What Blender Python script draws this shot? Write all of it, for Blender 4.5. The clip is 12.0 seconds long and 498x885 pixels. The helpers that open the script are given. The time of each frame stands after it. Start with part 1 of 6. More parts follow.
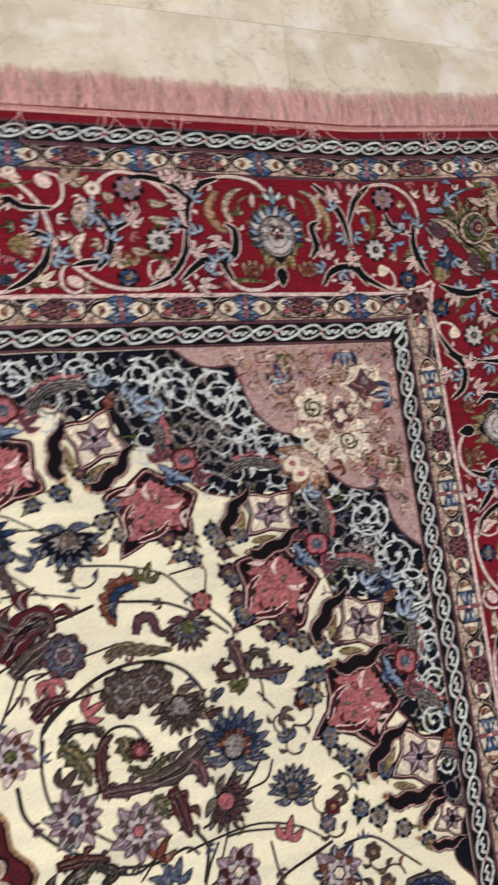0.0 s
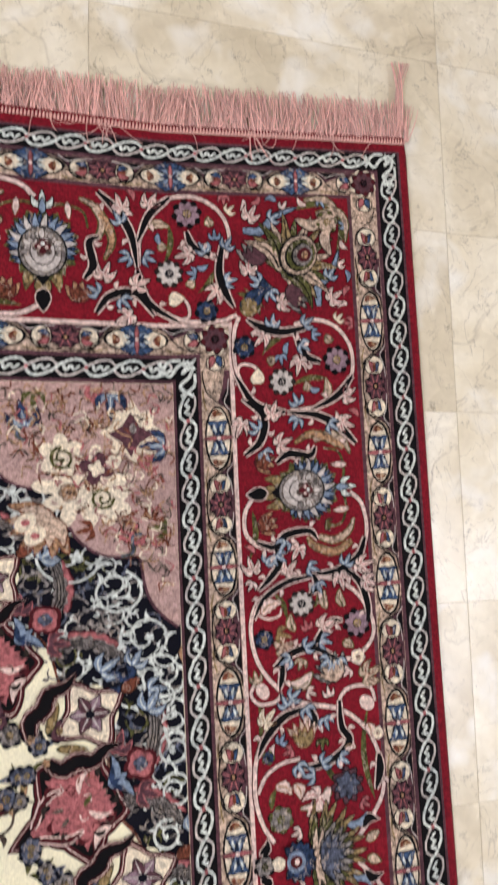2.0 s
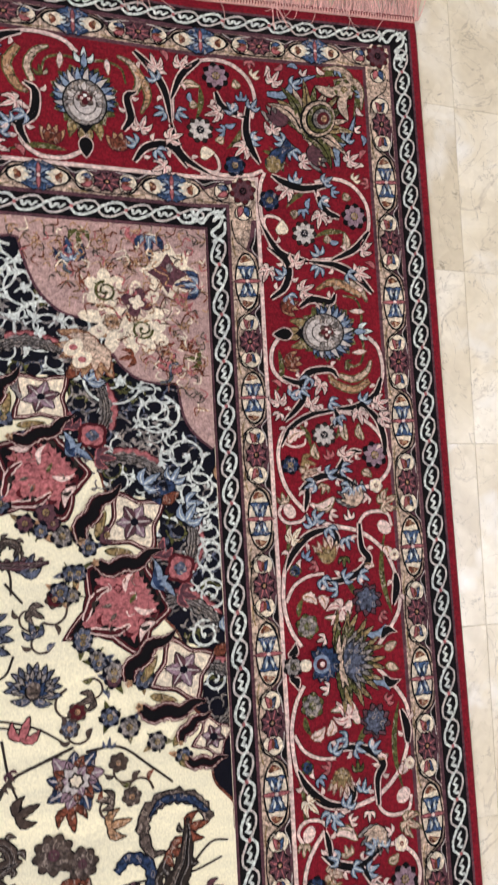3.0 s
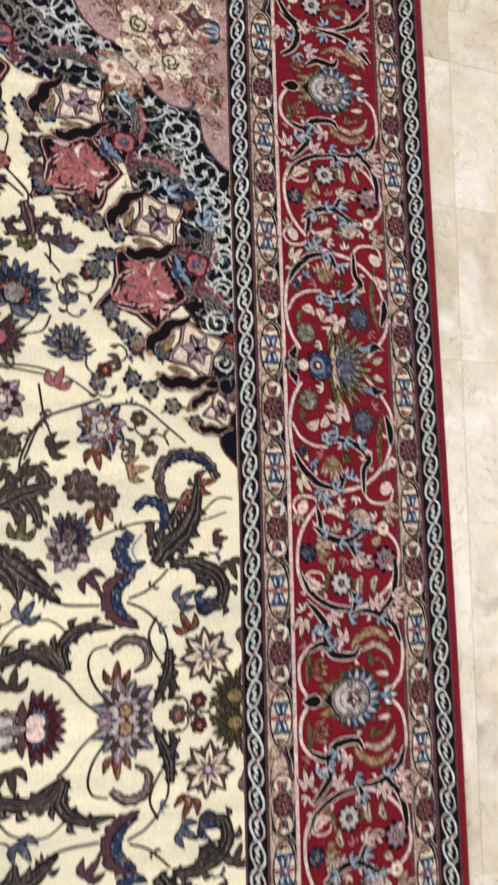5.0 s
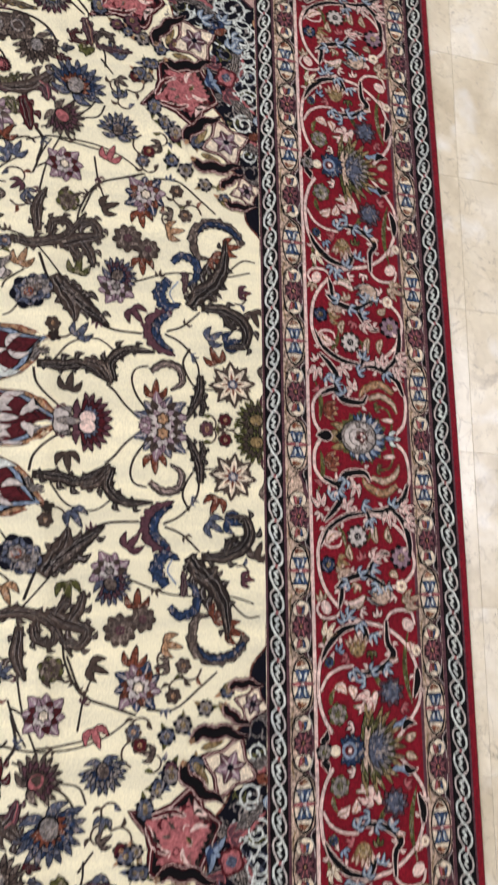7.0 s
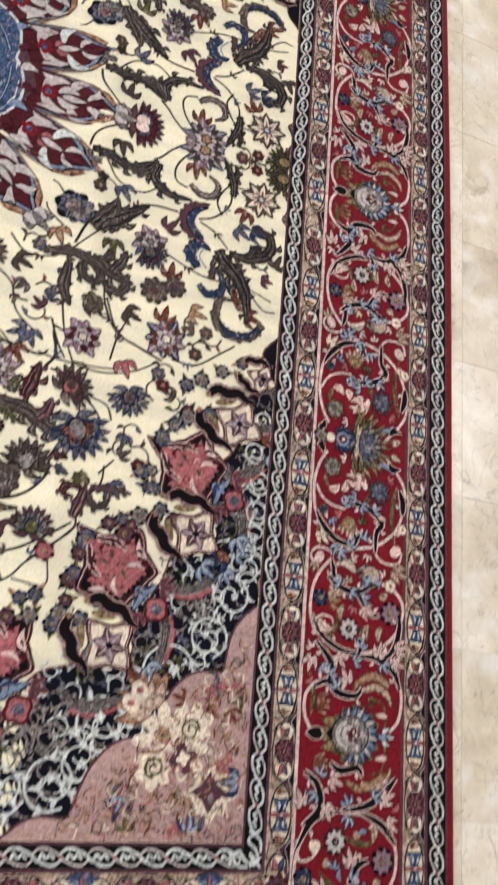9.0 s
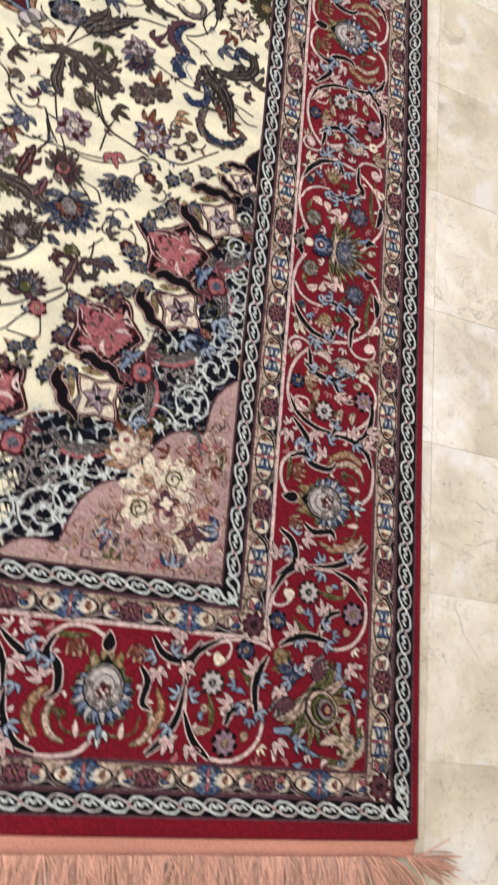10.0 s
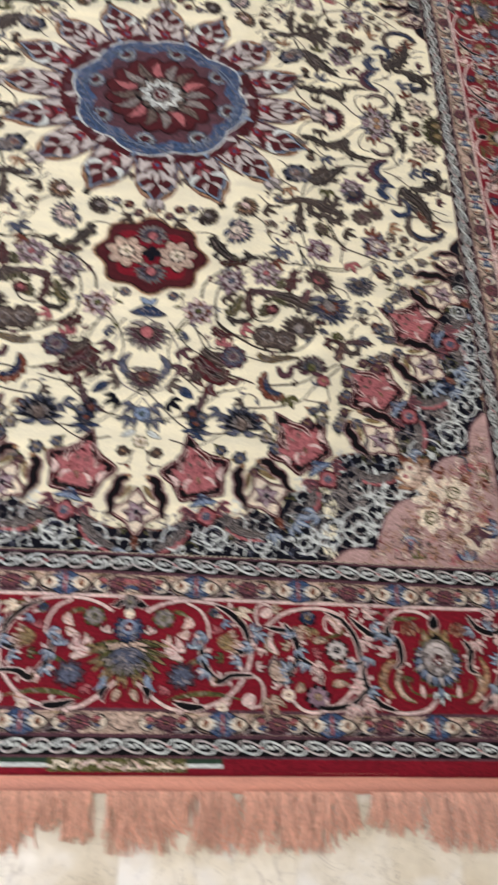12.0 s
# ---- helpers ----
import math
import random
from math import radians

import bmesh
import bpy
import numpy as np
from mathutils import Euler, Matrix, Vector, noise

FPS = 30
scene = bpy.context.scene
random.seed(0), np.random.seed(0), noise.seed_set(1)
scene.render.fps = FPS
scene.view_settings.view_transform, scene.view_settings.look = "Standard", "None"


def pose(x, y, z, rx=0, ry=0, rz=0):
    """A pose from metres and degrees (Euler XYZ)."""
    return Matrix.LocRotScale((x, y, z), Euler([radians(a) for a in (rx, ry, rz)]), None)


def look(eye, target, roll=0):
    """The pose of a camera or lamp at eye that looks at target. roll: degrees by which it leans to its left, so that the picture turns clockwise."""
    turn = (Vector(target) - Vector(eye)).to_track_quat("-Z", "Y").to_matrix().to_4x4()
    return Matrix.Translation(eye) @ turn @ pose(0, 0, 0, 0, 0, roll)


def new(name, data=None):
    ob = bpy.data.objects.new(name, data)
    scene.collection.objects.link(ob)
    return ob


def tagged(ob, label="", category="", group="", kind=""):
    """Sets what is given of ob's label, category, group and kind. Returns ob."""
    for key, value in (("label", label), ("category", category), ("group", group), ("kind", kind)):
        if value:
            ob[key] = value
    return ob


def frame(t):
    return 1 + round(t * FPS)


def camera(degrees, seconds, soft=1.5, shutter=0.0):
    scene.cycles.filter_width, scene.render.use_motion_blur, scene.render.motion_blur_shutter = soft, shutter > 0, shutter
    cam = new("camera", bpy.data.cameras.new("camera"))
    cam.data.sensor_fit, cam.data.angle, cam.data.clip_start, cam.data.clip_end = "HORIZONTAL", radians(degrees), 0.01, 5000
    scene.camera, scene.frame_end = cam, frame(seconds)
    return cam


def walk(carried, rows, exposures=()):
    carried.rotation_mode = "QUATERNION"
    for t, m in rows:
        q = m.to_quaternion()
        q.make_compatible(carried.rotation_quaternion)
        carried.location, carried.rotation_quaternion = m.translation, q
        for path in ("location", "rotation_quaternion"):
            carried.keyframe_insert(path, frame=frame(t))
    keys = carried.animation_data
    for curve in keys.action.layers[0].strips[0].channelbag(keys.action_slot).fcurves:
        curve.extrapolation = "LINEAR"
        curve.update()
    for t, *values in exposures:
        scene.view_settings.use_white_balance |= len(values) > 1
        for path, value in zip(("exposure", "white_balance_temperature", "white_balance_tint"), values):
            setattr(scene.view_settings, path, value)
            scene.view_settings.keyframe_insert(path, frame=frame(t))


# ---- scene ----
cam = camera(34.4, 12.0, soft=2.35, shutter=0.5)
PATH = [
    (0, (0.091, 0.883, 1.152), (0.744, 1.175, -0.716), 60.2),
    (0.5, (0.229, 1.002, 1.152), (0.889, 1.174, -0.728), 67.2),
    (1, (0.323, 1.062, 1.146), (0.978, 1.196, -0.739), 72.7),
    (1.5, (0.451, 1.058, 1.135), (1.1, 1.247, -0.747), 71.8),
    (2, (0.503, 0.993, 1.104), (1.129, 1.227, -0.78), 68.2),
    (2.5, (0.44, 0.838, 1.124), (1.072, 1.057, -0.761), 68.9),
    (2.7, (0.417, 0.809, 1.138), (1.071, 1.009, -0.741), 70.9),
    (4.3, (0.42, 0.468, 1.168), (1.033, 0.759, -0.713), 66.2),
    (4.5, (0.405, 0.432, 1.184), (1.028, 0.709, -0.696), 67.3),
    (5, (0.323, 0.247, 1.223), (1.026, 0.505, -0.631), 70.0),
    (5.5, (0.298, 0.13, 1.273), (1.08, 0.378, -0.551), 73.5),
    (6, (0.320, -0.005, 1.282), (1.001, 0.300, -0.573), 69.0),
    (6.5, (0.340, -0.148, 1.290), (0.886, 0.254, -0.592), 57.0),
    (7, (0.320, -0.317, 1.353), (0.899, 0.096, -0.516), 55.6),
    (7.2, (0.278, -0.400, 1.339), (0.913, 0.046, -0.500), 55.6),
    (8.8, (0.24, -0.988, 1.291), (0.935, -0.378, -0.482), 56.8),
    (9, (0.214, -1.052, 1.29), (0.91, -0.418, -0.475), 55.5),
    (9.5, (0.204, -1.267, 1.282), (0.894, -0.644, -0.488), 54.0),
    (10, (0.279, -1.436, 1.281), (0.986, -0.818, -0.485), 56.8),
    (10.5, (0.315, -1.567, 1.276), (0.954, -0.945, -0.514), 56.7),
    (11, (0.227, -1.688, 1.366), (0.791, -1.012, -0.43), 47.1),
    (11.5, (0.093, -1.751, 1.418), (0.567, -0.973, -0.362), 34.4),
    (11.6, (0.063, -1.766, 1.427), (0.517, -0.954, -0.344), 31.8),
    (12, (-0.012, -1.761, 1.474), (0.27, -0.842, -0.28), 18.8),
]
walk(cam, [(t, look(eye, target, roll)) for t, eye, target, roll in PATH],
     exposures=((0, -0.12), (1, -0.08), (2, 0.0), (5.5, 0.02), (6.5, -0.08), (9, 0.0), (10.5, 0.12), (11.5, 0.0), (12, -0.18)))

# ---------------------------------------------------------------- light
world = bpy.data.worlds.new("room_world")
scene.world = world
world.use_nodes = True
world.node_tree.nodes["Background"].inputs["Color"].default_value = (0.90, 0.93, 1.0, 1)
world.node_tree.nodes["Background"].inputs["Strength"].default_value = 0.25


def area_lamp(name, at, target, sx, sy, watts, colour):
    data = bpy.data.lights.new(name, "AREA")
    data.shape, data.size, data.size_y, data.energy, data.color = "RECTANGLE", sx, sy, watts, colour
    ob = new(name, data)
    ob.matrix_world = look(at, target)
    return ob


WARM = (0.840, 0.864, 1.0)
# added fill lights; their places and watts are assumed, no lamp is in view
area_lamp("lamp_light", (-1.3, 1.7, 2.72), (-1.3, 1.7, 0), 1.2, 0.6, 52, WARM)
area_lamp("lamp_light", (-1.3, -1.5, 2.72), (-1.3, -1.5, 0), 1.2, 0.6, 61, WARM)
area_lamp("lamp_light", (2.6, 0.5, 2.72), (2.6, 0.5, 0), 0.6, 1.2, 34, WARM)


# ---------------------------------------------------------------- materials
def shader(name):
    m = bpy.data.materials.new(name)
    m.use_nodes = True
    nt = m.node_tree
    return m, nt, nt.nodes["Principled BSDF"]


def link(nt, a, b):
    nt.links.new(a, b)


def noise_node(nt, scale, detail=3.0, stretch=None, rough=0.55):
    co = nt.nodes.new("ShaderNodeTexCoord")
    n = nt.nodes.new("ShaderNodeTexNoise")
    n.inputs["Scale"].default_value, n.inputs["Detail"].default_value, n.inputs["Roughness"].default_value = scale, detail, rough
    if stretch:
        mp = nt.nodes.new("ShaderNodeMapping")
        mp.inputs["Scale"].default_value = stretch
        link(nt, co.outputs["Object"], mp.inputs["Vector"])
        link(nt, mp.outputs["Vector"], n.inputs["Vector"])
    else:
        link(nt, co.outputs["Object"], n.inputs["Vector"])
    return n.outputs["Fac"]


def ramp(nt, fac, *stops):
    r = nt.nodes.new("ShaderNodeValToRGB")
    e = r.color_ramp.elements
    while len(e) < len(stops):
        e.new(0.5)
    for k, (p, c) in zip(e, stops):
        k.position, k.color = p, (*c, 1)
    link(nt, fac, r.inputs["Fac"])
    return r.outputs["Color"]


def mix(nt, a, b, fac, mode="MIX"):
    x = nt.nodes.new("ShaderNodeMix")
    x.data_type, x.blend_type = "RGBA", mode
    for sock, val in ((x.inputs[0], fac), (x.inputs[6], a), (x.inputs[7], b)):
        if isinstance(val, (int, float)):
            sock.default_value = val
        elif isinstance(val, tuple):
            sock.default_value = (*val, 1)
        else:
            link(nt, val, sock)
    return x.outputs[2]


def bump(nt, p, height, strength, distance):
    b = nt.nodes.new("ShaderNodeBump")
    b.inputs["Strength"].default_value, b.inputs["Distance"].default_value = strength, distance
    link(nt, height, b.inputs["Height"])
    link(nt, b.outputs["Normal"], p.inputs["Normal"])


def lin(r, g, b):
    return tuple((c / 255 / 12.92) if c < 10 else ((c / 255 + 0.055) / 1.055) ** 2.4 for c in (r, g, b))


def wool(name, rgb, spread=0.30, sheen=0.25, mottle=0.0):
    """Knotted pile: knot-sized flecks that also hold the relief's shading as colour, strands of several tones in one
    dye, wider bands of dye and a fine relief of tufts.
    """
    m, nt, p = shader(name)
    c = lin(*rgb)
    # spread covers both speckled wool and shade between tufts, painted in
    dark, pale = tuple(v * (1 - spread) for v in c), tuple(min(1, v * (1 + spread)) for v in c)
    knots = noise_node(nt, 420, 2.0, (1.0, 0.75, 1.0))
    bands = noise_node(nt, 9, 3.0, (0.35, 2.6, 1.0))
    col = ramp(nt, knots, (0.28, dark), (0.72, pale))
    if mottle:
        tones = noise_node(nt, 150, 2.0, (1.0, 1.25, 1.0), 0.6)
        low, high = 1 - 0.75 * mottle, 1 + 0.55 * mottle
        col = mix(nt, col, ramp(nt, tones, (0.36, (low, low, low)), (0.50, (1.0, 0.99, 0.97)), (0.66, (high, high, high))), 1.0, "MULTIPLY")
    if mottle > 0.7:
        # motifs are knotted in fine lines of darker and paler wool
        k = 0.30
        dark_lines = ramp(nt, noise_node(nt, 105, 1.0), (0.455, (1, 1, 1)), (0.485, (k, k, k)), (0.515, (k, k, k)), (0.545, (1, 1, 1)))
        col = mix(nt, col, dark_lines, 0.85, "MULTIPLY")
        pale_lines = ramp(nt, noise_node(nt, 95, 1.0, (1.1, 0.9, 1.0)), (0.585, (0, 0, 0)), (0.605, (0.5, 0.5, 0.5)), (0.625, (0.5, 0.5, 0.5)), (0.645, (0, 0, 0)))
        col = mix(nt, col, lin(206, 188, 172), pale_lines)
    shade = ramp(nt, bands, (0.3, (0.84, 0.84, 0.86)), (0.7, (1.1, 1.08, 1.05)))
    link(nt, mix(nt, col, shade, 1.0, "MULTIPLY"), p.inputs["Base Color"])
    p.inputs["Roughness"].default_value = 0.75
    p.inputs["Sheen Weight"].default_value = sheen
    p.inputs["Sheen Roughness"].default_value = 0.4
    p.inputs["Specular IOR Level"].default_value = 0.12
    bump(nt, p, knots, 0.35, 0.0012)
    return m


DYES = {
    "cream": (237, 230, 199), "ivory": (224, 210, 188), "red": (116, 17, 32), "navy": (8, 8, 20),
    "black": (8, 6, 9), "mauve": (176, 146, 141), "rose": (162, 96, 99), "brown": (70, 58, 52),
    "grey": (128, 122, 120), "blue": (40, 56, 86), "sky": (122, 138, 160), "white": (200, 206, 202),
    "rust": (112, 62, 46), "olive": (84, 84, 46), "pink": (214, 190, 182), "maroon": (74, 22, 28),
    "gold": (138, 118, 82), "beige": (190, 166, 148), "plum": (84, 54, 62), "taupe": (92, 80, 74),
    "steel": (80, 86, 104), "tan": (164, 128, 98), "leaf": (38, 60, 44), "azure": (60, 82, 116), "lilac": (138, 114, 126), "pale": (188, 180, 176), "shade": (44, 37, 34),
}
EVEN = {"cream": 0.0, "black": 0.0, "navy": 0.2, "red": 0.30, "mauve": 0.30, "white": 0.45, "pink": 0.45, "ivory": 0.35, "leaf": 0.2, "pale": 0.35, "sky": 0.5, "shade": 0.25, "maroon": 0.35, "lilac": 0.45, "plum": 0.5, "brown": 0.5, "rose": 0.6}
WOOL = {k: wool("wool_" + k, v, 0.14 if k == "cream" else 0.36, 0.02 if k in ("black", "navy", "shade") else 0.14, EVEN.get(k, 0.85)) for k, v in DYES.items()}
ORDER = list(DYES)


def marble():
    """Polished cream marble slab: clouds, pale patches, thin dark veins; each slab lies differently in its block."""
    m, nt, p = shader("marble")
    co = nt.nodes.new("ShaderNodeTexCoord")
    info = nt.nodes.new("ShaderNodeObjectInfo")
    geo = nt.nodes.new("ShaderNodeNewGeometry")
    shift = nt.nodes.new("ShaderNodeVectorMath")
    shift.operation = "MULTIPLY_ADD"
    comb = nt.nodes.new("ShaderNodeCombineXYZ")
    for k in range(3):
        link(nt, info.outputs["Random"], comb.inputs[k])
    link(nt, comb.outputs[0], shift.inputs[0])
    shift.inputs[1].default_value = (37, 61, 23)
    link(nt, geo.outputs["Position"], shift.inputs[2])

    def tex(scale, detail, dist=0.0):
        n = nt.nodes.new("ShaderNodeTexNoise")
        n.inputs["Scale"].default_value, n.inputs["Detail"].default_value, n.inputs["Distortion"].default_value = scale, detail, dist
        link(nt, shift.outputs[0], n.inputs["Vector"])
        return n.outputs["Fac"]

    cloud = ramp(nt, tex(5, 6, 0.6), (0.25, lin(200, 187, 162)), (0.5, lin(230, 220, 198)), (0.70, lin(247, 241, 227)))
    tone = ramp(nt, info.outputs["Random"], (0.0, (0.92, 0.905, 0.88)), (1.0, (1.05, 1.05, 1.05)))
    col = mix(nt, cloud, tone, 1.0, "MULTIPLY")
    vein = ramp(nt, tex(4.5, 8, 1.6), (0.485, (0, 0, 0)), (0.5, (1, 1, 1)), (0.515, (0, 0, 0)))
    where = ramp(nt, tex(7, 2), (0.46, (0, 0, 0)), (0.66, (0.55, 0.55, 0.55)))
    col = mix(nt, col, lin(150, 136, 116), mix(nt, vein, where, 1.0, "MULTIPLY"))
    scratch = ramp(nt, tex(16, 5, 2.4), (0.49, (0, 0, 0)), (0.5, (1, 1, 1)), (0.51, (0, 0, 0)))
    few = ramp(nt, tex(23, 1), (0.60, (0, 0, 0)), (0.68, (0.8, 0.8, 0.8)))
    col = mix(nt, col, lin(104, 92, 78), mix(nt, scratch, few, 1.0, "MULTIPLY"))
    crack = ramp(nt, tex(6.5, 9, 3.2), (0.494, (0, 0, 0)), (0.5, (0.55, 0.55, 0.55)), (0.506, (0, 0, 0)))
    col = mix(nt, col, lin(138, 126, 108), crack)
    grain = ramp(nt, tex(70, 4, 0.5), (0.30, (0.965, 0.96, 0.95)), (0.65, (1.04, 1.04, 1.04)))
    col = mix(nt, col, grain, 1.0, "MULTIPLY")
    pale = ramp(nt, tex(9, 3, 0.4), (0.56, (0, 0, 0)), (0.70, (0.7, 0.7, 0.7)))
    col = mix(nt, col, lin(246, 243, 236), pale)
    link(nt, col, p.inputs["Base Color"])
    p.inputs["Roughness"].default_value = 0.22
    link(nt, ramp(nt, tex(14, 4), (0.3, (0.16, 0.16, 0.16)), (0.7, (0.34, 0.34, 0.34))), p.inputs["Roughness"])
    return m


def plain(name, rgb, rough=0.7, scale=60, spread=0.05, emit=0.0):
    m, nt, p = shader(name)
    c = lin(*rgb)
    f = noise_node(nt, scale, 4)
    link(nt, ramp(nt, f, (0.3, tuple(v * (1 - spread) for v in c)), (0.7, tuple(min(1, v * (1 + spread)) for v in c))), p.inputs["Base Color"])
    p.inputs["Roughness"].default_value = rough
    if emit:
        p.inputs["Emission Color"].default_value, p.inputs["Emission Strength"].default_value = (*WARM, 1), emit
    bump(nt, p, f, 0.1, 0.002)
    return m


MARBLE = marble()
JOINT = plain("joint_mortar", (216, 207, 188), 0.9, 200, 0.15)
PAINT = plain("wall_paint", (226, 220, 206), 0.8, 30)
# for the assumed ceiling lights, which stay out of view
LAMP_FRAME = plain("lamp_frame", (235, 235, 230), 0.4)
LAMP_GLOW = plain("lamp_diffuser", (250, 245, 235), 0.5, emit=2.0)


def threads(name, rgb, low=0.45):
    """Silk threads, each lock a little paler or darker than the next."""
    m, nt, p = shader(name)
    c = lin(*rgb)
    geo = nt.nodes.new("ShaderNodeNewGeometry")
    tone = ramp(nt, geo.outputs["Random Per Island"], (0.0, tuple(v * low for v in c)), (0.45, tuple(v * 0.9 for v in c)), (1.0, tuple(min(1, v * 1.22) for v in c)))
    fine = noise_node(nt, 260, 2)
    link(nt, mix(nt, tone, ramp(nt, fine, (0.3, (0.8, 0.8, 0.8)), (0.7, (1.1, 1.1, 1.1))), 1.0, "MULTIPLY"), p.inputs["Base Color"])
    p.inputs["Roughness"].default_value = 0.5
    p.inputs["Sheen Weight"].default_value = 0.3
    return m


SILK_THREAD = threads("silk_thread", (230, 176, 166), 0.55)
SALMON_THREAD = threads("salmon_thread", (226, 170, 144), 0.55)
SILK = wool("fringe_silk", (226, 176, 166), 0.20, 0.5)
SALMON = wool("fringe_salmon", (220, 156, 134), 0.20, 0.4)


# ---------------------------------------------------------------- mesh helpers
def mesh_object(name, verts, faces, mats, index=None, parent=None, label="", smooth=False):
    me = bpy.data.meshes.new(name)
    me.from_pydata(verts, [], faces)
    for m in mats:
        me.materials.append(m)
    if index is not None:
        me.polygons.foreach_set("material_index", index)
    if smooth:
        me.polygons.foreach_set("use_smooth", [True] * len(me.polygons))
    me.update()
    ob = new(name, me)
    if parent:
        ob.parent = parent
    if label:
        tagged(ob, label)
    return ob


def box_data(x0, y0, z0, x1, y1, z1, b=0.0):
    """A box with its top edges bevelled by b."""
    v = [(x0, y0, z0), (x1, y0, z0), (x1, y1, z0), (x0, y1, z0), (x0, y0, z1 - b), (x1, y0, z1 - b), (x1, y1, z1 - b), (x0, y1, z1 - b),
         (x0 + b, y0 + b, z1), (x1 - b, y0 + b, z1), (x1 - b, y1 - b, z1), (x0 + b, y1 - b, z1)]
    f = [(3, 2, 1, 0), (8, 9, 10, 11)]
    for k in range(4):
        j = (k + 1) % 4
        f += [(k, j, 4 + j, 4 + k), (4 + k, 4 + j, 8 + j, 8 + k)]
    return v, f


# ---------------------------------------------------------------- the room
X0, X1, Y0, Y1, HIGH = -2.6, 3.2, -3.6, 3.6, 2.8


def slab(name, a, b, mat, label):
    v, f = box_data(*a, *b, 0.0005)
    return tagged(mesh_object(name, v, f, [mat]), label, "building part", kind="structure")


floor = slab("floor", (X0, Y0, -0.12), (X1, Y1, -0.0013), JOINT, "polished cream marble slab floor with fine joints")
slab("wall_east", (X1, Y0, -0.12), (X1 + 0.2, Y1, HIGH), PAINT, "plain off-white painted room wall")
slab("wall_west", (X0 - 0.2, Y0, -0.12), (X0, Y1, HIGH), PAINT, "plain off-white painted room wall")
slab("wall_north", (X0 - 0.2, Y1, -0.12), (X1 + 0.2, Y1 + 0.2, HIGH), PAINT, "plain off-white painted room wall")
slab("wall_south", (X0 - 0.2, Y0 - 0.2, -0.12), (X1 + 0.2, Y0, HIGH), PAINT, "plain off-white painted room wall")
slab("ceiling", (X0 - 0.2, Y0 - 0.2, HIGH), (X1 + 0.2, Y1 + 0.2, HIGH + 0.2), PAINT, "plain white ceiling")


# unseen lamp body, added where a fill light hangs
def assumed_lamp(x, y, sx, sy):
    lamp = tagged(new("ceiling_light"), "assumed flat white ceiling light with a glowing diffuser, out of view", "lamp", "ceiling lights")
    lamp.location = (x, y, HIGH)
    v, f = box_data(-sx / 2 - 0.03, -sy / 2 - 0.03, -0.05, sx / 2 + 0.03, sy / 2 + 0.03, 0.0)
    mesh_object("frame", v, f, [LAMP_FRAME], parent=lamp)
    v, f = box_data(-sx / 2, -sy / 2, -0.056, sx / 2, sy / 2, -0.0505)
    mesh_object("diffuser", v, f, [LAMP_GLOW], parent=lamp)


assumed_lamp(-1.3, 1.7, 1.2, 0.6)
assumed_lamp(-1.3, -1.5, 1.2, 0.6)
assumed_lamp(2.6, 0.5, 0.6, 1.2)


# ---------------------------------------------------------------- the carpet's weave
def sstep(a, b, v):
    t = max(0.0, min(1.0, (v - a) / (b - a)))
    return t * t * (3 - 2 * t)


def wave(x, y):
    """The carpet does not lie quite flat: soft lengthwise creases and slow swells."""
    z = 0.0
    for x0, wide, high in ((0.378, 0.032, 0.0110), (0.205, 0.034, 0.0095), (-0.05, 0.04, 0.005), (-0.33, 0.04, 0.005), (-0.6, 0.04, 0.004)):
        c = x0 + 0.010 * math.sin(2.1 * y + 9 * x0)
        z += high * math.exp(-((x - c) / wide) ** 2) * (0.6 + 0.4 * math.sin(1.7 * y + 5 * x0)) * (1 - sstep(1.15, 1.45, abs(y)))
    return z + 0.0012 * (1 + math.sin(7 * x + 2 * math.sin(3 * y)))


def lie(x, y):
    """From the drawn pattern to the floor: one end is pulled in a little towards its middle, the sides bow outwards."""
    ax = abs(x)
    if y > 0:
        y -= 0.035 * sstep(0.8, 1.15, y) * max(0.0, min(1.0, (1.25 - ax) / 0.5))
    else:
        x -= math.copysign(0.001 * sstep(0.7, 1.5, -y) * sstep(0.3, 1.1, ax), x)
    x += math.copysign(0.006 * (1 - sstep(0.2, 1.1, abs(y))) * sstep(0.3, 0.8, ax), x)
    return x, y


PILE = 0.010          # height of the pile's ground
STEP = 0.00026        # each colour laid over another stands this much prouder


class Sheet:
    """Collects coloured patches of pile, to be woven as one part of the carpet."""
    count = 0

    def __init__(self, name, limit=None):
        self.name, self.polys, self.limit, self.weld = name, [], limit, False

    def add(self, pts, dye, layer):
        if self.limit:
            mx, my = self.limit
            if min(x for x, y in pts) >= mx or min(y for x, y in pts) >= my:
                return
            pts = [(min(x, mx), min(y, my)) for x, y in pts]
        Sheet.count += 1
        self.polys.append((pts, dye, layer * STEP + (0.0 if self.weld else (Sheet.count % 89) * 1.6e-6)))


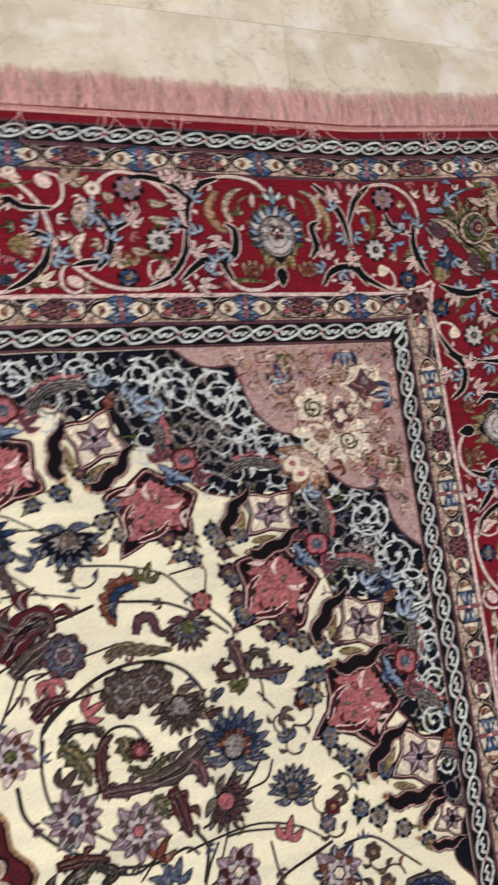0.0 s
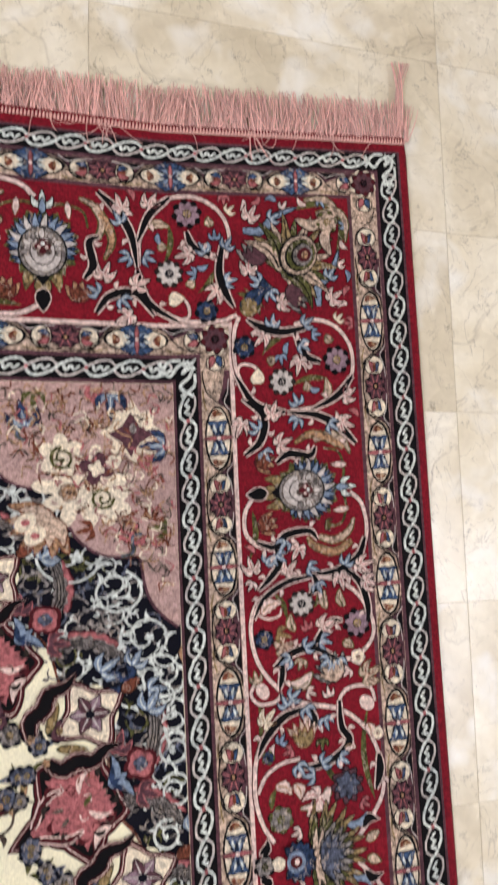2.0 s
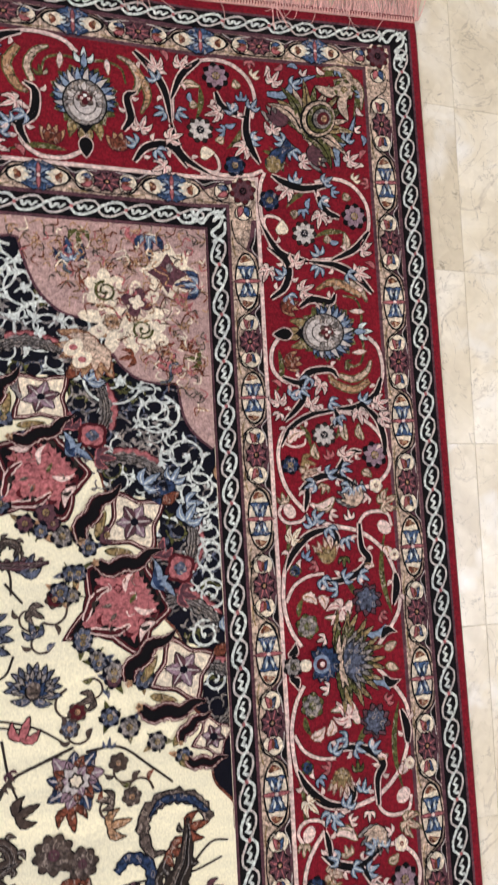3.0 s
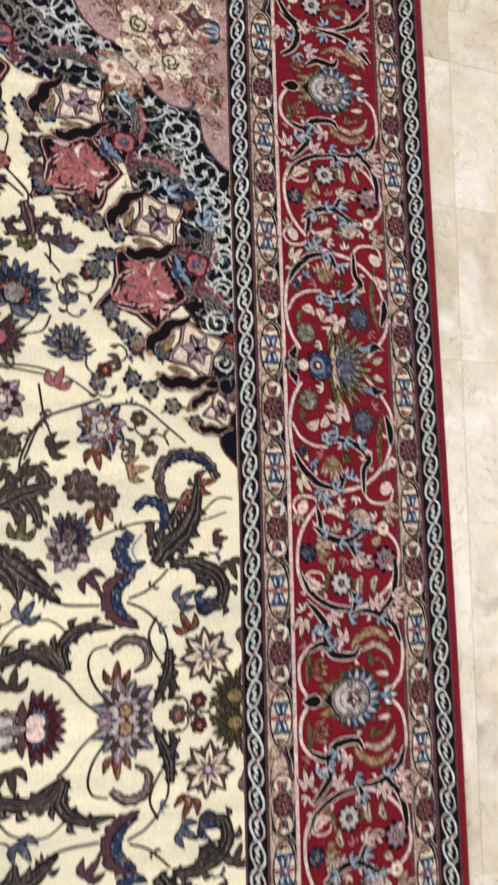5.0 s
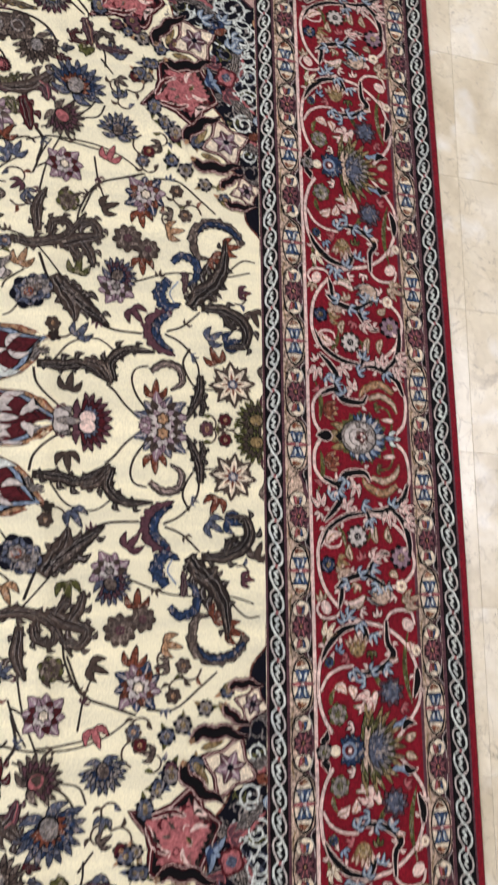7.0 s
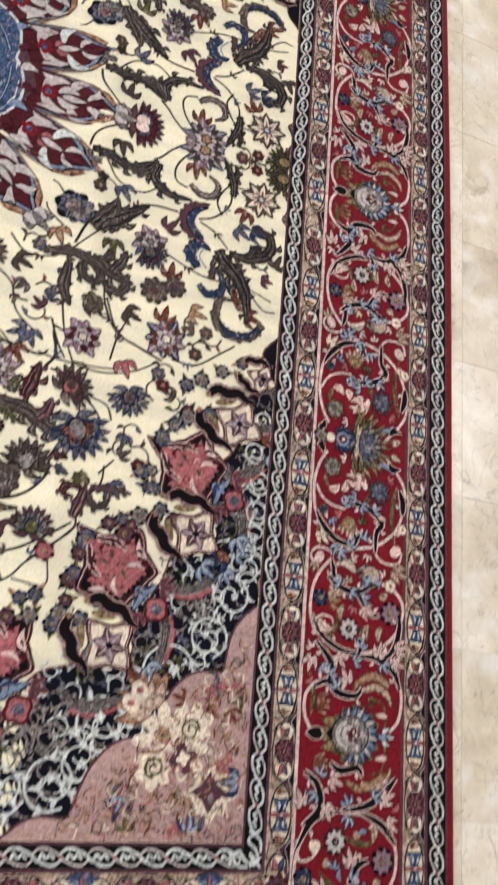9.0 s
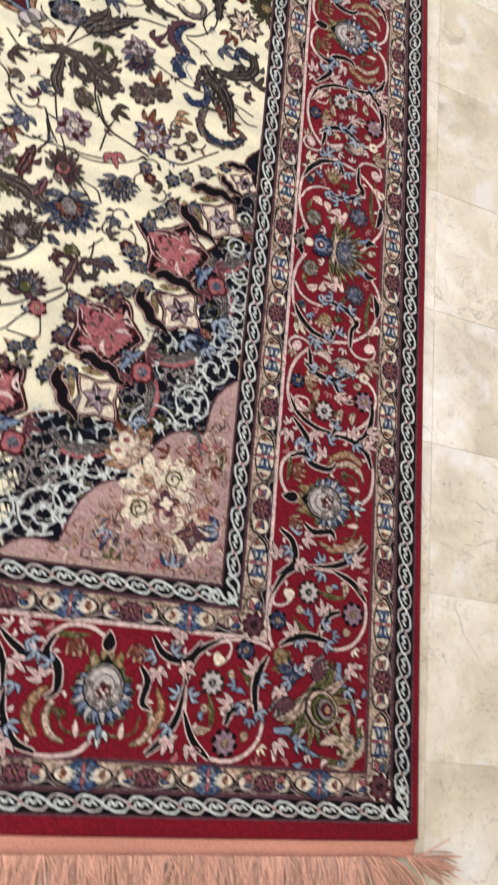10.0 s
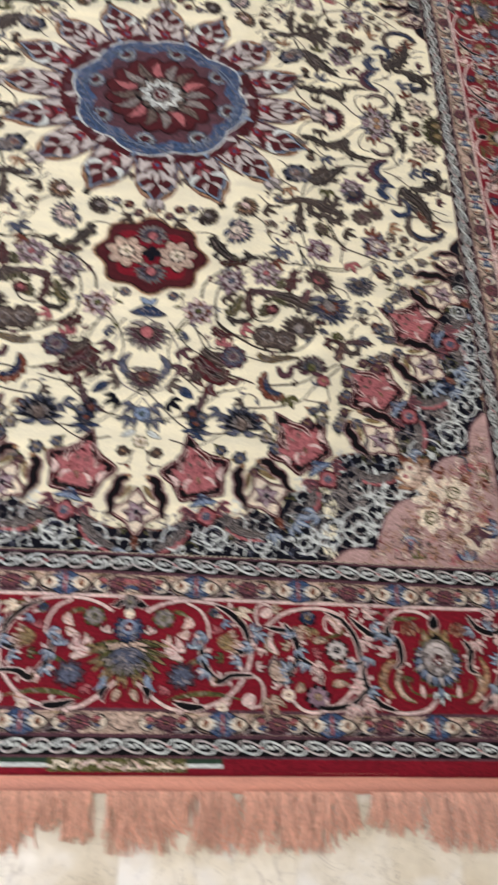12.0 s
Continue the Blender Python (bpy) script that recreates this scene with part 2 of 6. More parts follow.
def mirrored(sheet, place, parent, name="", label=""):
    """Weave a sheet through the map place(x, y) -> (x, y) in the pattern's plane."""
    verts, faces, index, known = [], [], [], {}
    used = sorted({d for _, d, _ in sheet.polys}, key=ORDER.index)
    for pts, dye, h in sheet.polys:
        n = len(verts)
        ring = []
        if sheet.weld:
            pts = [(round(x, 5), round(y, 5)) for x, y in pts]
        for x, y in pts:
            u, v = place(x, y)
            u, v = lie(u, v)
            ring.append((u, v, PILE + wave(u, v) + h))
        area = sum(a[0] * b[1] - b[0] * a[1] for a, b in zip(ring, ring[1:] + ring[:1]))
        if sheet.weld:
            ids = []
            for corner_at in ring:
                if corner_at not in known:
                    known[corner_at] = len(verts)
                    verts.append(corner_at)
                ids.append(known[corner_at])
        else:
            verts += ring
            ids = range(n, n + len(ring))
        faces.append(tuple(ids) if area > 0 else tuple(reversed(ids)))
        index.append(used.index(dye))
    return mesh_object(name or sheet.name, verts, faces, [WOOL[d] for d in used], index, parent, label)


QUARTERS = ((1, 1), (-1, 1), (1, -1), (-1, -1))


def weave(sheet, parent, label="", halves=False):
    for sx, sy in ((1, 1), (1, -1)) if halves else QUARTERS:
        mirrored(sheet, lambda x, y: (sx * x, sy * y), parent, "", label)


# ---- drawing in the pattern's plane
def curve(ctrl, per=6):
    """Catmull-Rom through the points."""
    p = [np.array(c, float) for c in ctrl]
    p = [2 * p[0] - p[1]] + p + [2 * p[-1] - p[-2]]
    out = []
    for k in range(1, len(p) - 2):
        for s in range(per):
            t = s / per
            a, b, c, d = p[k - 1], p[k], p[k + 1], p[k + 2]
            out.append(0.5 * (2 * b + (c - a) * t + (2 * a - 5 * b + 4 * c - d) * t * t + (3 * b - a - 3 * c + d) * t ** 3))
    return out + [p[-2]]


def strip_across(sh, right, left, dye, layer, wide):
    """Quads between two edges, split across so that wide bands follow the swells."""
    m = max(1, math.ceil(wide / 0.009))
    for k in range(len(left) - 1):
        for j in range(m):
            f, g = j / m, (j + 1) / m

            def at(i, h):
                return right[i][0] + (left[i][0] - right[i][0]) * h, right[i][1] + (left[i][1] - right[i][1]) * h

            sh.add([at(k, f), at(k + 1, f), at(k + 1, g), at(k, g)], dye, layer)


def ribbon(sh, line, w0, w1, dye, layer, saw=0.0):
    n = len(line)
    left, right = [], []
    for k, q in enumerate(line):
        a, b = line[max(0, k - 1)], line[min(n - 1, k + 1)]
        d = b - a
        d = d / (math.hypot(*d) or 1)
        f = k / (n - 1)
        w = (w0 + (w1 - w0) * f) / 2
        ws = w * (1 + (saw if k % 2 else -saw))
        left.append((q[0] - d[1] * ws, q[1] + d[0] * ws))
        right.append((q[0] + d[1] * w, q[1] - d[0] * w))
    for k in range(n - 1):
        sh.add([right[k], right[k + 1], left[k + 1], left[k]], dye, layer)


def stem(sh, dye, edge, w0, w1, *ctrl, layer=1, per=5):
    line = curve(ctrl, per)
    if edge:
        ribbon(sh, line, w0 + 0.0030, w1 + 0.0026, edge, layer)
    ribbon(sh, line, w0, w1, dye, layer + 1)


def ringed(sh, cx, cy, pts, dye, layer):
    """A patch laid out in rings round its middle, so that it follows the carpet's swells."""
    far = max(math.hypot(x - cx, y - cy) for x, y in pts)
    if far < 0.014:
        sh.add(pts, dye, layer)
        return
    n = math.ceil(far / 0.014)
    for k in range(1, n + 1):
        f, g = (k - 1) / n, k / n
        if k == 1:
            sh.add([(cx + (x - cx) * g, cy + (y - cy) * g) for x, y in pts], dye, layer)
            continue
        for p, q in zip(pts, pts[1:] + pts[:1]):
            sh.add([(cx + (p[0] - cx) * f, cy + (p[1] - cy) * f), (cx + (p[0] - cx) * g, cy + (p[1] - cy) * g),
                    (cx + (q[0] - cx) * g, cy + (q[1] - cy) * g), (cx + (q[0] - cx) * f, cy + (q[1] - cy) * f)], dye, layer)


def disc(sh, x, y, rx, ry, dye, layer, turn=0.0, n=14):
    c, s = math.cos(turn), math.sin(turn)
    pts = []
    for k in range(n):
        a = 2 * math.pi * k / n
        u, v = rx * math.cos(a), ry * math.sin(a)
        pts.append((x + c * u - s * v, y + s * u + c * v))
    ringed(sh, x, y, pts, dye, layer)


def lobed(sh, x, y, r, lobes, deep, dye, layer, turn=0.0, squash=1.0, sharp=False):
    """A disc with scalloped or pointed edge."""
    n, pts = lobes * (2 if sharp else 6), []
    for k in range(n):
        a = 2 * math.pi * k / n
        d = (deep if k % 2 else -deep) if sharp else deep * (abs(math.sin(lobes * a / 2)) * 2 - 1)
        rr = r * (1 + d)
        u, v = rr * math.cos(a), squash * rr * math.sin(a)
        pts.append((x + math.cos(turn) * u - math.sin(turn) * v, y + math.sin(turn) * u + math.cos(turn) * v))
    ringed(sh, x, y, pts, dye, layer)


def leaf(sh, x0, y0, x1, y1, wide, dye, edge="", layer=3, bend=0.0, saw=0.0, rib="", rim=0.0014):
    """A pointed leaf from its foot to its tip, bent to one side, its edge toothed by saw."""
    dx, dy = x1 - x0, y1 - y0
    size = math.hypot(dx, dy) or 1e-6
    nx, ny = -dy / size, dx / size
    n = 8 if saw or size > 0.03 else 6

    def strip(grow, dye, layer):
        up, down = [], []
        for k in range(n + 1):
            f = k / n
            w = (wide / 2) * math.sin(math.pi * f ** 0.75) ** 0.9 if 0 < f < 1 else 0.0
            g = 1 + (saw if k % 2 else -saw)
            b = bend * size * math.sin(math.pi * f)
            over = grow * (2 * f - 1) * 1.2
            cx, cy = x0 + dx * f + nx * b + dx / size * over, y0 + dy * f + ny * b + dy / size * over
            h = w * g + grow * (1 if 0 < f < 1 else 0.35) + 1e-5
            up.append((cx + nx * h, cy + ny * h))
            down.append((cx - nx * h, cy - ny * h))
        strip_across(sh, down, up, dye, layer, wide)

    if edge:
        strip(rim, edge, layer)
    strip(0.0, dye, layer + 1)
    if rib:
        line = [np.array((x0 + dx * f + nx * bend * size * math.sin(math.pi * f), y0 + dy * f + ny * bend * size * math.sin(math.pi * f))) for f in (0.1, 0.3, 0.5, 0.7, 0.9)]
        ribbon(sh, line, wide * 0.22, wide * 0.06, rib, layer + 2)


def rosette(sh, x, y, r, petal="white", heart="navy", edge="black", petals=8, layer=3, turn=0.2):
    """A round flower: notched outer petals rimmed in a darker dye, inner petals, heart and seeds."""
    lobed(sh, x, y, 1.04 * r, petals, 0.13, "black", layer, turn + math.pi / petals)
    lobed(sh, x, y, 0.95 * r, petals, 0.15, edge, layer + 1, turn + math.pi / petals)
    for k in range(petals):
        a = turn + 2 * math.pi * (k + 0.5) / petals
        c, s = math.cos(a), math.sin(a)
        leaf(sh, x + 0.30 * r * c, y + 0.30 * r * s, x + 0.98 * r * c, y + 0.98 * r * s, 4.2 * r / petals, petal, "black" if r > 0.024 else "", layer + 2, 0.0, 0.0, edge if r > 0.024 else "", 0.0011)
    if r > 0.024:
        lobed(sh, x, y, 0.52 * r, petals, 0.10, "black", layer + 5, turn)
        lobed(sh, x, y, 0.45 * r, petals, 0.12, "grey", layer + 6, turn)
    disc(sh, x, y, 0.32 * r, 0.32 * r, heart, layer + 7, 0, 9)
    for k in range(3):
        a = turn + 2.1 * k
        disc(sh, x + 0.12 * r * math.cos(a), y + 0.12 * r * math.sin(a), 0.07 * r, 0.07 * r, petal, layer + 8, 0, 6)


def fan(sh, x, y, r, turn, spread, petals, dyes, layer=3, edge="black", saw=0.0, slim=0.95):
    """Petals spread round a foot, in rows that shorten to the front: half a palmette."""
    rows = len(dyes)
    for row, dye in enumerate(dyes):
        rr, n = r * (1 - 0.25 * row), petals - row
        for k in range(n):
            a = turn + spread * ((k + 0.5) / n - 0.5)
            leaf(sh, x, y, x + rr * math.cos(a), y + rr * math.sin(a), rr * spread / n * slim, dye, edge, layer + 2 * row, 0.04 * (1 if k % 2 else -1), saw)


def palmette(sh, x, y, r, turn, dyes=("brown", "grey", "plum"), heart="rust", layer=3, edge="black"):
    """A flower seen from the side: a fan of petals over a cup."""
    c, s = math.cos(turn), math.sin(turn)
    fan(sh, x - 0.35 * r * c, y - 0.35 * r * s, 1.12 * r, turn, 3.6, 11, dyes, layer, edge, 0.15)
    disc(sh, x - 0.30 * r * c, y - 0.30 * r * s, 0.42 * r, 0.36 * r, edge, layer + 5, turn, 12)
    disc(sh, x - 0.30 * r * c, y - 0.30 * r * s, 0.34 * r, 0.28 * r, heart, layer + 6, turn, 12)
    for k in (-1, 1):
        leaf(sh, x - 0.5 * r * c, y - 0.5 * r * s, x - 0.75 * r * c - k * 0.8 * r * s, y - 0.75 * r * s + k * 0.8 * r * c, 0.3 * r, dyes[0], edge, layer + 3, 0.2 * k)


def tuft(sh, x, y, r, turn, dye="pink", edge="black", layer=3):
    """Leaves from one foot, each with a paler or darker vein; larger ones have two curled side leaves."""
    vein = {"sky": "white", "pink": "rose", "beige": "rust", "ivory": "tan"}.get(dye, "") if r > 0.018 else ""
    for k in (-1, 0, 1):
        a = turn + 0.75 * k
        size = r * (1 if k == 0 else 0.85)
        leaf(sh, x, y, x + size * math.cos(a), y + size * math.sin(a), 0.33 * r, dye, edge, layer, 0.22 * k, 0.12, vein)
    if vein and dye != "sky":
        for k in (-1, 1):
            a = turn + 1.7 * k
            leaf(sh, x, y, x + 0.55 * r * math.cos(a), y + 0.55 * r * math.sin(a), 0.26 * r, dye, edge, layer, 0.3 * k)


def acanthus(sh, w, dye, edge, *ctrl, layer=2, rib="", rim=0.0021, tooth=0.26):
    """A long toothed leaf along a curve, widest near its foot, ending in a point."""
    line = curve(ctrl, 7 if w > 0.015 else 5)
    n = len(line)
    for grow, d, h in ((rim, edge, layer), (0.0, dye, layer + 1)):
        left, right = [], []
        for k, q in enumerate(line):
            a, b = line[max(0, k - 1)], line[min(n - 1, k + 1)]
            t = (b - a) / (math.hypot(*(b - a)) or 1)
            f = k / (n - 1)
            ww = w / 2 * (math.sin(math.pi * min(1, 0.18 + 0.82 * f)) ** 0.8) * (1.0 + tooth * math.sin(k * 2.6 + len(line))) + grow
            wr = ww if w < 0.015 else (ww - grow) * (1.0 + 0.8 * tooth * math.sin(k * 1.7 + 1)) + grow
            left.append((q[0] - t[1] * ww, q[1] + t[0] * ww))
            right.append((q[0] + t[1] * wr, q[1] - t[0] * wr))
        strip_across(sh, right, left, d, h, w)
    if rib:
        ribbon(sh, line[1:-1], w * 0.10, w * 0.04, rib, layer + 2)
        for k in range(2, n - 2):
            a, b = line[k - 1], line[k + 1]
            t = (b - a) / (math.hypot(*(b - a)) or 1)
            for q in (1, -1):
                m = np.array((-t[1], t[0])) * q
                f = math.sin(math.pi * min(1, 0.18 + 0.82 * k / (n - 1)))
                p = line[k] + m * w * 0.06
                o = line[k] + m * w * 0.36 * f + t * w * 0.22
                ribbon(sh, [p, o], w * 0.04, w * 0.08, "brown" if dye != "brown" else "taupe", layer + 2)
        # darker and paler folds along both halves
        for off, tone, wide in ((0.24, "black", 0.10), (-0.22, "black", 0.08), (0.13, "grey", 0.07), (-0.33, rib, 0.07)):
            side = []
            for k in range(1, n - 1):
                a, b = line[k - 1], line[k + 1]
                t = (b - a) / (math.hypot(*(b - a)) or 1)
                f = math.sin(math.pi * min(1, 0.18 + 0.82 * k / (n - 1))) + 0.15 * math.sin(k * 1.3 + 9 * off)
                side.append(line[k] + np.array((-t[1], t[0])) * w * off * f)
            ribbon(sh, side, w * wide, w * wide * 0.5, tone, layer + 3)


def folded_leaf(sh, w, dye, edge, *ctrl, layer=3, rib="olive"):
    """A dark leaf that folds along a curve: a lobed body, hooked side leaves, fine veins and a thin stalk."""
    body = {"taupe": "brown", "brown": "shade"}.get(dye, dye)
    line = curve(ctrl, 6)
    n = len(line)
    for k in range(2, n - 1, 4):
        t = line[k + 1 if k + 1 < n else k] - line[k - 1]
        t = t / (math.hypot(*t) or 1)
        f = math.sin(math.pi * (0.12 + 0.80 * k / (n - 1)))
        for q in (1, -1):
            m = np.array((-t[1], t[0])) * q
            p = line[k] + m * 0.22 * w * f
            o = line[k] + m * 0.60 * w * f + t * 0.55 * w * f * (1 if q > 0 else -0.3)
            leaf(sh, *p, *o, 0.36 * w * f, body if k % 4 else rib, edge, layer, 0.38 * q, 0.0, "grey", 0.0012)
    for grow, d, h in ((0.0018, edge, layer + 2), (0.0, body, layer + 3)):
        left, right = [], []
        for k, q in enumerate(line):
            a, b = line[max(0, k - 1)], line[min(n - 1, k + 1)]
            t = (b - a) / (math.hypot(*(b - a)) or 1)
            f = k / (n - 1)
            ww = 0.33 * w * math.sin(math.pi * (0.16 + 0.82 * f)) ** 0.9
            up, down = ww * (1 + 0.13 * math.sin(1.4 * k + 40 * w)) + grow, ww * (1 + 0.13 * math.sin(1.2 * k + 2)) + grow
            left.append((q[0] - t[1] * up, q[1] + t[0] * up))
            right.append((q[0] + t[1] * down, q[1] - t[0] * down))
        strip_across(sh, right, left, d, h, w)
    for off, tone, wide in ((0.0, "black", 0.05), (0.15, rib, 0.09), (-0.16, "grey", 0.04), (0.07, "grey", 0.03), (-0.09, "black", 0.05)):
        side = []
        for k in range(1, n - 1):
            t = line[k + 1] - line[k - 1]
            t = t / (math.hypot(*t) or 1)
            f = math.sin(math.pi * (0.16 + 0.82 * k / (n - 1))) + 0.2 * math.sin(k * 1.3 + 9 * off)
            side.append(line[k] + np.array((-t[1], t[0])) * w * off * f)
        ribbon(sh, side, w * wide, w * wide * 0.5, tone, layer + 4)


def burst(sh, x, y, r, turn, dyes, heart, petals=10, layer=5):
    """A flower of pointed petals in three rings, each petal rimmed and veined."""
    for ring, (dye, size, vein) in enumerate(zip(dyes, (1.08, 0.80, 0.54), ("pale", "shade", "pale"))):
        for k in range(petals):
            a = turn + 2 * math.pi * (k + 0.5 * (ring % 2)) / petals
            rr = size * r * (1.0 if k % 2 else 0.86)
            leaf(sh, x + 0.12 * r * math.cos(a), y + 0.12 * r * math.sin(a), x + rr * math.cos(a), y + rr * math.sin(a), 4.6 * size * r / petals, dye if (k + ring) % 3 else "lilac", "shade", layer + 2 * ring, 0.06, 0.14, vein, 0.0011)
    lobed(sh, x, y, 0.24 * r, 6, 0.15, "shade", layer + 9, turn)
    lobed(sh, x, y, 0.17 * r, 6, 0.15, heart, layer + 10, turn)


def star_flower(sh, x, y, r, turn, layer=5):
    """Eight sharp ivory petals within brown ones, round a blue heart."""
    for k in range(8):
        a = turn + math.pi * k / 4
        for size, wide, dye, edge, h in ((1.10, 0.56, "brown", "", 0), (0.90, 0.27, "ivory", "shade", 1), (0.55, 0.12, "rust", "", 4)):
            leaf(sh, x + 0.1 * r * math.cos(a), y + 0.1 * r * math.sin(a), x + size * r * math.cos(a), y + size * r * math.sin(a), wide * r, dye, edge, layer + h, 0.0, 0.08)
        leaf(sh, x, y, x + 0.86 * r * math.cos(a + 0.39), y + 0.86 * r * math.sin(a + 0.39), 0.22 * r, "taupe", "shade", layer)
    lobed(sh, x, y, 0.22 * r, 8, 0.12, "steel", layer + 6, turn)
    disc(sh, x, y, 0.12 * r, 0.12 * r, "pale", layer + 7, 0, 7)


def ring_scroll(sh, x, y, r, turn, dye="white", edge="", layer=2, hand=1):
    """A tendril that winds into a ring and on to a bud, with small curved leaves inside and out."""
    pts = []
    for k in range(15):
        a = turn + hand * k * 0.70
        rr = r * (1.0 - 0.006 * k - 0.0038 * k * k)
        pts.append((x + rr * math.cos(a), y + rr * math.sin(a)))
    stem(sh, dye, edge, 0.0040, 0.0026, *pts, layer=layer, per=3)
    for k in (1, 3, 5, 7, 9, 11):
        a = turn + hand * k * 0.70
        px, py = pts[k]
        for s in (1, -1):
            b = a + hand * (0.75 if s > 0 else 2.3)
            size = r * (0.50 if s > 0 else 0.34)
            leaf(sh, px, py, px + size * math.cos(b), py + size * math.sin(b), 0.17 * r, dye, "", layer, 0.22 * hand * s, 0.15)
    lobed(sh, pts[-1][0], pts[-1][1], 0.16 * r, 5, 0.3, dye, layer + 1, turn)




# ---------------------------------------------------------------- the carpet
rug = tagged(new("carpet"), "large hand-knotted red and cream floral medallion carpet with pink fringes", "carpet")
# half-widths and half-lengths of the borders, from the field outwards
BAND_X = (0.757, 0.761, 0.793, 0.798, 0.842, 0.848, 1.045, 1.051, 1.095, 1.101, 1.138, 1.142, 1.152)
BAND_Y = (1.247, 1.252, 1.283, 1.289, 1.328, 1.334, 1.528, 1.534, 1.570, 1.576, 1.605, 1.609, 1.632)
BAND_DYE = ("plum", "black", "plum", "beige", "pink", "red", "plum", "beige", "plum", "black", "plum", "red")
BAND_NAME = ("stripe", "inner_guard", "stripe", "inner_border", "stripe", "main_border", "stripe", "outer_border", "stripe", "outer_guard", "stripe", "red_edge")


def field_ground():
    sh = Sheet("field")
    nx, ny = 184, 304
    for i in range(nx):
        for j in range(ny):
            a, b = -0.757 + 1.514 * i / nx, -0.757 + 1.514 * (i + 1) / nx
            c, d = -1.247 + 2.494 * j / ny, -1.247 + 2.494 * (j + 1) / ny
            sh.polys.append(([(a, c), (b, c), (b, d), (a, d)], "cream", 0.0))
    mirrored(sh, lambda x, y: (x, y), rug, label="cream pile field")


def band_ground(k):
    sh = Sheet(BAND_NAME[k])
    x0, x1, y0, y1 = BAND_X[k], BAND_X[k + 1], BAND_Y[k], BAND_Y[k + 1]
    across, along = max(1, int((x1 - x0) / 0.022)), 110
    for sx, sy in QUARTERS:
        for j in range(across):
            f, g = j / across, (j + 1) / across
            xa, xb, ya, yb = x0 + (x1 - x0) * f, x0 + (x1 - x0) * g, y0 + (y1 - y0) * f, y0 + (y1 - y0) * g
            for i in range(along):
                s, t = i / along, (i + 1) / along
                sh.polys.append(([(sx * xa, sy * ya * s), (sx * xb, sy * yb * s), (sx * xb, sy * yb * t), (sx * xa, sy * ya * t)], BAND_DYE[k], 0.0))
                sh.polys.append(([(sx * xa * s, sy * ya), (sx * xb * s, sy * yb), (sx * xb * t, sy * yb), (sx * xa * t, sy * ya)], BAND_DYE[k], 0.0))
    mirrored(sh, lambda x, y: (x, y), rug)


def selvage():
    """The overcast edge: rounds down from the pile to the floor all round."""
    verts, faces = [], []
    loop = []
    X, Y, n = BAND_X[-1], BAND_Y[-1], 120
    for k in range(n):
        loop.append((X, -Y + 2 * Y * k / n, 1, 0))
    for k in range(n):
        loop.append((X - 2 * X * k / n, Y, 0, 1))
    for k in range(n):
        loop.append((-X, Y - 2 * Y * k / n, -1, 0))
    for k in range(n):
        loop.append((-X + 2 * X * k / n, -Y, 0, -1))
    for x, y, nx, ny in loop:
        u, v = lie(x, y)
        w = wave(u, v)
        for out, z in ((0.0, PILE + w), (0.003, PILE + w - 0.001), (0.0055, PILE * 0.6), (0.005, 0.002), (0.0, 0.0006)):
            verts.append((u + nx * out, v + ny * out, z))
    m = len(loop)
    for k in range(m):
        j = (k + 1) % m
        for r in range(4):
            faces.append((5 * k + r, 5 * k + r + 1, 5 * j + r + 1, 5 * j + r))
    mesh_object("selvage", verts, faces, [WOOL["red"]], None, rug, "overcast red wool edge", True)


def strand(verts, faces, pts, w0, w1):
    n = len(verts)
    for k, (x, y, z) in enumerate(pts):
        a, b = pts[max(0, k - 1)], pts[min(len(pts) - 1, k + 1)]
        dx, dy = b[0] - a[0], b[1] - a[1]
        s = math.hypot(dx, dy) or 1
        w = (w0 + (w1 - w0) * k / (len(pts) - 1)) / 2
        verts += [(x - dy / s * w, y + dx / s * w, z), (x, y, z + w * 0.7), (x + dy / s * w, y - dx / s * w, z)]
    for k in range(len(pts) - 1):
        i = n + 3 * k
        faces += [(i + 1, i + 4, i + 3, i), (i + 2, i + 5, i + 4, i + 1)]


def edge_y(x, sign, out):
    """A place beyond the carpet's end."""
    u, v = lie(x, sign * BAND_Y[-1])
    return u, v + sign * out


def fringe_band(sign, deep, mat, name):
    """The flat-woven web past the pile, from which the fringe hangs."""
    verts, faces, n = [], [], 160
    for k in range(n + 1):
        x = -1.150 + 2.300 * k / n
        ripple = 0.0008 * math.sin(31 * x) + 0.0006 * math.sin(83 * x)
        for out, z in ((-0.001 if sign < 0 else -0.011, PILE + (0.0003 if sign < 0 else 0.0022)), (0.001, 0.0085), (deep * 0.5, 0.0055 + ripple), (deep + ripple, 0.005), (deep + 0.001, 0.0008)):
            u, v = edge_y(x, sign, out)
            verts.append((u, v, z))
    for k in range(n):
        for r in range(4):
            a, b = 5 * k + r, 5 * k + r + 5
            faces.append((a, a + 1, b + 1, b) if sign < 0 else (a, b, b + 1, a + 1))
    mesh_object(name, verts, faces, [mat], None, rug, "", True)


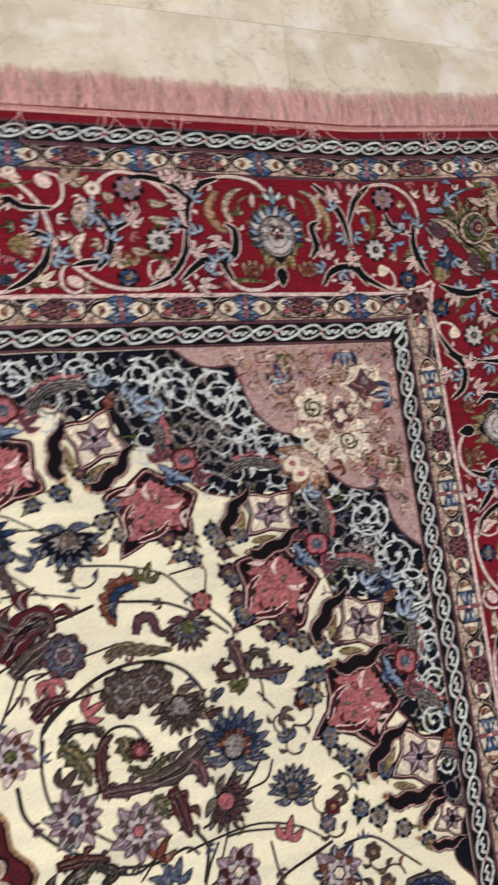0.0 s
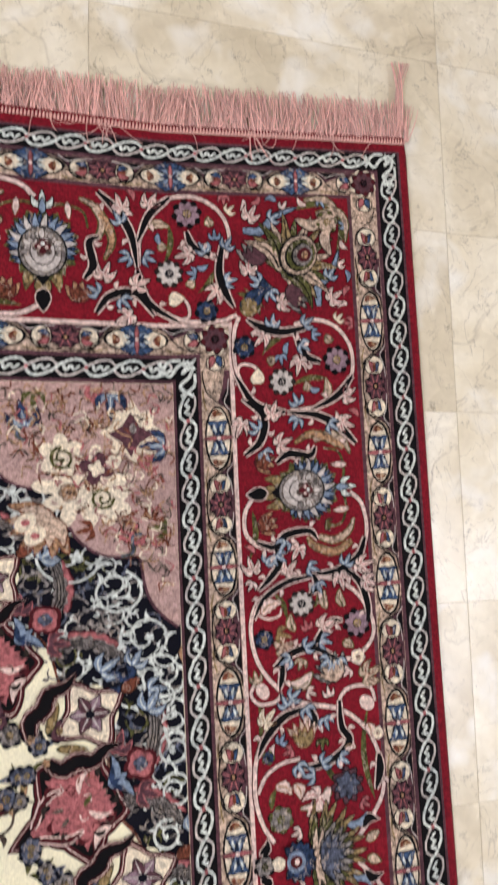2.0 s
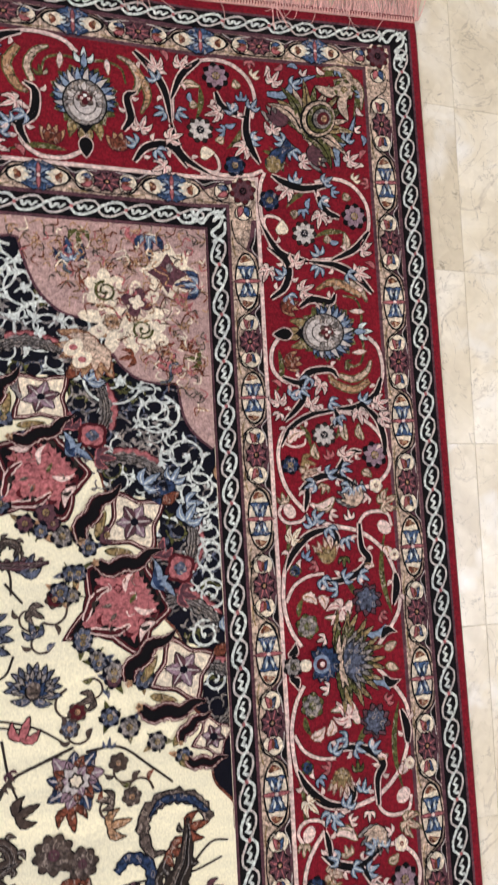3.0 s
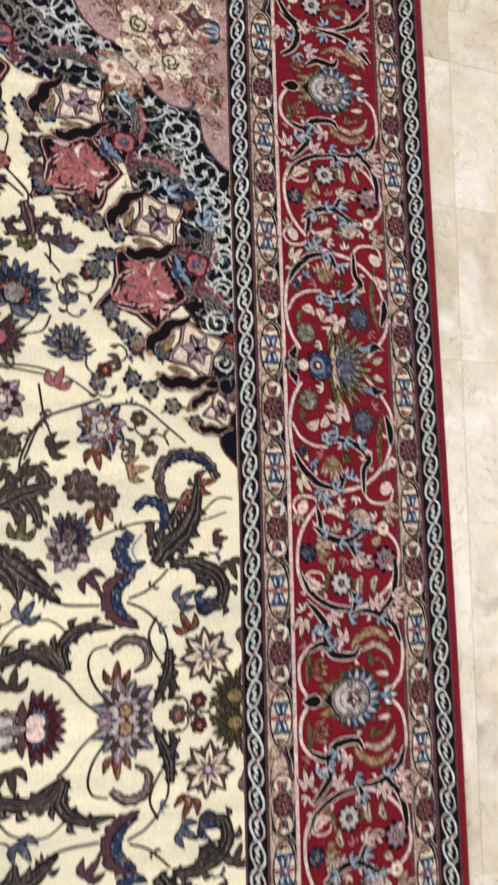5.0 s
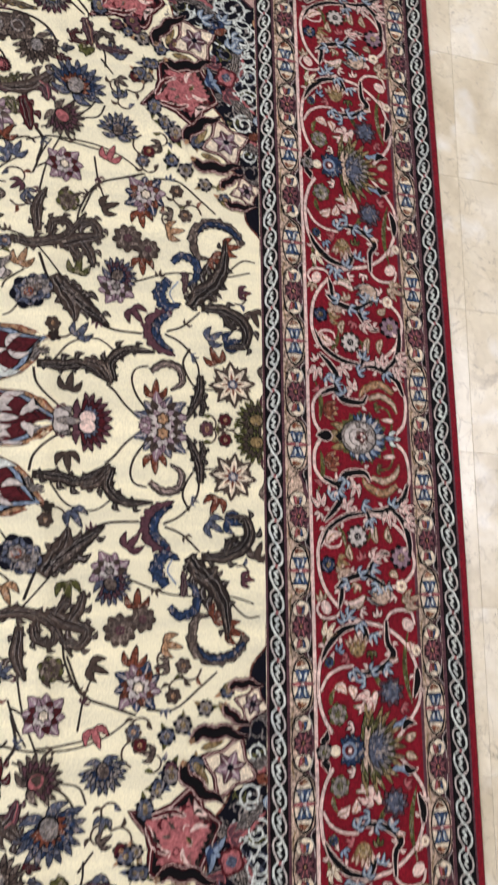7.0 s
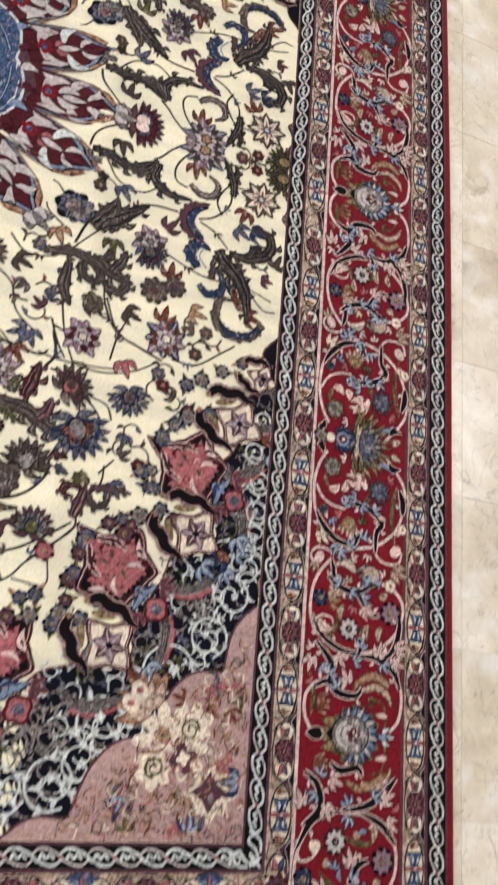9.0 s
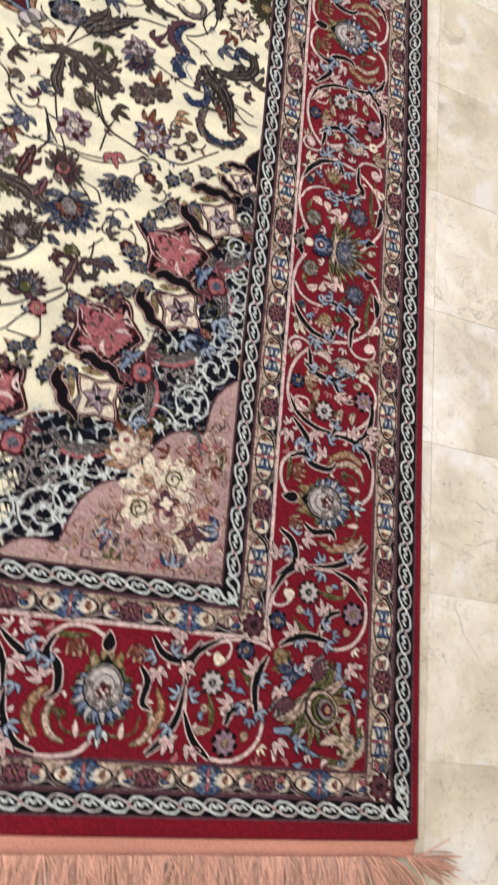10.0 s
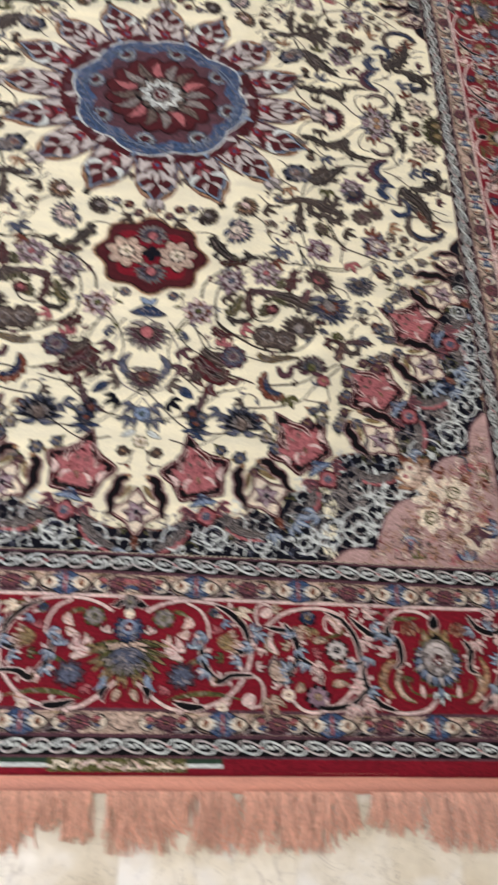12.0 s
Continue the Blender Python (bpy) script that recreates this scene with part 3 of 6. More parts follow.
def fringe(sign, start, long, mat, seed, ragged, tassel, thick=(0.0021, 0.0011)):
    """Loose silk threads, in locks that lean and part."""
    rnd = random.Random(seed)
    verts, faces = [], []
    for row in range(3):
        x = -1.16
        while x < 1.16:
            x += rnd.uniform(0.0014, 0.0034)
            lock = math.floor(x / tassel + 0.25 * math.sin(x * 37))
            lr = random.Random(lock * 7 + seed)
            lean, stretch, pull = lr.gauss(0, 0.16), 1 - ragged * lr.random() ** 2, lr.uniform(0.1, 0.55)
            if ragged > 0.3 and lr.random() < 0.05:
                continue
            centre = (lock + 0.5) * tassel
            size = long * stretch * rnd.uniform(0.78, 1.03)
            ang = lean + rnd.gauss(0, 0.24) + pull * (centre - x) / long * 2.0
            if sign < 0:
                ang += 1.25 * sstep(1.02, 1.16, x)
            curl = rnd.gauss(0, 0.35)
            pts, px, out = [], x, start - 0.002
            lift = rnd.uniform(0.002, 0.007) + 0.002 * row
            for k in range(6):
                f = k / 5
                u, v = edge_y(px, sign, out)
                pts.append((u, v, 0.0045 + lift * math.sin(math.pi * (0.15 + 0.8 * f)) * (1 - 0.4 * f)))
                a = ang + curl * (f - 0.3)
                px, out = px + size / 5 * math.sin(a), out + size / 5 * math.cos(a)
            strand(verts, faces, pts, *thick)
    return verts, faces


def stray_threads(seed):
    """Threads of the far fringe that fell back over the pile."""
    rnd = random.Random(seed)
    verts, faces = [], []
    for clump in range(34):
        x0 = rnd.uniform(-1.1, 1.12)
        for k in range(rnd.randint(1, 6)):
            x, out = x0 + rnd.gauss(0, 0.012), -0.004
            ang, curl, size = rnd.gauss(0, 0.6), rnd.gauss(0, 0.9), rnd.uniform(0.02, 0.06)
            pts = []
            for s in range(7):
                u, v = edge_y(x, 1, out)
                pts.append((u, v, PILE + 0.0035 + wave(u, v) + 0.001 * math.sin(s)))
                a = ang + curl * s / 6
                x, out = x + size / 6 * math.sin(a), out - size / 6 * math.cos(a)
            strand(verts, faces, pts, 0.0012, 0.0008)
    return verts, faces


def whipping():
    """The row of knots along the foot of the far fringe."""
    verts, faces = [], []
    n = 460
    for k in range(n):
        x = -1.156 + 2.312 * k / n
        pts = []
        for f in (0.0, 0.5, 1.0):
            u, v = edge_y(x + 0.0012 * f, 1, -0.010 + 0.0085 * f)
            pts.append((u, v, 0.0125 + 0.002 * math.sin(math.pi * f)))
        strand(verts, faces, pts, 0.0032, 0.0026)
    return verts, faces


def corner_tassel():
    """A lock that sticks out at the far corner."""
    rnd = random.Random(5)
    verts, faces = [], []
    for k in range(16):
        x, out, a = 1.146 + rnd.uniform(-0.006, 0.006), 0.004, rnd.gauss(0.02, 0.022)
        pts = []
        for s in range(6):
            u, v = edge_y(x, 1, out)
            pts.append((u, v, 0.007 + 0.004 * math.sin(s * 0.6) + 0.00008 * k))
            x, out = x + 0.026 * math.sin(a + 0.02 * s * s * (k % 3 - 0.5)), out + 0.026
        strand(verts, faces, pts, 0.0022, 0.0014)
    return verts, faces


field_ground()
for k in range(len(BAND_DYE)):
    band_ground(k)
selvage()
fringe_band(1, 0.010, SILK, "web")
fringe_band(-1, 0.030, SALMON, "web")
for name, (v, f), mat, label in (
        ("fringe", fringe(1, -0.001, 0.076, SILK, 3, 0.10, 0.011), SILK_THREAD, "combed pale pink silk fringe"),
        ("fringe", fringe(-1, 0.030, 0.098, SALMON, 8, 0.42, 0.024, (0.0031, 0.0019)), SALMON_THREAD, "tangled salmon pink fringe in uneven locks"),
        ("stray_threads", stray_threads(12), SILK_THREAD, "loose pink threads lying over the pile"),
        ("whipping", whipping(), SILK, ""),
        ("corner_tassel", corner_tassel(), SILK_THREAD, "")):
    tagged(mesh_object(name, v, f, [mat], None, rug, label), kind="stuff")


# ---------------------------------------------------------------- the carpet's pattern: guard stripes and narrow borders
def along_frame(k0, k1, phase_side, period_side, phase_end, period_end, draw, sheet, start=-0.06):
    """Repeat a drawing (u along, v across) along both arms of a quarter of a border."""
    xm, ym = (BAND_X[k0] + BAND_X[k1]) / 2, (BAND_Y[k0] + BAND_Y[k1]) / 2
    half = (BAND_X[k1] - BAND_X[k0]) / 2, (BAND_Y[k1] - BAND_Y[k0]) / 2
    for n in range(-1, 120):
        c = phase_side + n * period_side / 2
        if start < c < ym - half[1] - 0.2 * period_side:
            draw(sheet, lambda u, v: (xm + v * half[0], c + u * period_side), n)
        c = phase_end + n * period_end / 2
        if min(start, 0.0) < c < xm - half[0] - 0.2 * period_end:
            draw(sheet, lambda u, v: (c + u * period_end, ym + v * half[1]), n)


def scroll_guard(sh, at, n):
    """Two white strands that lean as they wind round each other, a wriggling white leaf in each eye, a maroon knot at every other crossing."""
    flip = 1 if n % 2 else -1
    for s in (1, -1):
        line = []
        for k in range(15):
            u = -0.25 + k / 28
            c = math.cos(2 * math.pi * u)
            v = s * flip * 0.72 * abs(c) ** 0.6
            line.append(np.array(at(u + 0.13 * v + 0.012 * math.sin(9 * math.pi * u), v)))
        ribbon(sh, line, 0.0040 if s > 0 else 0.0032, 0.0040 if s > 0 else 0.0032, "white" if s > 0 else "pale", 2 + (s > 0), 0.25)
    way = [at(u + 0.1 * v, v) for u, v in ((-0.15, 0.22), (-0.08, -0.24), (-0.01, 0.14), (0.06, -0.22), (0.13, 0.18))]
    ribbon(sh, curve(way, 3), 0.0044, 0.0030, "white", 4, 0.3)
    if n % 2:
        disc(sh, *at(0.25, 0.0), 0.0030, 0.0030, "rose", 6, 0, 7)


def butterfly_or_rose(sh, at, n):
    """One repeat of the narrow border: a blue four-winged flower in an ivory oval with rust caps, then a dark rosette between two tulips."""
    def spot(u, v, ru, rv, dye, layer, k=14):
        sh.add([at(u + ru * math.cos(2 * math.pi * j / k), v + rv * math.sin(2 * math.pi * j / k)) for j in range(k)], dye, layer)

    def vine(dye, w, layer, *uv):
        ribbon(sh, curve([at(*q) for q in uv], 5), w, w, dye, layer)

    if n % 2:
        rose_part(sh, spot, vine, at)
        return
    spot(0, 0.02, 0.238, 0.90, "black", 3, 18)
    spot(0, 0.02, 0.218, 0.78, "ivory", 4, 18)
    for s in (1, -1):
        # curved dark leaf that sweeps from the oval to the tulips
        sh.add([at(0.12 * s, 0.97), at(0.20 * s, 0.74), at(0.265 * s, 0.10), at(0.36 * s, 0.42), at(0.50 * s, 0.60), at(0.50 * s, 0.97)], "plum", 1)
        sh.add([at(0.22 * s, 0.93), at(0.275 * s, 0.30), at(0.35 * s, 0.62), at(0.37 * s, 0.93)], "black", 2)
        vine("pale", 0.0013, 5, (0.19 * s, 0.94), (0.26 * s, 0.52), (0.33 * s, 0.74), (0.43 * s, 0.84))
        vine("black", 0.0018, 5, (0.10 * s, 0.94), (0.20 * s, 0.74), (0.265 * s, 0.0), (0.33 * s, -0.62), (0.42 * s, -0.86), (0.50 * s, -0.92))
        vine("gold", 0.0022, 2, (0.21 * s, -0.70), (0.27 * s, -0.84), (0.36 * s, -0.90))
        # rust and gold caps inside the oval
        leaf(sh, *at(0.158 * s, -0.46), *at(0.168 * s, 0.46), 0.0105, "rust", "", 6, 0.20 * s)
        leaf(sh, *at(0.160 * s, -0.10), *at(0.182 * s, 0.26), 0.0050, "tan", "", 8, 0.20 * s)
        for t in (1, -1):
            leaf(sh, *at(0.0, 0.02), *at(0.118 * s, 0.02 + 0.66 * t), 0.0185, "azure", "navy", 9, 0.30 * s * t, 0.16)
            leaf(sh, *at(0.012 * s, 0.02 + 0.12 * t), *at(0.076 * s, 0.02 + 0.50 * t), 0.0045, "sky", "navy", 11, 0.20 * s * t, 0.0, "", 0.0009)
            leaf(sh, *at(0.046 * s, 0.02 + 0.14 * t), *at(0.104 * s, 0.02 + 0.30 * t), 0.0036, "white", "", 13, 0.1)
        leaf(sh, *at(0.0, 0.02), *at(0.070 * s, 0.02), 0.0050, "blue", "navy", 12)
    for t in (1, -1):
        leaf(sh, *at(0.0, 0.05 * t), *at(0.0, 0.98 * t), 0.0050, "rose", "plum", 13)
    spot(0, 0.02, 0.014, 0.14, "pink", 15)


def rose_part(sh, spot, vine, at):
    """A dark rosette between two tulips, each half pink, half blue."""
    spot(0.0, 0.0, 0.100, 0.74, "black", 6)
    for k in range(8):
        a = math.pi * k / 4 + 0.39
        u, v = math.cos(a), math.sin(a)
        leaf(sh, *at(0.022 * u, 0.17 * v), *at(0.108 * u, 0.80 * v), 0.0094, "plum", "black", 7, 0.0, 0.1, "rose", 0.0010)
    spot(0.0, 0.0, 0.030, 0.23, "black", 10, 9)
    spot(0.0, 0.0, 0.014, 0.11, "tan", 11, 7)
    for s in (1, -1):
        spot(0.160 * s, 0.02, 0.080, 0.78, "black", 3)
        spot(0.157 * s, 0.02, 0.072, 0.69, "ivory", 4)
        leaf(sh, *at(0.112 * s, -0.10), *at(0.188 * s, -0.36), 0.0080, "rose", "maroon", 7, -0.15 * s, 0.1)
        leaf(sh, *at(0.112 * s, 0.10), *at(0.184 * s, 0.34), 0.0072, "azure", "navy", 9, 0.15 * s, 0.1)
        leaf(sh, *at(0.112 * s, 0.0), *at(0.190 * s, -0.03), 0.0050, "rust", "", 11)
        vine("black", 0.0016, 5, (0.10 * s, -0.86), (0.19 * s, -0.74), (0.25 * s, -0.10), (0.30 * s, 0.52), (0.40 * s, 0.82))


def guard_corner(sheet, cx, cy):
    """The strands knot into a curl at the corner."""
    for u, v in ((1, 0), (0, 1)):
        stem(sheet, "white", "", 0.0052, 0.0044, (cx - 0.040 * u + 0.009 * v, cy - 0.040 * v + 0.009 * u), (cx - 0.026 * u - 0.010 * v, cy - 0.026 * v - 0.010 * u), (cx - 0.012 * u + 0.004 * v, cy - 0.012 * v + 0.004 * u), (cx + 0.004 * u + 0.010 * v, cy + 0.004 * v + 0.010 * u), layer=5)
        stem(sheet, "white", "", 0.0050, 0.0040, (cx - 0.040 * u - 0.009 * v, cy - 0.040 * v - 0.009 * u), (cx - 0.026 * u + 0.010 * v, cy - 0.026 * v + 0.010 * u), (cx - 0.008 * u + 0.012 * v, cy - 0.008 * v + 0.012 * u), layer=5)
    leaf(sheet, cx - 0.008, cy - 0.008, cx + 0.015, cy + 0.015, 0.0080, "white", "", 6, 0.0, 0.25)
    for u, v in ((1, -1), (-1, 1)):
        leaf(sheet, cx, cy, cx + 0.009 * u + 0.006, cy + 0.009 * v + 0.006, 0.0050, "white", "", 6, 0.2)


def narrow_corner(sheet, cx, cy):
    """A dark rosette in the corner between two tulips."""
    lobed(sheet, cx, cy, 0.0215, 8, 0.1, "ivory", 9)
    rosette(sheet, cx, cy, 0.019, "plum", "black", "maroon", 8, 12)
    for ux, uy in ((0, -1), (-1, 0)):
        for k, r, dye, layer in ((0.034, 0.0150, "black", 5), (0.034, 0.0128, "ivory", 6)):
            disc(sheet, cx + ux * k, cy + uy * k, r * (1 if uy else 0.85), r * (1 if ux else 0.85), dye, layer)
        for q, dye, edge in ((1, "azure", "navy"), (-1, "rose", "maroon")):
            leaf(sheet, cx + ux * 0.025 - uy * 0.003 * q, cy + uy * 0.025 - ux * 0.003 * q, cx + ux * 0.040 - uy * 0.008 * q, cy + uy * 0.040 - ux * 0.008 * q, 0.0085, dye, edge, 8)


for name, k0, arms in (("inner_guard_scroll", 1, (0.0199, 0.0795, 0.0199, 0.0795)), ("outer_guard_scroll", 9, (0.0201, 0.0805, 0.0200, 0.0800))):
    sheet = Sheet(name)
    along_frame(k0, k0 + 1, *arms, scroll_guard, sheet, 0.0)
    guard_corner(sheet, (BAND_X[k0] + BAND_X[k0 + 1]) / 2, (BAND_Y[k0] + BAND_Y[k0 + 1]) / 2)
    for sx, sy in QUARTERS:
        tagged(mirrored(sheet, lambda x, y: (sx * x, sy * y), rug), "white winding strands on black pile", kind="stuff")
# the inner narrow border is not quite alike in its two halves
for name, k0, sy, arms in (
        ("inner_border_pattern", 3, 1, (-0.020, 0.1975, 0.120, 0.1955)), ("inner_border_pattern", 3, -1, (0.055, 0.1915, 0.120, 0.1955)),
        ("outer_border_pattern", 7, 1, (0.1025, 0.2045, 0.172, 0.1965)), ("outer_border_pattern", 7, -1, (0.0905, 0.1985, 0.172, 0.1965))):
    sheet = Sheet(name)
    along_frame(k0, k0 + 1, *arms, butterfly_or_rose, sheet, -0.06 if sy > 0 else 0.12 - 0.01 * k0)
    narrow_corner(sheet, (BAND_X[k0] + BAND_X[k0 + 1]) / 2, (BAND_Y[k0] + BAND_Y[k0 + 1]) / 2)
    for sx in (1, -1):
        mirrored(sheet, lambda x, y: (sx * x, sy * y), rug, "", "blue flowers and dark rosettes on beige pile")


# ---------------------------------------------------------------- main border: one half-repeat, from a round flower (u = 0) to a palmette (u = 0.53)
def border_round_flower(sh):
    """A round silvery flower with a feathered blue rim; its foot points inwards (v < 0)."""
    lobed(sh, 0, 0.006, 0.047, 15, 0.10, "olive", 6, 0.1, 1.0, True)
    for k in range(26):
        a = -2.1 + 4.2 * k / 25 + math.pi / 2
        leaf(sh, 0.018 * math.cos(a), 0.018 * math.sin(a), 0.047 * math.cos(a + 0.12), 0.006 + 0.045 * math.sin(a + 0.12), 0.0085, ("azure", "sky", "blue", "pale")[k % 4], "navy", 7 + k % 2, 0.1)
    leaf(sh, 0, 0.010, 0, -0.052, 0.040, "black", "", 9)
    for k, (rx, ry, cy, dye) in enumerate(((0.0335, 0.037, -0.004, "black"), (0.0310, 0.0345, -0.004, "grey"), (0.0265, 0.030, -0.005, "taupe"), (0.0250, 0.0283, -0.005, "pale"),
                                           (0.0175, 0.020, -0.004, "shade"), (0.0160, 0.0183, -0.004, "pale"))):
        disc(sh, 0, cy, rx, ry, dye, 10 + k, 0, 20)
    for k in range(7):
        a = math.pi / 2 + 0.55 * (k - 3)
        leaf(sh, 0.017 * math.cos(a), -0.004 + 0.018 * math.sin(a), 0.029 * math.cos(a), -0.004 + 0.032 * math.sin(a), 0.0075, "pale" if k % 2 else "grey", "taupe", 14, 0.1)
    lobed(sh, 0, 0.001, 0.012, 5, 0.2, "taupe", 17)
    lobed(sh, 0, 0.002, 0.009, 4, 0.25, "maroon", 18, 0.78)
    disc(sh, 0.0, 0.006, 0.003, 0.003, "white", 19, 0, 8)
    for s in (1, -1):
        disc(sh, 0.005 * s, 0.001, 0.0026, 0.0026, "pink", 19, 0, 8)
        leaf(sh, 0.004 * s, -0.03, 0.022 * s, -0.058, 0.014, "gold", "olive", 4, 0.2 * s)
        fan(sh, 0.050 * s, -0.072, 0.030, math.pi / 2 + 0.1 * s, 1.7, 4, ("tan", "rust"), 4, "maroon")
        stem(sh, "olive", "", 0.0045, 0.003, (0.004 * s, 0.062), (0.03 * s, 0.066), (0.055 * s, 0.058), (0.062 * s, 0.035), layer=2)
        leaf(sh, 0.034 * s, 0.070, 0.036 * s, 0.045, 0.008, "pink", "rust", 4)
        acanthus(sh, 0.009, "beige", "olive", (0.075 * s, 0.020), (0.082 * s, 0.045), (0.070 * s, 0.068), (0.05 * s, 0.078), layer=3, tooth=0.12)
    leaf(sh, 0, -0.040, 0, -0.070, 0.022, "gold", "black", 5)
    leaf(sh, 0, -0.056, 0, -0.088, 0.020, "black", "pink", 7)
    tuft(sh, 0, 0.060, 0.024, math.pi / 2, "white", "black", 6)
    leaf(sh, 0, 0.050, 0, 0.072, 0.009, "sky", "black", 9)


def border_palmette(sh):
    """A gold-green feathered palmette with a blue eye; its foot points inwards (v < 0)."""
    fan(sh, 0, -0.012, 0.078, math.pi / 2, 3.3, 15, ("gold", "olive", "beige"), 5, "black", 0.18, 0.8)
    fan(sh, 0, -0.005, 0.050, math.pi / 2, 2.4, 9, ("grey", "steel"), 11, "black", 0.15)
    for k in range(11):
        a = math.pi / 2 + 4.6 * (k / 10 - 0.5)
        leaf(sh, 0.010 * math.cos(a), -0.040 + 0.010 * math.sin(a), 0.027 * math.cos(a), -0.040 + 0.027 * math.sin(a), 0.011, "blue", "navy", 15)
    disc(sh, 0, -0.043, 0.014, 0.014, "sky", 17, 0, 14)
    disc(sh, 0, -0.043, 0.009, 0.009, "maroon", 18, 0, 10)
    disc(sh, 0, -0.042, 0.004, 0.004, "pink", 19, 0, 8)
    disc(sh, 0, -0.068, 0.009, 0.010, "ivory", 9, 0, 10)
    rosette(sh, 0, -0.088, 0.014, "grey", "olive", "black", 6, 6)
    for s in (1, -1):
        leaf(sh, 0.016 * s, -0.094, 0.034 * s, -0.082, 0.012, "black", "pink", 5, 0.25 * s)
        leaf(sh, 0.028 * s, 0.060, 0.036 * s, 0.088, 0.013, "black", "pink", 5, -0.3 * s)
        leaf(sh, 0.012 * s, 0.066, 0.020 * s, 0.086, 0.012, "beige", "olive", 6)


def split_leaf(sh, w, *ctrl, layer=3):
    """A slim black leaf rimmed in pink, tapered to both ends, with pale barbs along it."""
    line = curve(ctrl, 6)
    n = len(line)
    for grow, dye, h in ((0.0056, "maroon", layer - 1), (0.0042, "pink", layer), (0.0, "black", layer + 1)):
        left, right = [], []
        for k, q in enumerate(line):
            a, b = line[max(0, k - 1)], line[min(n - 1, k + 1)]
            t = (b - a) / (math.hypot(*(b - a)) or 1)
            f = k / (n - 1)
            ww = 0.40 * w * math.sin(math.pi * (0.10 + 0.86 * f)) ** 0.8 + grow * 0.5
            left.append((q[0] - t[1] * ww, q[1] + t[0] * ww))
            right.append((q[0] + t[1] * ww, q[1] - t[0] * ww))
        strip_across(sh, right, left, dye, h, w)
    for k in range(3, n - 2, 5):
        t = line[k + 1] - line[k - 1]
        t = t / (math.hypot(*t) or 1)
        side = 1 if (k // 5) % 2 else -1
        m = np.array((-t[1], t[0])) * side
        p, q = line[k] + m * 0.45 * w, line[k] + m * (0.45 * w + 0.010) + t * 0.007
        leaf(sh, *p, *q, 0.0062, "pink", "maroon", layer + 2, 0.2 * side, 0.0, "", 0.0008)


def border_half(sh):
    P = "pink"
    # ring round the flower
    stem(sh, P, "maroon", 0.0062, 0.0056, (0.009, 0.074), (0.029, 0.092), (0.069, 0.098), (0.103, 0.088), (0.122, 0.066))
    stem(sh, P, "maroon", 0.0062, 0.0056, (0.006, -0.079), (0.028, -0.091), (0.057, -0.092), (0.076, -0.081), (0.086, -0.067))
    # split dark leaves and the stem to the first ring
    split_leaf(sh, 0.013, (0.082, 0.094), (0.112, 0.080), (0.131, 0.046), (0.134, 0.005), layer=3)
    split_leaf(sh, 0.010, (0.136, 0.010), (0.143, -0.033), (0.165, -0.068), (0.197, -0.086), layer=3)
    split_leaf(sh, 0.014, (0.076, -0.076), (0.086, -0.049), (0.068, -0.030), (0.065, 0.005), (0.080, 0.018), layer=4)
    split_leaf(sh, 0.012, (0.086, -0.049), (0.110, -0.042), (0.134, -0.058), (0.153, -0.077), layer=4)
    split_leaf(sh, 0.012, (0.135, 0.008), (0.154, 0.014), (0.164, 0.000), layer=4)
    split_leaf(sh, 0.012, (0.125, 0.055), (0.154, 0.082), (0.194, 0.092), (0.219, 0.086), layer=3)
    acanthus(sh, 0.010, "tan", "olive", (0.086, 0.072), (0.101, 0.043), (0.089, 0.012), (0.074, 0.002), layer=3, tooth=0.12)
    for x, y, b in (0.099, -0.048, 0.9), (0.109, -0.065, 2.2), (0.122, 0.000, 1.2), (0.123, 0.058, 2.6), (0.078, -0.032, -0.6), (0.148, 0.012, 0.4):
        tuft(sh, x, y, 0.0195, b, "sky", "navy", 6)
    for x, y, b in (0.090, -0.013, -0.5), (0.126, 0.084, 1.8), (0.151, 0.090, 1.2), (0.127, -0.032, 2.4), (0.120, -0.084, 3.4), (0.140, 0.050, 0.2):
        tuft(sh, x, y, 0.023, b, P, "black", 4)
    # first ring
    stem(sh, P, "maroon", 0.0060, 0.0056, (0.148, -0.042), (0.139, -0.007), (0.143, 0.036), (0.169, 0.076), (0.211, 0.098), (0.241, 0.094), (0.263, 0.068), (0.266, 0.038))
    stem(sh, P, "maroon", 0.0060, 0.0056, (0.148, -0.042), (0.167, -0.076), (0.201, -0.090), (0.241, -0.088), (0.272, -0.076), (0.300, -0.053))
    leaf(sh, 0.189, -0.074, 0.174, -0.043, 0.018, "pink", "rust", 4, 0.2, 0.15, "tan")
    stem(sh, P, "", 0.0042, 0.003, (0.188, -0.082), (0.197, -0.066), (0.194, -0.048), (0.184, -0.044))
    rosette(sh, 0.178, -0.013, 0.019, "pale", "navy", "shade", 9)
    rosette(sh, 0.214, 0.072, 0.020, "lilac", "gold", "black", 8)
    rosette(sh, 0.227, -0.072, 0.014, "blue", "gold", "navy", 6)
    for x, y, x2, y2 in (0.188, 0.025, 0.161, 0.024), (0.187, 0.053, 0.161, 0.048), (0.218, -0.026, 0.193, -0.030), (0.289, -0.006, 0.296, -0.036), (0.241, 0.048, 0.250, 0.064):
        leaf(sh, x, y, x2, y2, 0.012, "beige", "olive", 4, 0.15, 0.1, "olive")
    split_leaf(sh, 0.013, (0.269, -0.059), (0.251, -0.034), (0.245, 0.000), (0.263, 0.038), layer=4)
    split_leaf(sh, 0.011, (0.245, 0.000), (0.222, 0.018), (0.208, 0.034), (0.208, 0.050), layer=4)
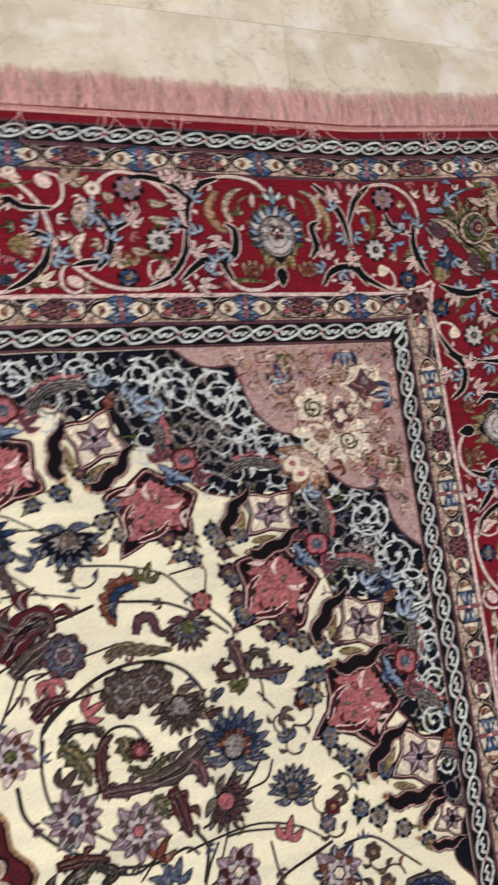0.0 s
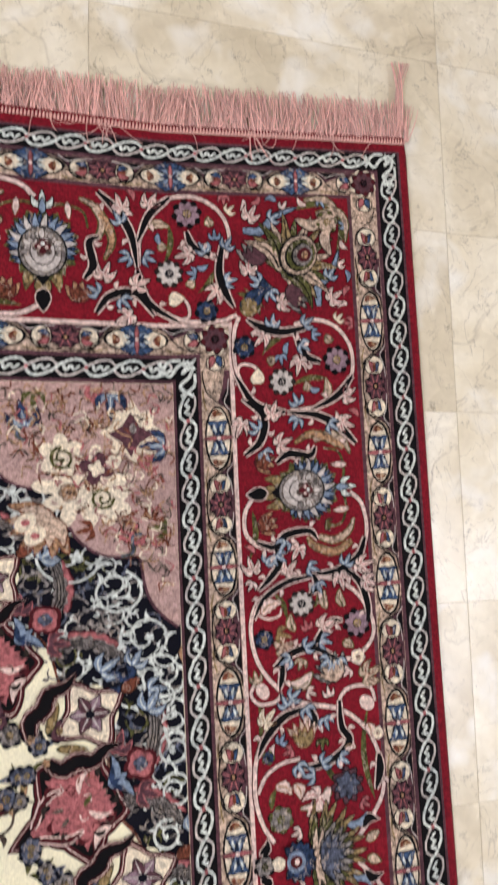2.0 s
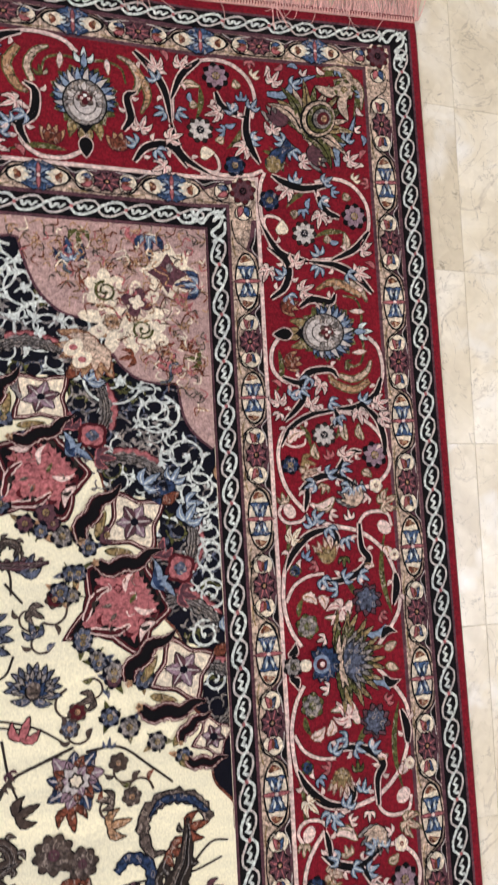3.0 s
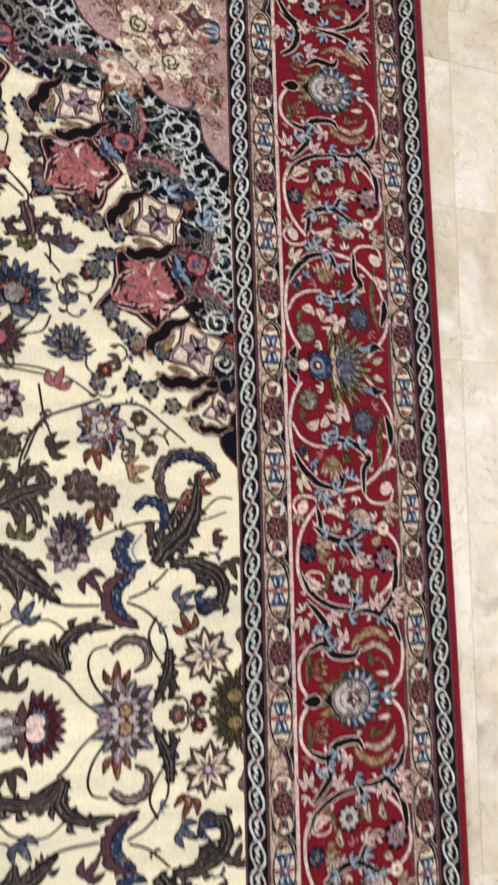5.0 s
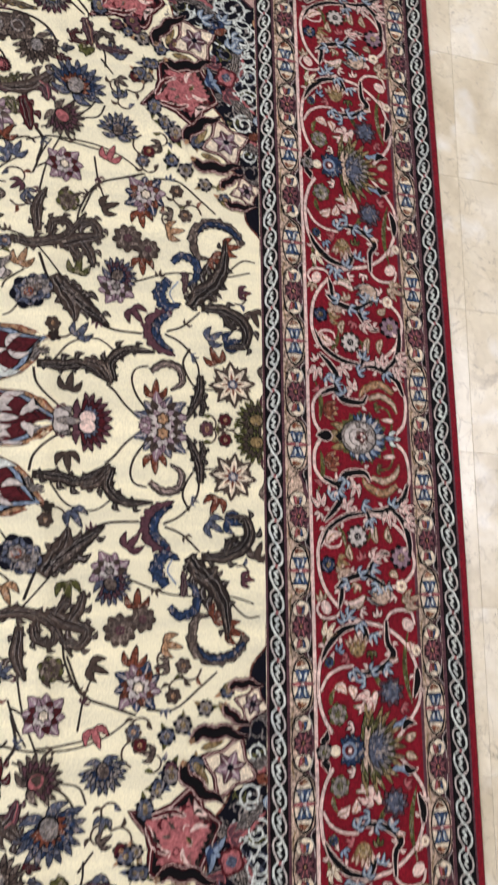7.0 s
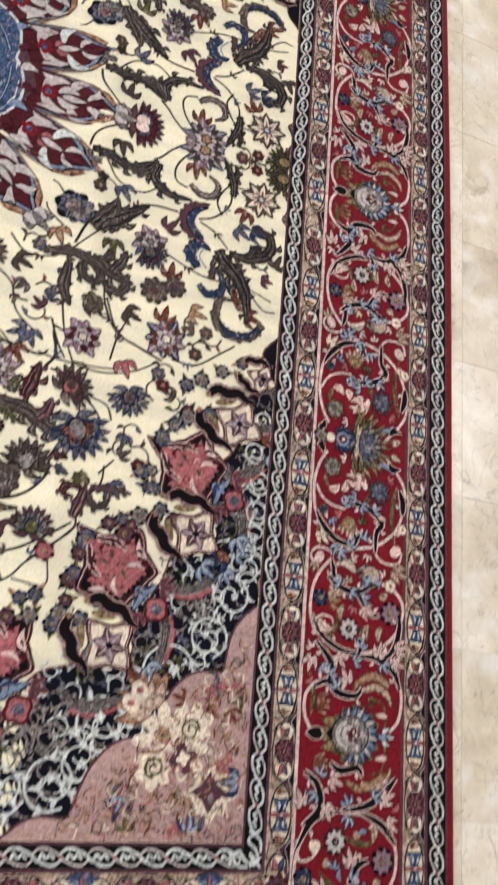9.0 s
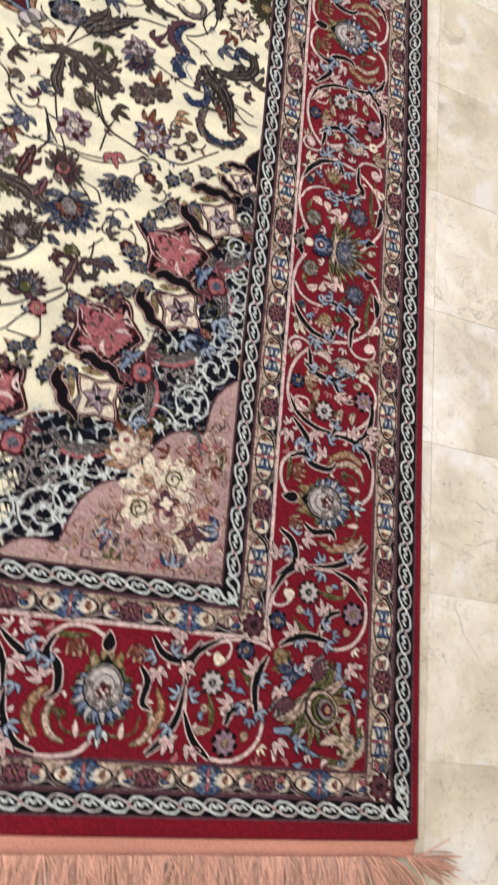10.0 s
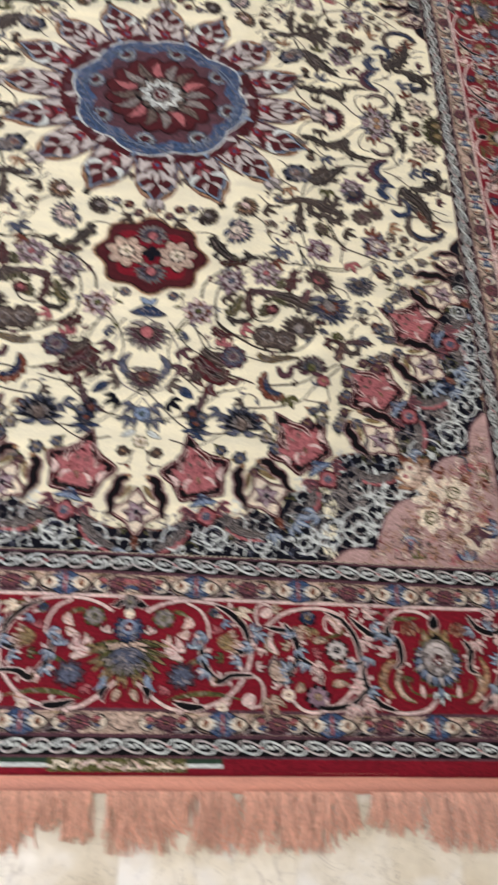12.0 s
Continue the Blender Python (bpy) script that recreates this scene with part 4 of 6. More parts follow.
    split_leaf(sh, 0.010, (0.261, -0.046), (0.281, -0.048), (0.300, -0.053), layer=3)
    for x, y, b in (0.258, -0.034, -1.2), (0.244, -0.012, 2.0), (0.234, 0.013, 1.2), (0.264, 0.025, -1.0), (0.265, 0.038, 0.3):
        tuft(sh, x, y, 0.0195, b, "sky", "navy", 6)
    tuft(sh, 0.241, -0.048, 0.026, 1.8, "beige", "rust", 4)
    tuft(sh, 0.215, 0.016, 0.024, 1.9, P, "maroon", 4)
    tuft(sh, 0.221, -0.052, 0.022, 1.3, "gold", "rust", 4)
    rosette(sh, 0.264, 0.070, 0.011, "ivory", "rust", "pink", 5, 5)
    # link of two curls
    disc(sh, 0.299, -0.078, 0.012, 0.009, "pink", 4, 0.6)
    stem(sh, P, "maroon", 0.0045, 0.0045, (0.287, -0.088), (0.302, -0.095), (0.316, -0.084), (0.315, -0.060), (0.304, -0.049))
    fan(sh, 0.293, 0.037, 0.040, -2.6, 1.9, 6, ("grey", "beige"), 4, "black", 0.15)
    leaf(sh, 0.280, -0.002, 0.291, -0.040, 0.013, P, "olive", 4, 0.2)
    tuft(sh, 0.292, 0.082, 0.028, 2.0, "beige", "olive", 4)
    stem(sh, P, "maroon", 0.0046, 0.0050, (0.329, 0.094), (0.308, 0.086), (0.306, 0.055), (0.323, 0.037), (0.359, 0.036), layer=2)
    disc(sh, 0.330, 0.080, 0.013, 0.010, "pink", 4, 0.9)
    split_leaf(sh, 0.013, (0.322, 0.037), (0.359, 0.038), (0.379, 0.049), (0.399, 0.029), (0.409, -0.008), (0.404, -0.033), layer=4)
    # second ring
    stem(sh, P, "maroon", 0.0060, 0.0056, (0.312, -0.050), (0.324, -0.008), (0.336, 0.039), (0.368, 0.078), (0.411, 0.096), (0.452, 0.098), (0.482, 0.082), (0.515, 0.052))
    split_leaf(sh, 0.013, (0.327, -0.012), (0.337, -0.049), (0.362, -0.076), (0.387, -0.090), layer=4)
    stem(sh, P, "maroon", 0.0060, 0.0056, (0.361, -0.081), (0.394, -0.093), (0.440, -0.096), (0.477, -0.087), (0.502, -0.072))
    stem(sh, P, "maroon", 0.0048, 0.0042, (0.435, -0.092), (0.412, -0.078), (0.399, -0.054), (0.396, -0.028))
    split_leaf(sh, 0.014, (0.327, -0.012), (0.346, -0.004), (0.365, -0.011), layer=4)
    split_leaf(sh, 0.015, (0.403, 0.094), (0.427, 0.094), (0.452, 0.086), layer=4)
    for x, y, b in (0.313, -0.037, 2.2), (0.323, -0.043, 3.6), (0.327, -0.016, 0.5), (0.344, 0.012, 0.3), (0.406, 0.004, 2.0), (0.401, 0.031, 1.0), (0.421, -0.008, -1.6), (0.404, -0.033, 0.6):
        tuft(sh, x, y, 0.0195, b, "sky", "navy", 6)
    for x, y, x2, y2 in (0.429, -0.066, 0.441, -0.043), (0.360, 0.078, 0.377, 0.082), (0.429, -0.038, 0.450, -0.031), (0.388, 0.040, 0.390, 0.058):
        leaf(sh, x, y, x2, y2, 0.015, "pink", "rust", 4, 0.2, 0.15, "tan")
    fan(sh, 0.381, -0.019, 0.038, 3.3, 1.5, 5, ("beige", "gold"), 4, "rust")
    fan(sh, 0.440, 0.041, 0.026, 0.5, 6.0, 9, ("plum", "steel"), 4, "black", 0.1)
    tuft(sh, 0.450, -0.002, 0.032, -0.7, P, "maroon", 4)
    acanthus(sh, 0.011, P, "olive", (0.440, 0.013), (0.462, 0.001), (0.462, -0.032), layer=4)
    rosette(sh, 0.473, -0.061, 0.017, "grey", "olive", "olive", 6)
    leaf(sh, 0.492, 0.034, 0.480, 0.070, 0.011, "sky", "navy", 4, -0.25)
    rosette(sh, 0.374, 0.094, 0.009, "ivory", "rust", "pink", 5, 5)
    tuft(sh, 0.342, -0.077, 0.024, 2.4, "ivory", "maroon", 4)
    rosette(sh, 0.389, -0.075, 0.009, "blue", "navy", "olive", 5, 4)
    # olive undergrowth
    for x, y, x2, y2 in (0.025, -0.080, 0.107, -0.090), (0.146, 0.018, 0.188, 0.005), (0.443, 0.037, 0.391, 0.005), (0.466, 0.084, 0.328, 0.084), (0.310, -0.084, 0.371, -0.090), (0.159, -0.053, 0.201, -0.036), (0.459, -0.074, 0.430, -0.064):
        leaf(sh, x, y, x2, y2, 0.009, "olive", "", 1, 0.1)


def border_corner(sh):
    """The end border's half of the corner; the other half mirrors it over the diagonal."""
    P = "pink"
    stem(sh, P, "maroon", 0.0060, 0.0056, (-0.136, 0.084), (-0.131, 0.132), (-0.099, 0.181), (-0.050, 0.189), (-0.012, 0.166), (0.001, 0.129), (-0.006, 0.097))
    stem(sh, P, "maroon", 0.0060, 0.0056, (-0.136, 0.075), (-0.119, 0.030), (-0.073, 0.004), (-0.019, 0.002), (0.008, 0.011))
    stem(sh, P, "maroon", 0.0046, 0.0040, (-0.094, 0.003), (-0.065, 0.009), (-0.068, 0.032), (-0.085, 0.040))
    split_leaf(sh, 0.014, (-0.192, 0.187), (-0.167, 0.163), (-0.146, 0.128), (-0.138, 0.079), layer=4)
    split_leaf(sh, 0.012, (-0.088, 0.188), (-0.118, 0.160), (-0.137, 0.117), layer=4)
    split_leaf(sh, 0.012, (-0.138, 0.077), (-0.124, 0.031), (-0.078, 0.001), layer=3)
    split_leaf(sh, 0.012, (-0.065, 0.137), (-0.053, 0.112), (-0.013, 0.095), layer=4)
    split_leaf(sh, 0.014, (-0.009, 0.125), (-0.017, 0.077), (-0.008, 0.044), (0.004, 0.022), layer=4)
    split_leaf(sh, 0.013, (-0.212, 0.058), (-0.200, 0.079), (-0.205, 0.111), (-0.191, 0.121), layer=4)
    split_leaf(sh, 0.013, (-0.197, 0.011), (-0.177, 0.036), (-0.142, 0.042), (-0.114, 0.010), layer=4)
    acanthus(sh, 0.010, "tan", "olive", (-0.196, 0.166), (-0.179, 0.138), (-0.173, 0.114), (-0.184, 0.088), layer=3, tooth=0.12)
    for x, y, b in (-0.159, 0.144, 2.2), (-0.148, 0.095, 3.6), (-0.128, 0.097, -0.4), (-0.036, 0.105, 2.2), (-0.007, 0.112, 1.0), (-0.008, 0.061, 0.2), (-0.193, 0.039, 2.6), (-0.162, 0.033, -0.8), (0.066, 0.157, 0.6), (0.045, 0.060, 2.6):
        tuft(sh, x, y, 0.0195, b, "sky", "navy", 6)
    for x, y, b in (-0.159, 0.165, 1.9), (-0.120, 0.173, 1.0), (-0.185, 0.064, 1.2), (-0.141, 0.054, 0.4), (-0.062, 0.103, 3.4), (-0.021, 0.048, 3.9), (-0.150, 0.009, 3.6), (0.028, 0.077, 1.5), (0.032, 0.160, 1.0):
        tuft(sh, x, y, 0.023, b, P, "black", 4)
    rosette(sh, -0.063, 0.163, 0.020, "lilac", "gold", "black", 8)
    rosette(sh, -0.092, 0.073, 0.019, "pale", "navy", "shade", 9)
    rosette(sh, -0.038, 0.017, 0.016, "blue", "gold", "navy", 6)
    leaf(sh, -0.093, 0.028, -0.070, 0.037, 0.020, "ivory", "rust", 4, 0.2)
    for x, y, x2, y2 in (-0.121, 0.141, -0.090, 0.143), (-0.055, 0.061, -0.067, 0.057), (-0.026, 0.146, -0.032, 0.159), (-0.107, 0.111, -0.095, 0.112):
        leaf(sh, x, y, x2, y2, 0.012, "beige", "olive", 4, 0.15, 0.1, "olive")
    fan(sh, 0.042, 0.086, 0.040, 1.7, 1.9, 6, ("grey", "plum"), 4, "black", 0.15)
    acanthus(sh, 0.012, "sky", "navy", (0.022, 0.139), (0.053, 0.140), (0.072, 0.161), (0.110, 0.177), layer=4, tooth=0.12)
    acanthus(sh, 0.010, "beige", "olive", (0.142, 0.167), (0.176, 0.172), (0.191, 0.154), (0.189, 0.122), layer=4, tooth=0.12)
    acanthus(sh, 0.011, "blue", "black", (0.013, 0.026), (0.039, 0.029), (0.049, 0.056), (0.080, 0.038), layer=4, tooth=0.12)
    for x, y, x2, y2 in (0.009, 0.044, 0.052, 0.020), (-0.090, 0.145, -0.100, 0.086), (0.105, 0.174, 0.172, 0.178), (-0.024, 0.078, -0.051, 0.044):
        leaf(sh, x, y, x2, y2, 0.009, "olive", "", 1, 0.1)


def corner_palmette(sh):
    """A curled cream and olive palmette that points at the carpet's corner."""
    q = 0.7071
    for k in range(17):
        b = (k - 8) / 8
        a = math.pi / 4 + 1.9 * b
        size = 0.098 - 0.038 * abs(b) + (0.010 if k % 2 else 0.0)
        fx, fy = -0.046 * q, -0.046 * q
        leaf(sh, fx, fy, fx + size * math.cos(a), fy + size * math.sin(a), 0.017, ("beige", "olive", "gold")[k % 3], "black", 5 + (k % 2) * 2, -0.22 * b, 0.12, "black" if k % 2 else "")
    for k, (r, dye) in enumerate(((0.033, "black"), (0.030, "beige"), (0.0255, "black"), (0.0235, "olive"), (0.0185, "black"), (0.0165, "grey"), (0.0115, "maroon"), (0.0055, "tan"))):
        disc(sh, -0.004 + 0.0015 * k, -0.006, r * 0.92, r * 1.08, dye, 12 + k, -0.7, 16)
    for k in (-1, 1):
        leaf(sh, 0.030 * q + 0.028 * k, 0.030 * q - 0.028 * k, 0.075 * q + 0.006 * k, 0.075 * q - 0.006 * k, 0.017, "beige", "black", 18, 0.25 * k)
    rosette(sh, 0.046, 0.046, 0.017, "beige", "gold", "olive", 6, 18)
    disc(sh, -0.085, -0.085, 0.015, 0.015, "olive", 4)
    lobed(sh, -0.085, -0.085, 0.012, 6, 0.15, "gold", 5)


def side_place(near):
    if near:
        return lambda u, v: (0.9465 + v, u * 0.55 / 0.53)
    return lambda u, v: (0.9465 + v, 1.077 - u * 0.527 / 0.53)


def end_place(u, v):
    return 0.580 - u * 0.580 / 0.53, 1.431 + v


def with_quarters(place):
    for sx, sy in QUARTERS:
        yield lambda u, v: (sx * place(u, v)[0], sy * place(u, v)[1])


def border_filler(sh, others, inside, seed):
    """Small leaves and buds in the gaps between the vines on red."""
    taken = set()
    for other in (sh, *others):
        for pts, dye, h in other.polys:
            for x, y in pts:
                taken.add((round(x / 0.009), round(y / 0.009)))
    rnd = random.Random(seed)
    kept = []
    for k in range(9000):
        u, v = rnd.uniform(-0.16, 0.53), rnd.uniform(-0.1, 0.2)
        if not inside(u, v):
            continue
        i, j = round(u / 0.009), round(v / 0.009)
        if (i, j) in taken or sum((i + p, j + q) in taken for p in (-1, 0, 1) for q in (-1, 0, 1)) > 4 or any(math.hypot(u - p, v - q) < 0.0165 for p, q in kept):
            continue
        kept.append((u, v))
        t = rnd.uniform(0, 6.3)
        dye, edge = rnd.choice((("pink", "maroon"), ("beige", "olive"), ("olive", "black"), ("sky", "navy"), ("rose", "maroon"), ("olive", "maroon"), ("ivory", "rust"), ("sky", "navy"), ("pink", "black")))
        if rnd.random() < 0.55:
            tuft(sh, u - 0.006 * math.cos(t), v - 0.006 * math.sin(t), 0.015, t, dye, edge, 3)
        else:
            leaf(sh, u - 0.009 * math.cos(t), v - 0.009 * math.sin(t), u + 0.010 * math.cos(t), v + 0.010 * math.sin(t), 0.008, dye, edge, 3, rnd.choice((0.2, -0.2)))


half = Sheet("border_vines")
border_half(half)
flower = Sheet("round_flower")
border_round_flower(flower)
palm = Sheet("palmette")
border_palmette(palm)
shifted = Sheet("palmette")
shifted.polys = [([(0.53 + x, y) for x, y in pts], dye, h) for pts, dye, h in palm.polys]
border_filler(half, (flower, shifted), lambda u, v: 0.004 < u < 0.526 and abs(v) < 0.088, 51)
for place in (side_place(True), side_place(False), end_place):
    for q in with_quarters(place):
        mirrored(half, q, rug, label="pink, black and sky-blue vines on red pile")
for sx in (1, -1):
    mirrored(flower, lambda u, v: (sx * (0.9465 + v), u), rug, label="round silver and blue woven flower")
    mirrored(palm, lambda u, v: (u, sx * (1.431 + v)), rug, label="gold-green woven palmette")
    for sy in (1, -1):
        mirrored(flower, lambda u, v: (sx * (0.9465 + v), sy * (1.077 + u)), rug, label="round silver and blue woven flower")
        mirrored(flower, lambda u, v: (sx * (0.580 + u), sy * (1.431 + v)), rug, label="round silver and blue woven flower")
        mirrored(palm, lambda u, v: (sx * (0.9465 + v), sy * (0.55 + u)), rug, label="gold-green woven palmette")
corner = Sheet("corner_vines")
border_corner(corner)
curl = Sheet("corner_palmette")
corner_palmette(curl)
over = Sheet("corner_palmette")
over.polys = [([(0.112 + x, 0.107 + y) for x, y in pts], dye, h) for pts, dye, h in curl.polys]
border_filler(corner, (over,), lambda u, v: 0.008 < v < 0.188 and -0.16 < u < min(v - 0.006, 0.188), 52)
for q in with_quarters(lambda u, v: (0.848 + u, 1.334 + v)):
    mirrored(corner, q, rug)
for q in with_quarters(lambda u, v: (0.848 + v, 1.334 + u)):
    mirrored(corner, q, rug)
for q in with_quarters(lambda u, v: (0.960 + u, 1.441 + v)):
    mirrored(curl, q, rug, label="curled cream and olive woven palmette")


# ---------------------------------------------------------------- the field: corner pieces
ELL_A, ELL_B = 0.793, 1.135


def to_edge(a):
    """Where a ray from the middle leaves the field."""
    c, s = math.cos(a), math.sin(a)
    k = min(0.757 / max(c, 1e-6), 1.247 / max(s, 1e-6))
    return k * c, k * s


def corner_ground(sh):
    """Navy ground outside the oval cream field, and the dusty pink corner beyond it."""
    n = 150
    inner, outer, mid = [], [], []
    for k in range(n + 1):
        a = math.radians(24.0 + 66.0 * k / n)
        c, s = math.cos(a), math.sin(a)
        r = 1 / math.hypot(c / ELL_A, s / ELL_B) * (1.0 + 0.045 * sstep(0.62, 0.95, a) + 0.012 * math.sin(a * 46))
        ex, ey = to_edge(a)
        r = min(r, math.hypot(ex, ey))
        inner.append((r * c, r * s))
        outer.append((ex, ey))
        # edge of the pink corner: hollow towards the corner, scalloped
        f = (k / n - 0.36) / 0.42
        q = None
        if 0 < f < 1:
            g = 1 - abs(2 * f - 1)
            far = 1.626 + 0.018 * sstep(0.0, 0.6, g) + 0.056 * (1 - abs(math.sin(2 * math.pi * g))) ** 1.2 * sstep(0.0, 0.3, g)
            rr = far / (c + s)
            if rr < math.hypot(ex, ey):
                q = (rr * c, rr * s)
        mid.append(q)
    for k in range(n):
        for i in range(4):
            f, g = i / 4, (i + 1) / 4
            quad = [tuple(np.array(inner[j]) * (1 - h) + np.array(outer[j]) * h) for j, h in ((k, f), (k, g), (k + 1, g), (k + 1, f))]
            sh.add(quad, "navy", 1)
        if mid[k] and mid[k + 1]:
            for i in range(4):
                f, g = i / 4, (i + 1) / 4
                quad = [tuple(np.array(mid[j]) * (1 - h) + np.array(outer[j]) * h) for j, h in ((k, f), (k, g), (k + 1, g), (k + 1, f))]
                sh.add(quad, "mauve", 7)
    for line in (inner,):
        ribbon(sh, [np.array(p) for p in line], 0.0035, 0.0035, "rust", 2)
    edge = [np.array(q) for q in mid if q]
    ribbon(sh, edge, 0.004, 0.004, "plum", 8)


def frame_at(x, y):
    """Outward and sideways directions of the oval at a place."""
    a = math.atan2(y / ELL_B ** 2, x / ELL_A ** 2)
    n = np.array((math.cos(a), math.sin(a)))
    return a, lambda out, side: tuple(np.array((x, y)) + out * n + side * np.array((-n[1], n[0])))


def star_shape(at, size, bulge=0.0):
    """Outline of the pink cartouche: a long point to the field, two side points and two at the back, hollow between."""
    knots = ((0, 0.096), (9, 0.074), (20, 0.056), (40, 0.052), (56, 0.060), (72, 0.074), (82, 0.066), (100, 0.050), (120, 0.053), (138, 0.062), (156, 0.050), (180, 0.046))
    pts = []
    for k in range(72):
        b = 360 * k / 72
        m = b if b <= 180 else 360 - b
        for (a0, r0), (a1, r1) in zip(knots, knots[1:]):
            if a0 <= m <= a1:
                r = r0 + (r1 - r0) * (m - a0) / (a1 - a0)
        r = r * size + bulge
        pts.append(at(-r * math.cos(math.radians(b)), r * math.sin(math.radians(b))))
    return pts


def pink_cartouche(sh, x, y, size=1.0):
    a, at = frame_at(x, y)
    for bulge, dye, layer in ((0.0056, "black", 4), (0.0040, "maroon", 5), (0.0002, "pink", 6), (-0.0014, "maroon", 7), (-0.0056, "black", 8)):
        ringed(sh, x, y, star_shape(at, size, bulge), dye, layer)
    rim = []
    for k, (px, py) in enumerate(star_shape(at, 0.74 * size, 0.0)):
        g = 1.0 + (0.09 if k % 3 == 1 else -0.06)
        rim.append((x + (px - x) * g, y + (py - y) * g))
    ringed(sh, x, y, rim, "rose", 10)
    for k in range(12):
        b = 2 * math.pi * (k + 0.5) / 12
        p, q = at(-0.047 * size * math.cos(b), 0.047 * size * math.sin(b)), at(-0.036 * size * math.cos(b + 0.35), 0.036 * size * math.sin(b + 0.35))
        leaf(sh, *p, *q, 0.0065, "maroon" if k % 2 else "shade", "", 11, 0.3)
    for s in (1, -1):
        acanthus(sh, 0.007 * size, "maroon", "pink", at(-0.062 * size, 0.008 * s), at(-0.035 * size, 0.028 * s), at(-0.012 * size, 0.030 * s), layer=11)
        leaf(sh, *at(0.02, 0.045 * s * size), *at(-0.012, 0.058 * s * size), 0.012, "pink", "maroon", 11, 0.2 * s)
        leaf(sh, *at(0.004, 0.012 * s), *at(0.03, 0.03 * s), 0.008, "pink", "", 11, 0.2 * s)
        leaf(sh, *at(-0.02, 0.006 * s), *at(-0.034, 0.012 * s), 0.006, "taupe", "", 11)
    leaf(sh, *at(0.002, -0.004), *at(0.018, 0.003), 0.006, "olive", "", 12)
    rnd = random.Random(int(1000 * x))
    for k in range(11):
        o, w, t = rnd.uniform(-0.03, 0.032), rnd.uniform(-0.036, 0.036), rnd.uniform(0, 6.3)
        p, q = at(o * size, w * size)
        stem(sh, rnd.choice(("pink", "maroon", "taupe", "rust")), "", 0.0022, 0.0012, (p, q), (p + 0.008 * math.cos(t), q + 0.008 * math.sin(t)), (p + 0.012 * math.cos(t + 0.8), q + 0.012 * math.sin(t + 0.8)), layer=11, per=2)
    # blue sprig and small square flower on its back
    for s in (-1, 0, 1):
        leaf(sh, *at(0.040, 0.0), *at(0.062 + 0.006 * (s == 0), 0.030 * s), 0.013, "sky", "navy", 12, -0.2 * s)
        leaf(sh, *at(0.044, 0.0), *at(0.058, 0.02 * s), 0.007, "blue", "", 14)
    lobed(sh, *at(0.088, 0), 0.021, 4, 0.12, "maroon", 10, a + 0.78)
    lobed(sh, *at(0.088, 0), 0.016, 4, 0.12, "rose", 11, a + 0.78)
    lobed(sh, *at(0.088, 0), 0.009, 4, 0.1, "steel", 12, a)
    for s in (1, -1):
        tuft(sh, *at(0.070, 0.030 * s), 0.026, a + 0.8 * s, "plum", "rose", 9)


def flower_cartouche(sh, x, y, size=1.0):
    """A pale star flower framed in rust, between two black wings, under feathered arcs."""
    a, at = frame_at(x, y)
    lobed(sh, *at(-0.026, 0), 0.066 * size, 9, 0.08, "cream", 5, a)
    for r, dye, layer in ((0.056, "black", 6), (0.053, "maroon", 7), (0.049, "pink", 8), (0.047, "maroon", 9), (0.043, "ivory", 10)):
        lobed(sh, *at(-0.004, 0), r * size, 4, -0.27, dye, layer, a)
    for k in range(6):
        b = a + 2 * math.pi * (k + 0.5) / 6
        fx, fy = at(-0.004, 0.0)
        leaf(sh, fx, fy, fx + 0.032 * size * math.cos(b), fy + 0.032 * size * math.sin(b), 0.019 * size, "plum" if k % 2 else "lilac", "shade", 11, 0.0, 0.15, "pale")
    disc(sh, *at(-0.004, 0), 0.006, 0.006, "navy", 16, 0, 9)
    leaf(sh, *at(0.044, 0), *at(0.074, 0), 0.016, "rust", "black", 9)
    for s in (1, -1):
        way = [at(o * size, w * s * size) for o, w in ((-0.098, 0.024), (-0.086, 0.046), (-0.060, 0.050), (-0.040, 0.064), (-0.012, 0.060), (0.014, 0.070))]
        for grow, dye, layer in ((0.0046, "maroon", 12), (0.0026, "pink", 13), (0.0012, "maroon", 14), (-0.001, "black", 15)):
            acanthus(sh, 0.022 * size + 2 * grow, dye, dye, *way, layer=layer, rim=0.0, tooth=0.10)
        lobed(sh, *at(-0.100 * size, 0.022 * s * size), 0.006 * size, 5, 0.2, "tan", 17)
        leaf(sh, *at(-0.060, 0.012 * s), *at(-0.030, 0.034 * s), 0.010, "gold", "olive", 11)
        # feathered arcs over its back
        acanthus(sh, 0.018, "grey", "black", at(-0.005, 0.098 * s), at(0.035, 0.088 * s), at(0.062, 0.055 * s), at(0.074, 0.018 * s), layer=4, rib="black")
        acanthus(sh, 0.012, "rose", "maroon", at(0.028, 0.104 * s), at(0.058, 0.080 * s), at(0.080, 0.045 * s), layer=3)
        tuft(sh, *at(0.074, 0.020 * s), 0.026, a + 0.5 * s, "sky", "navy", 6)


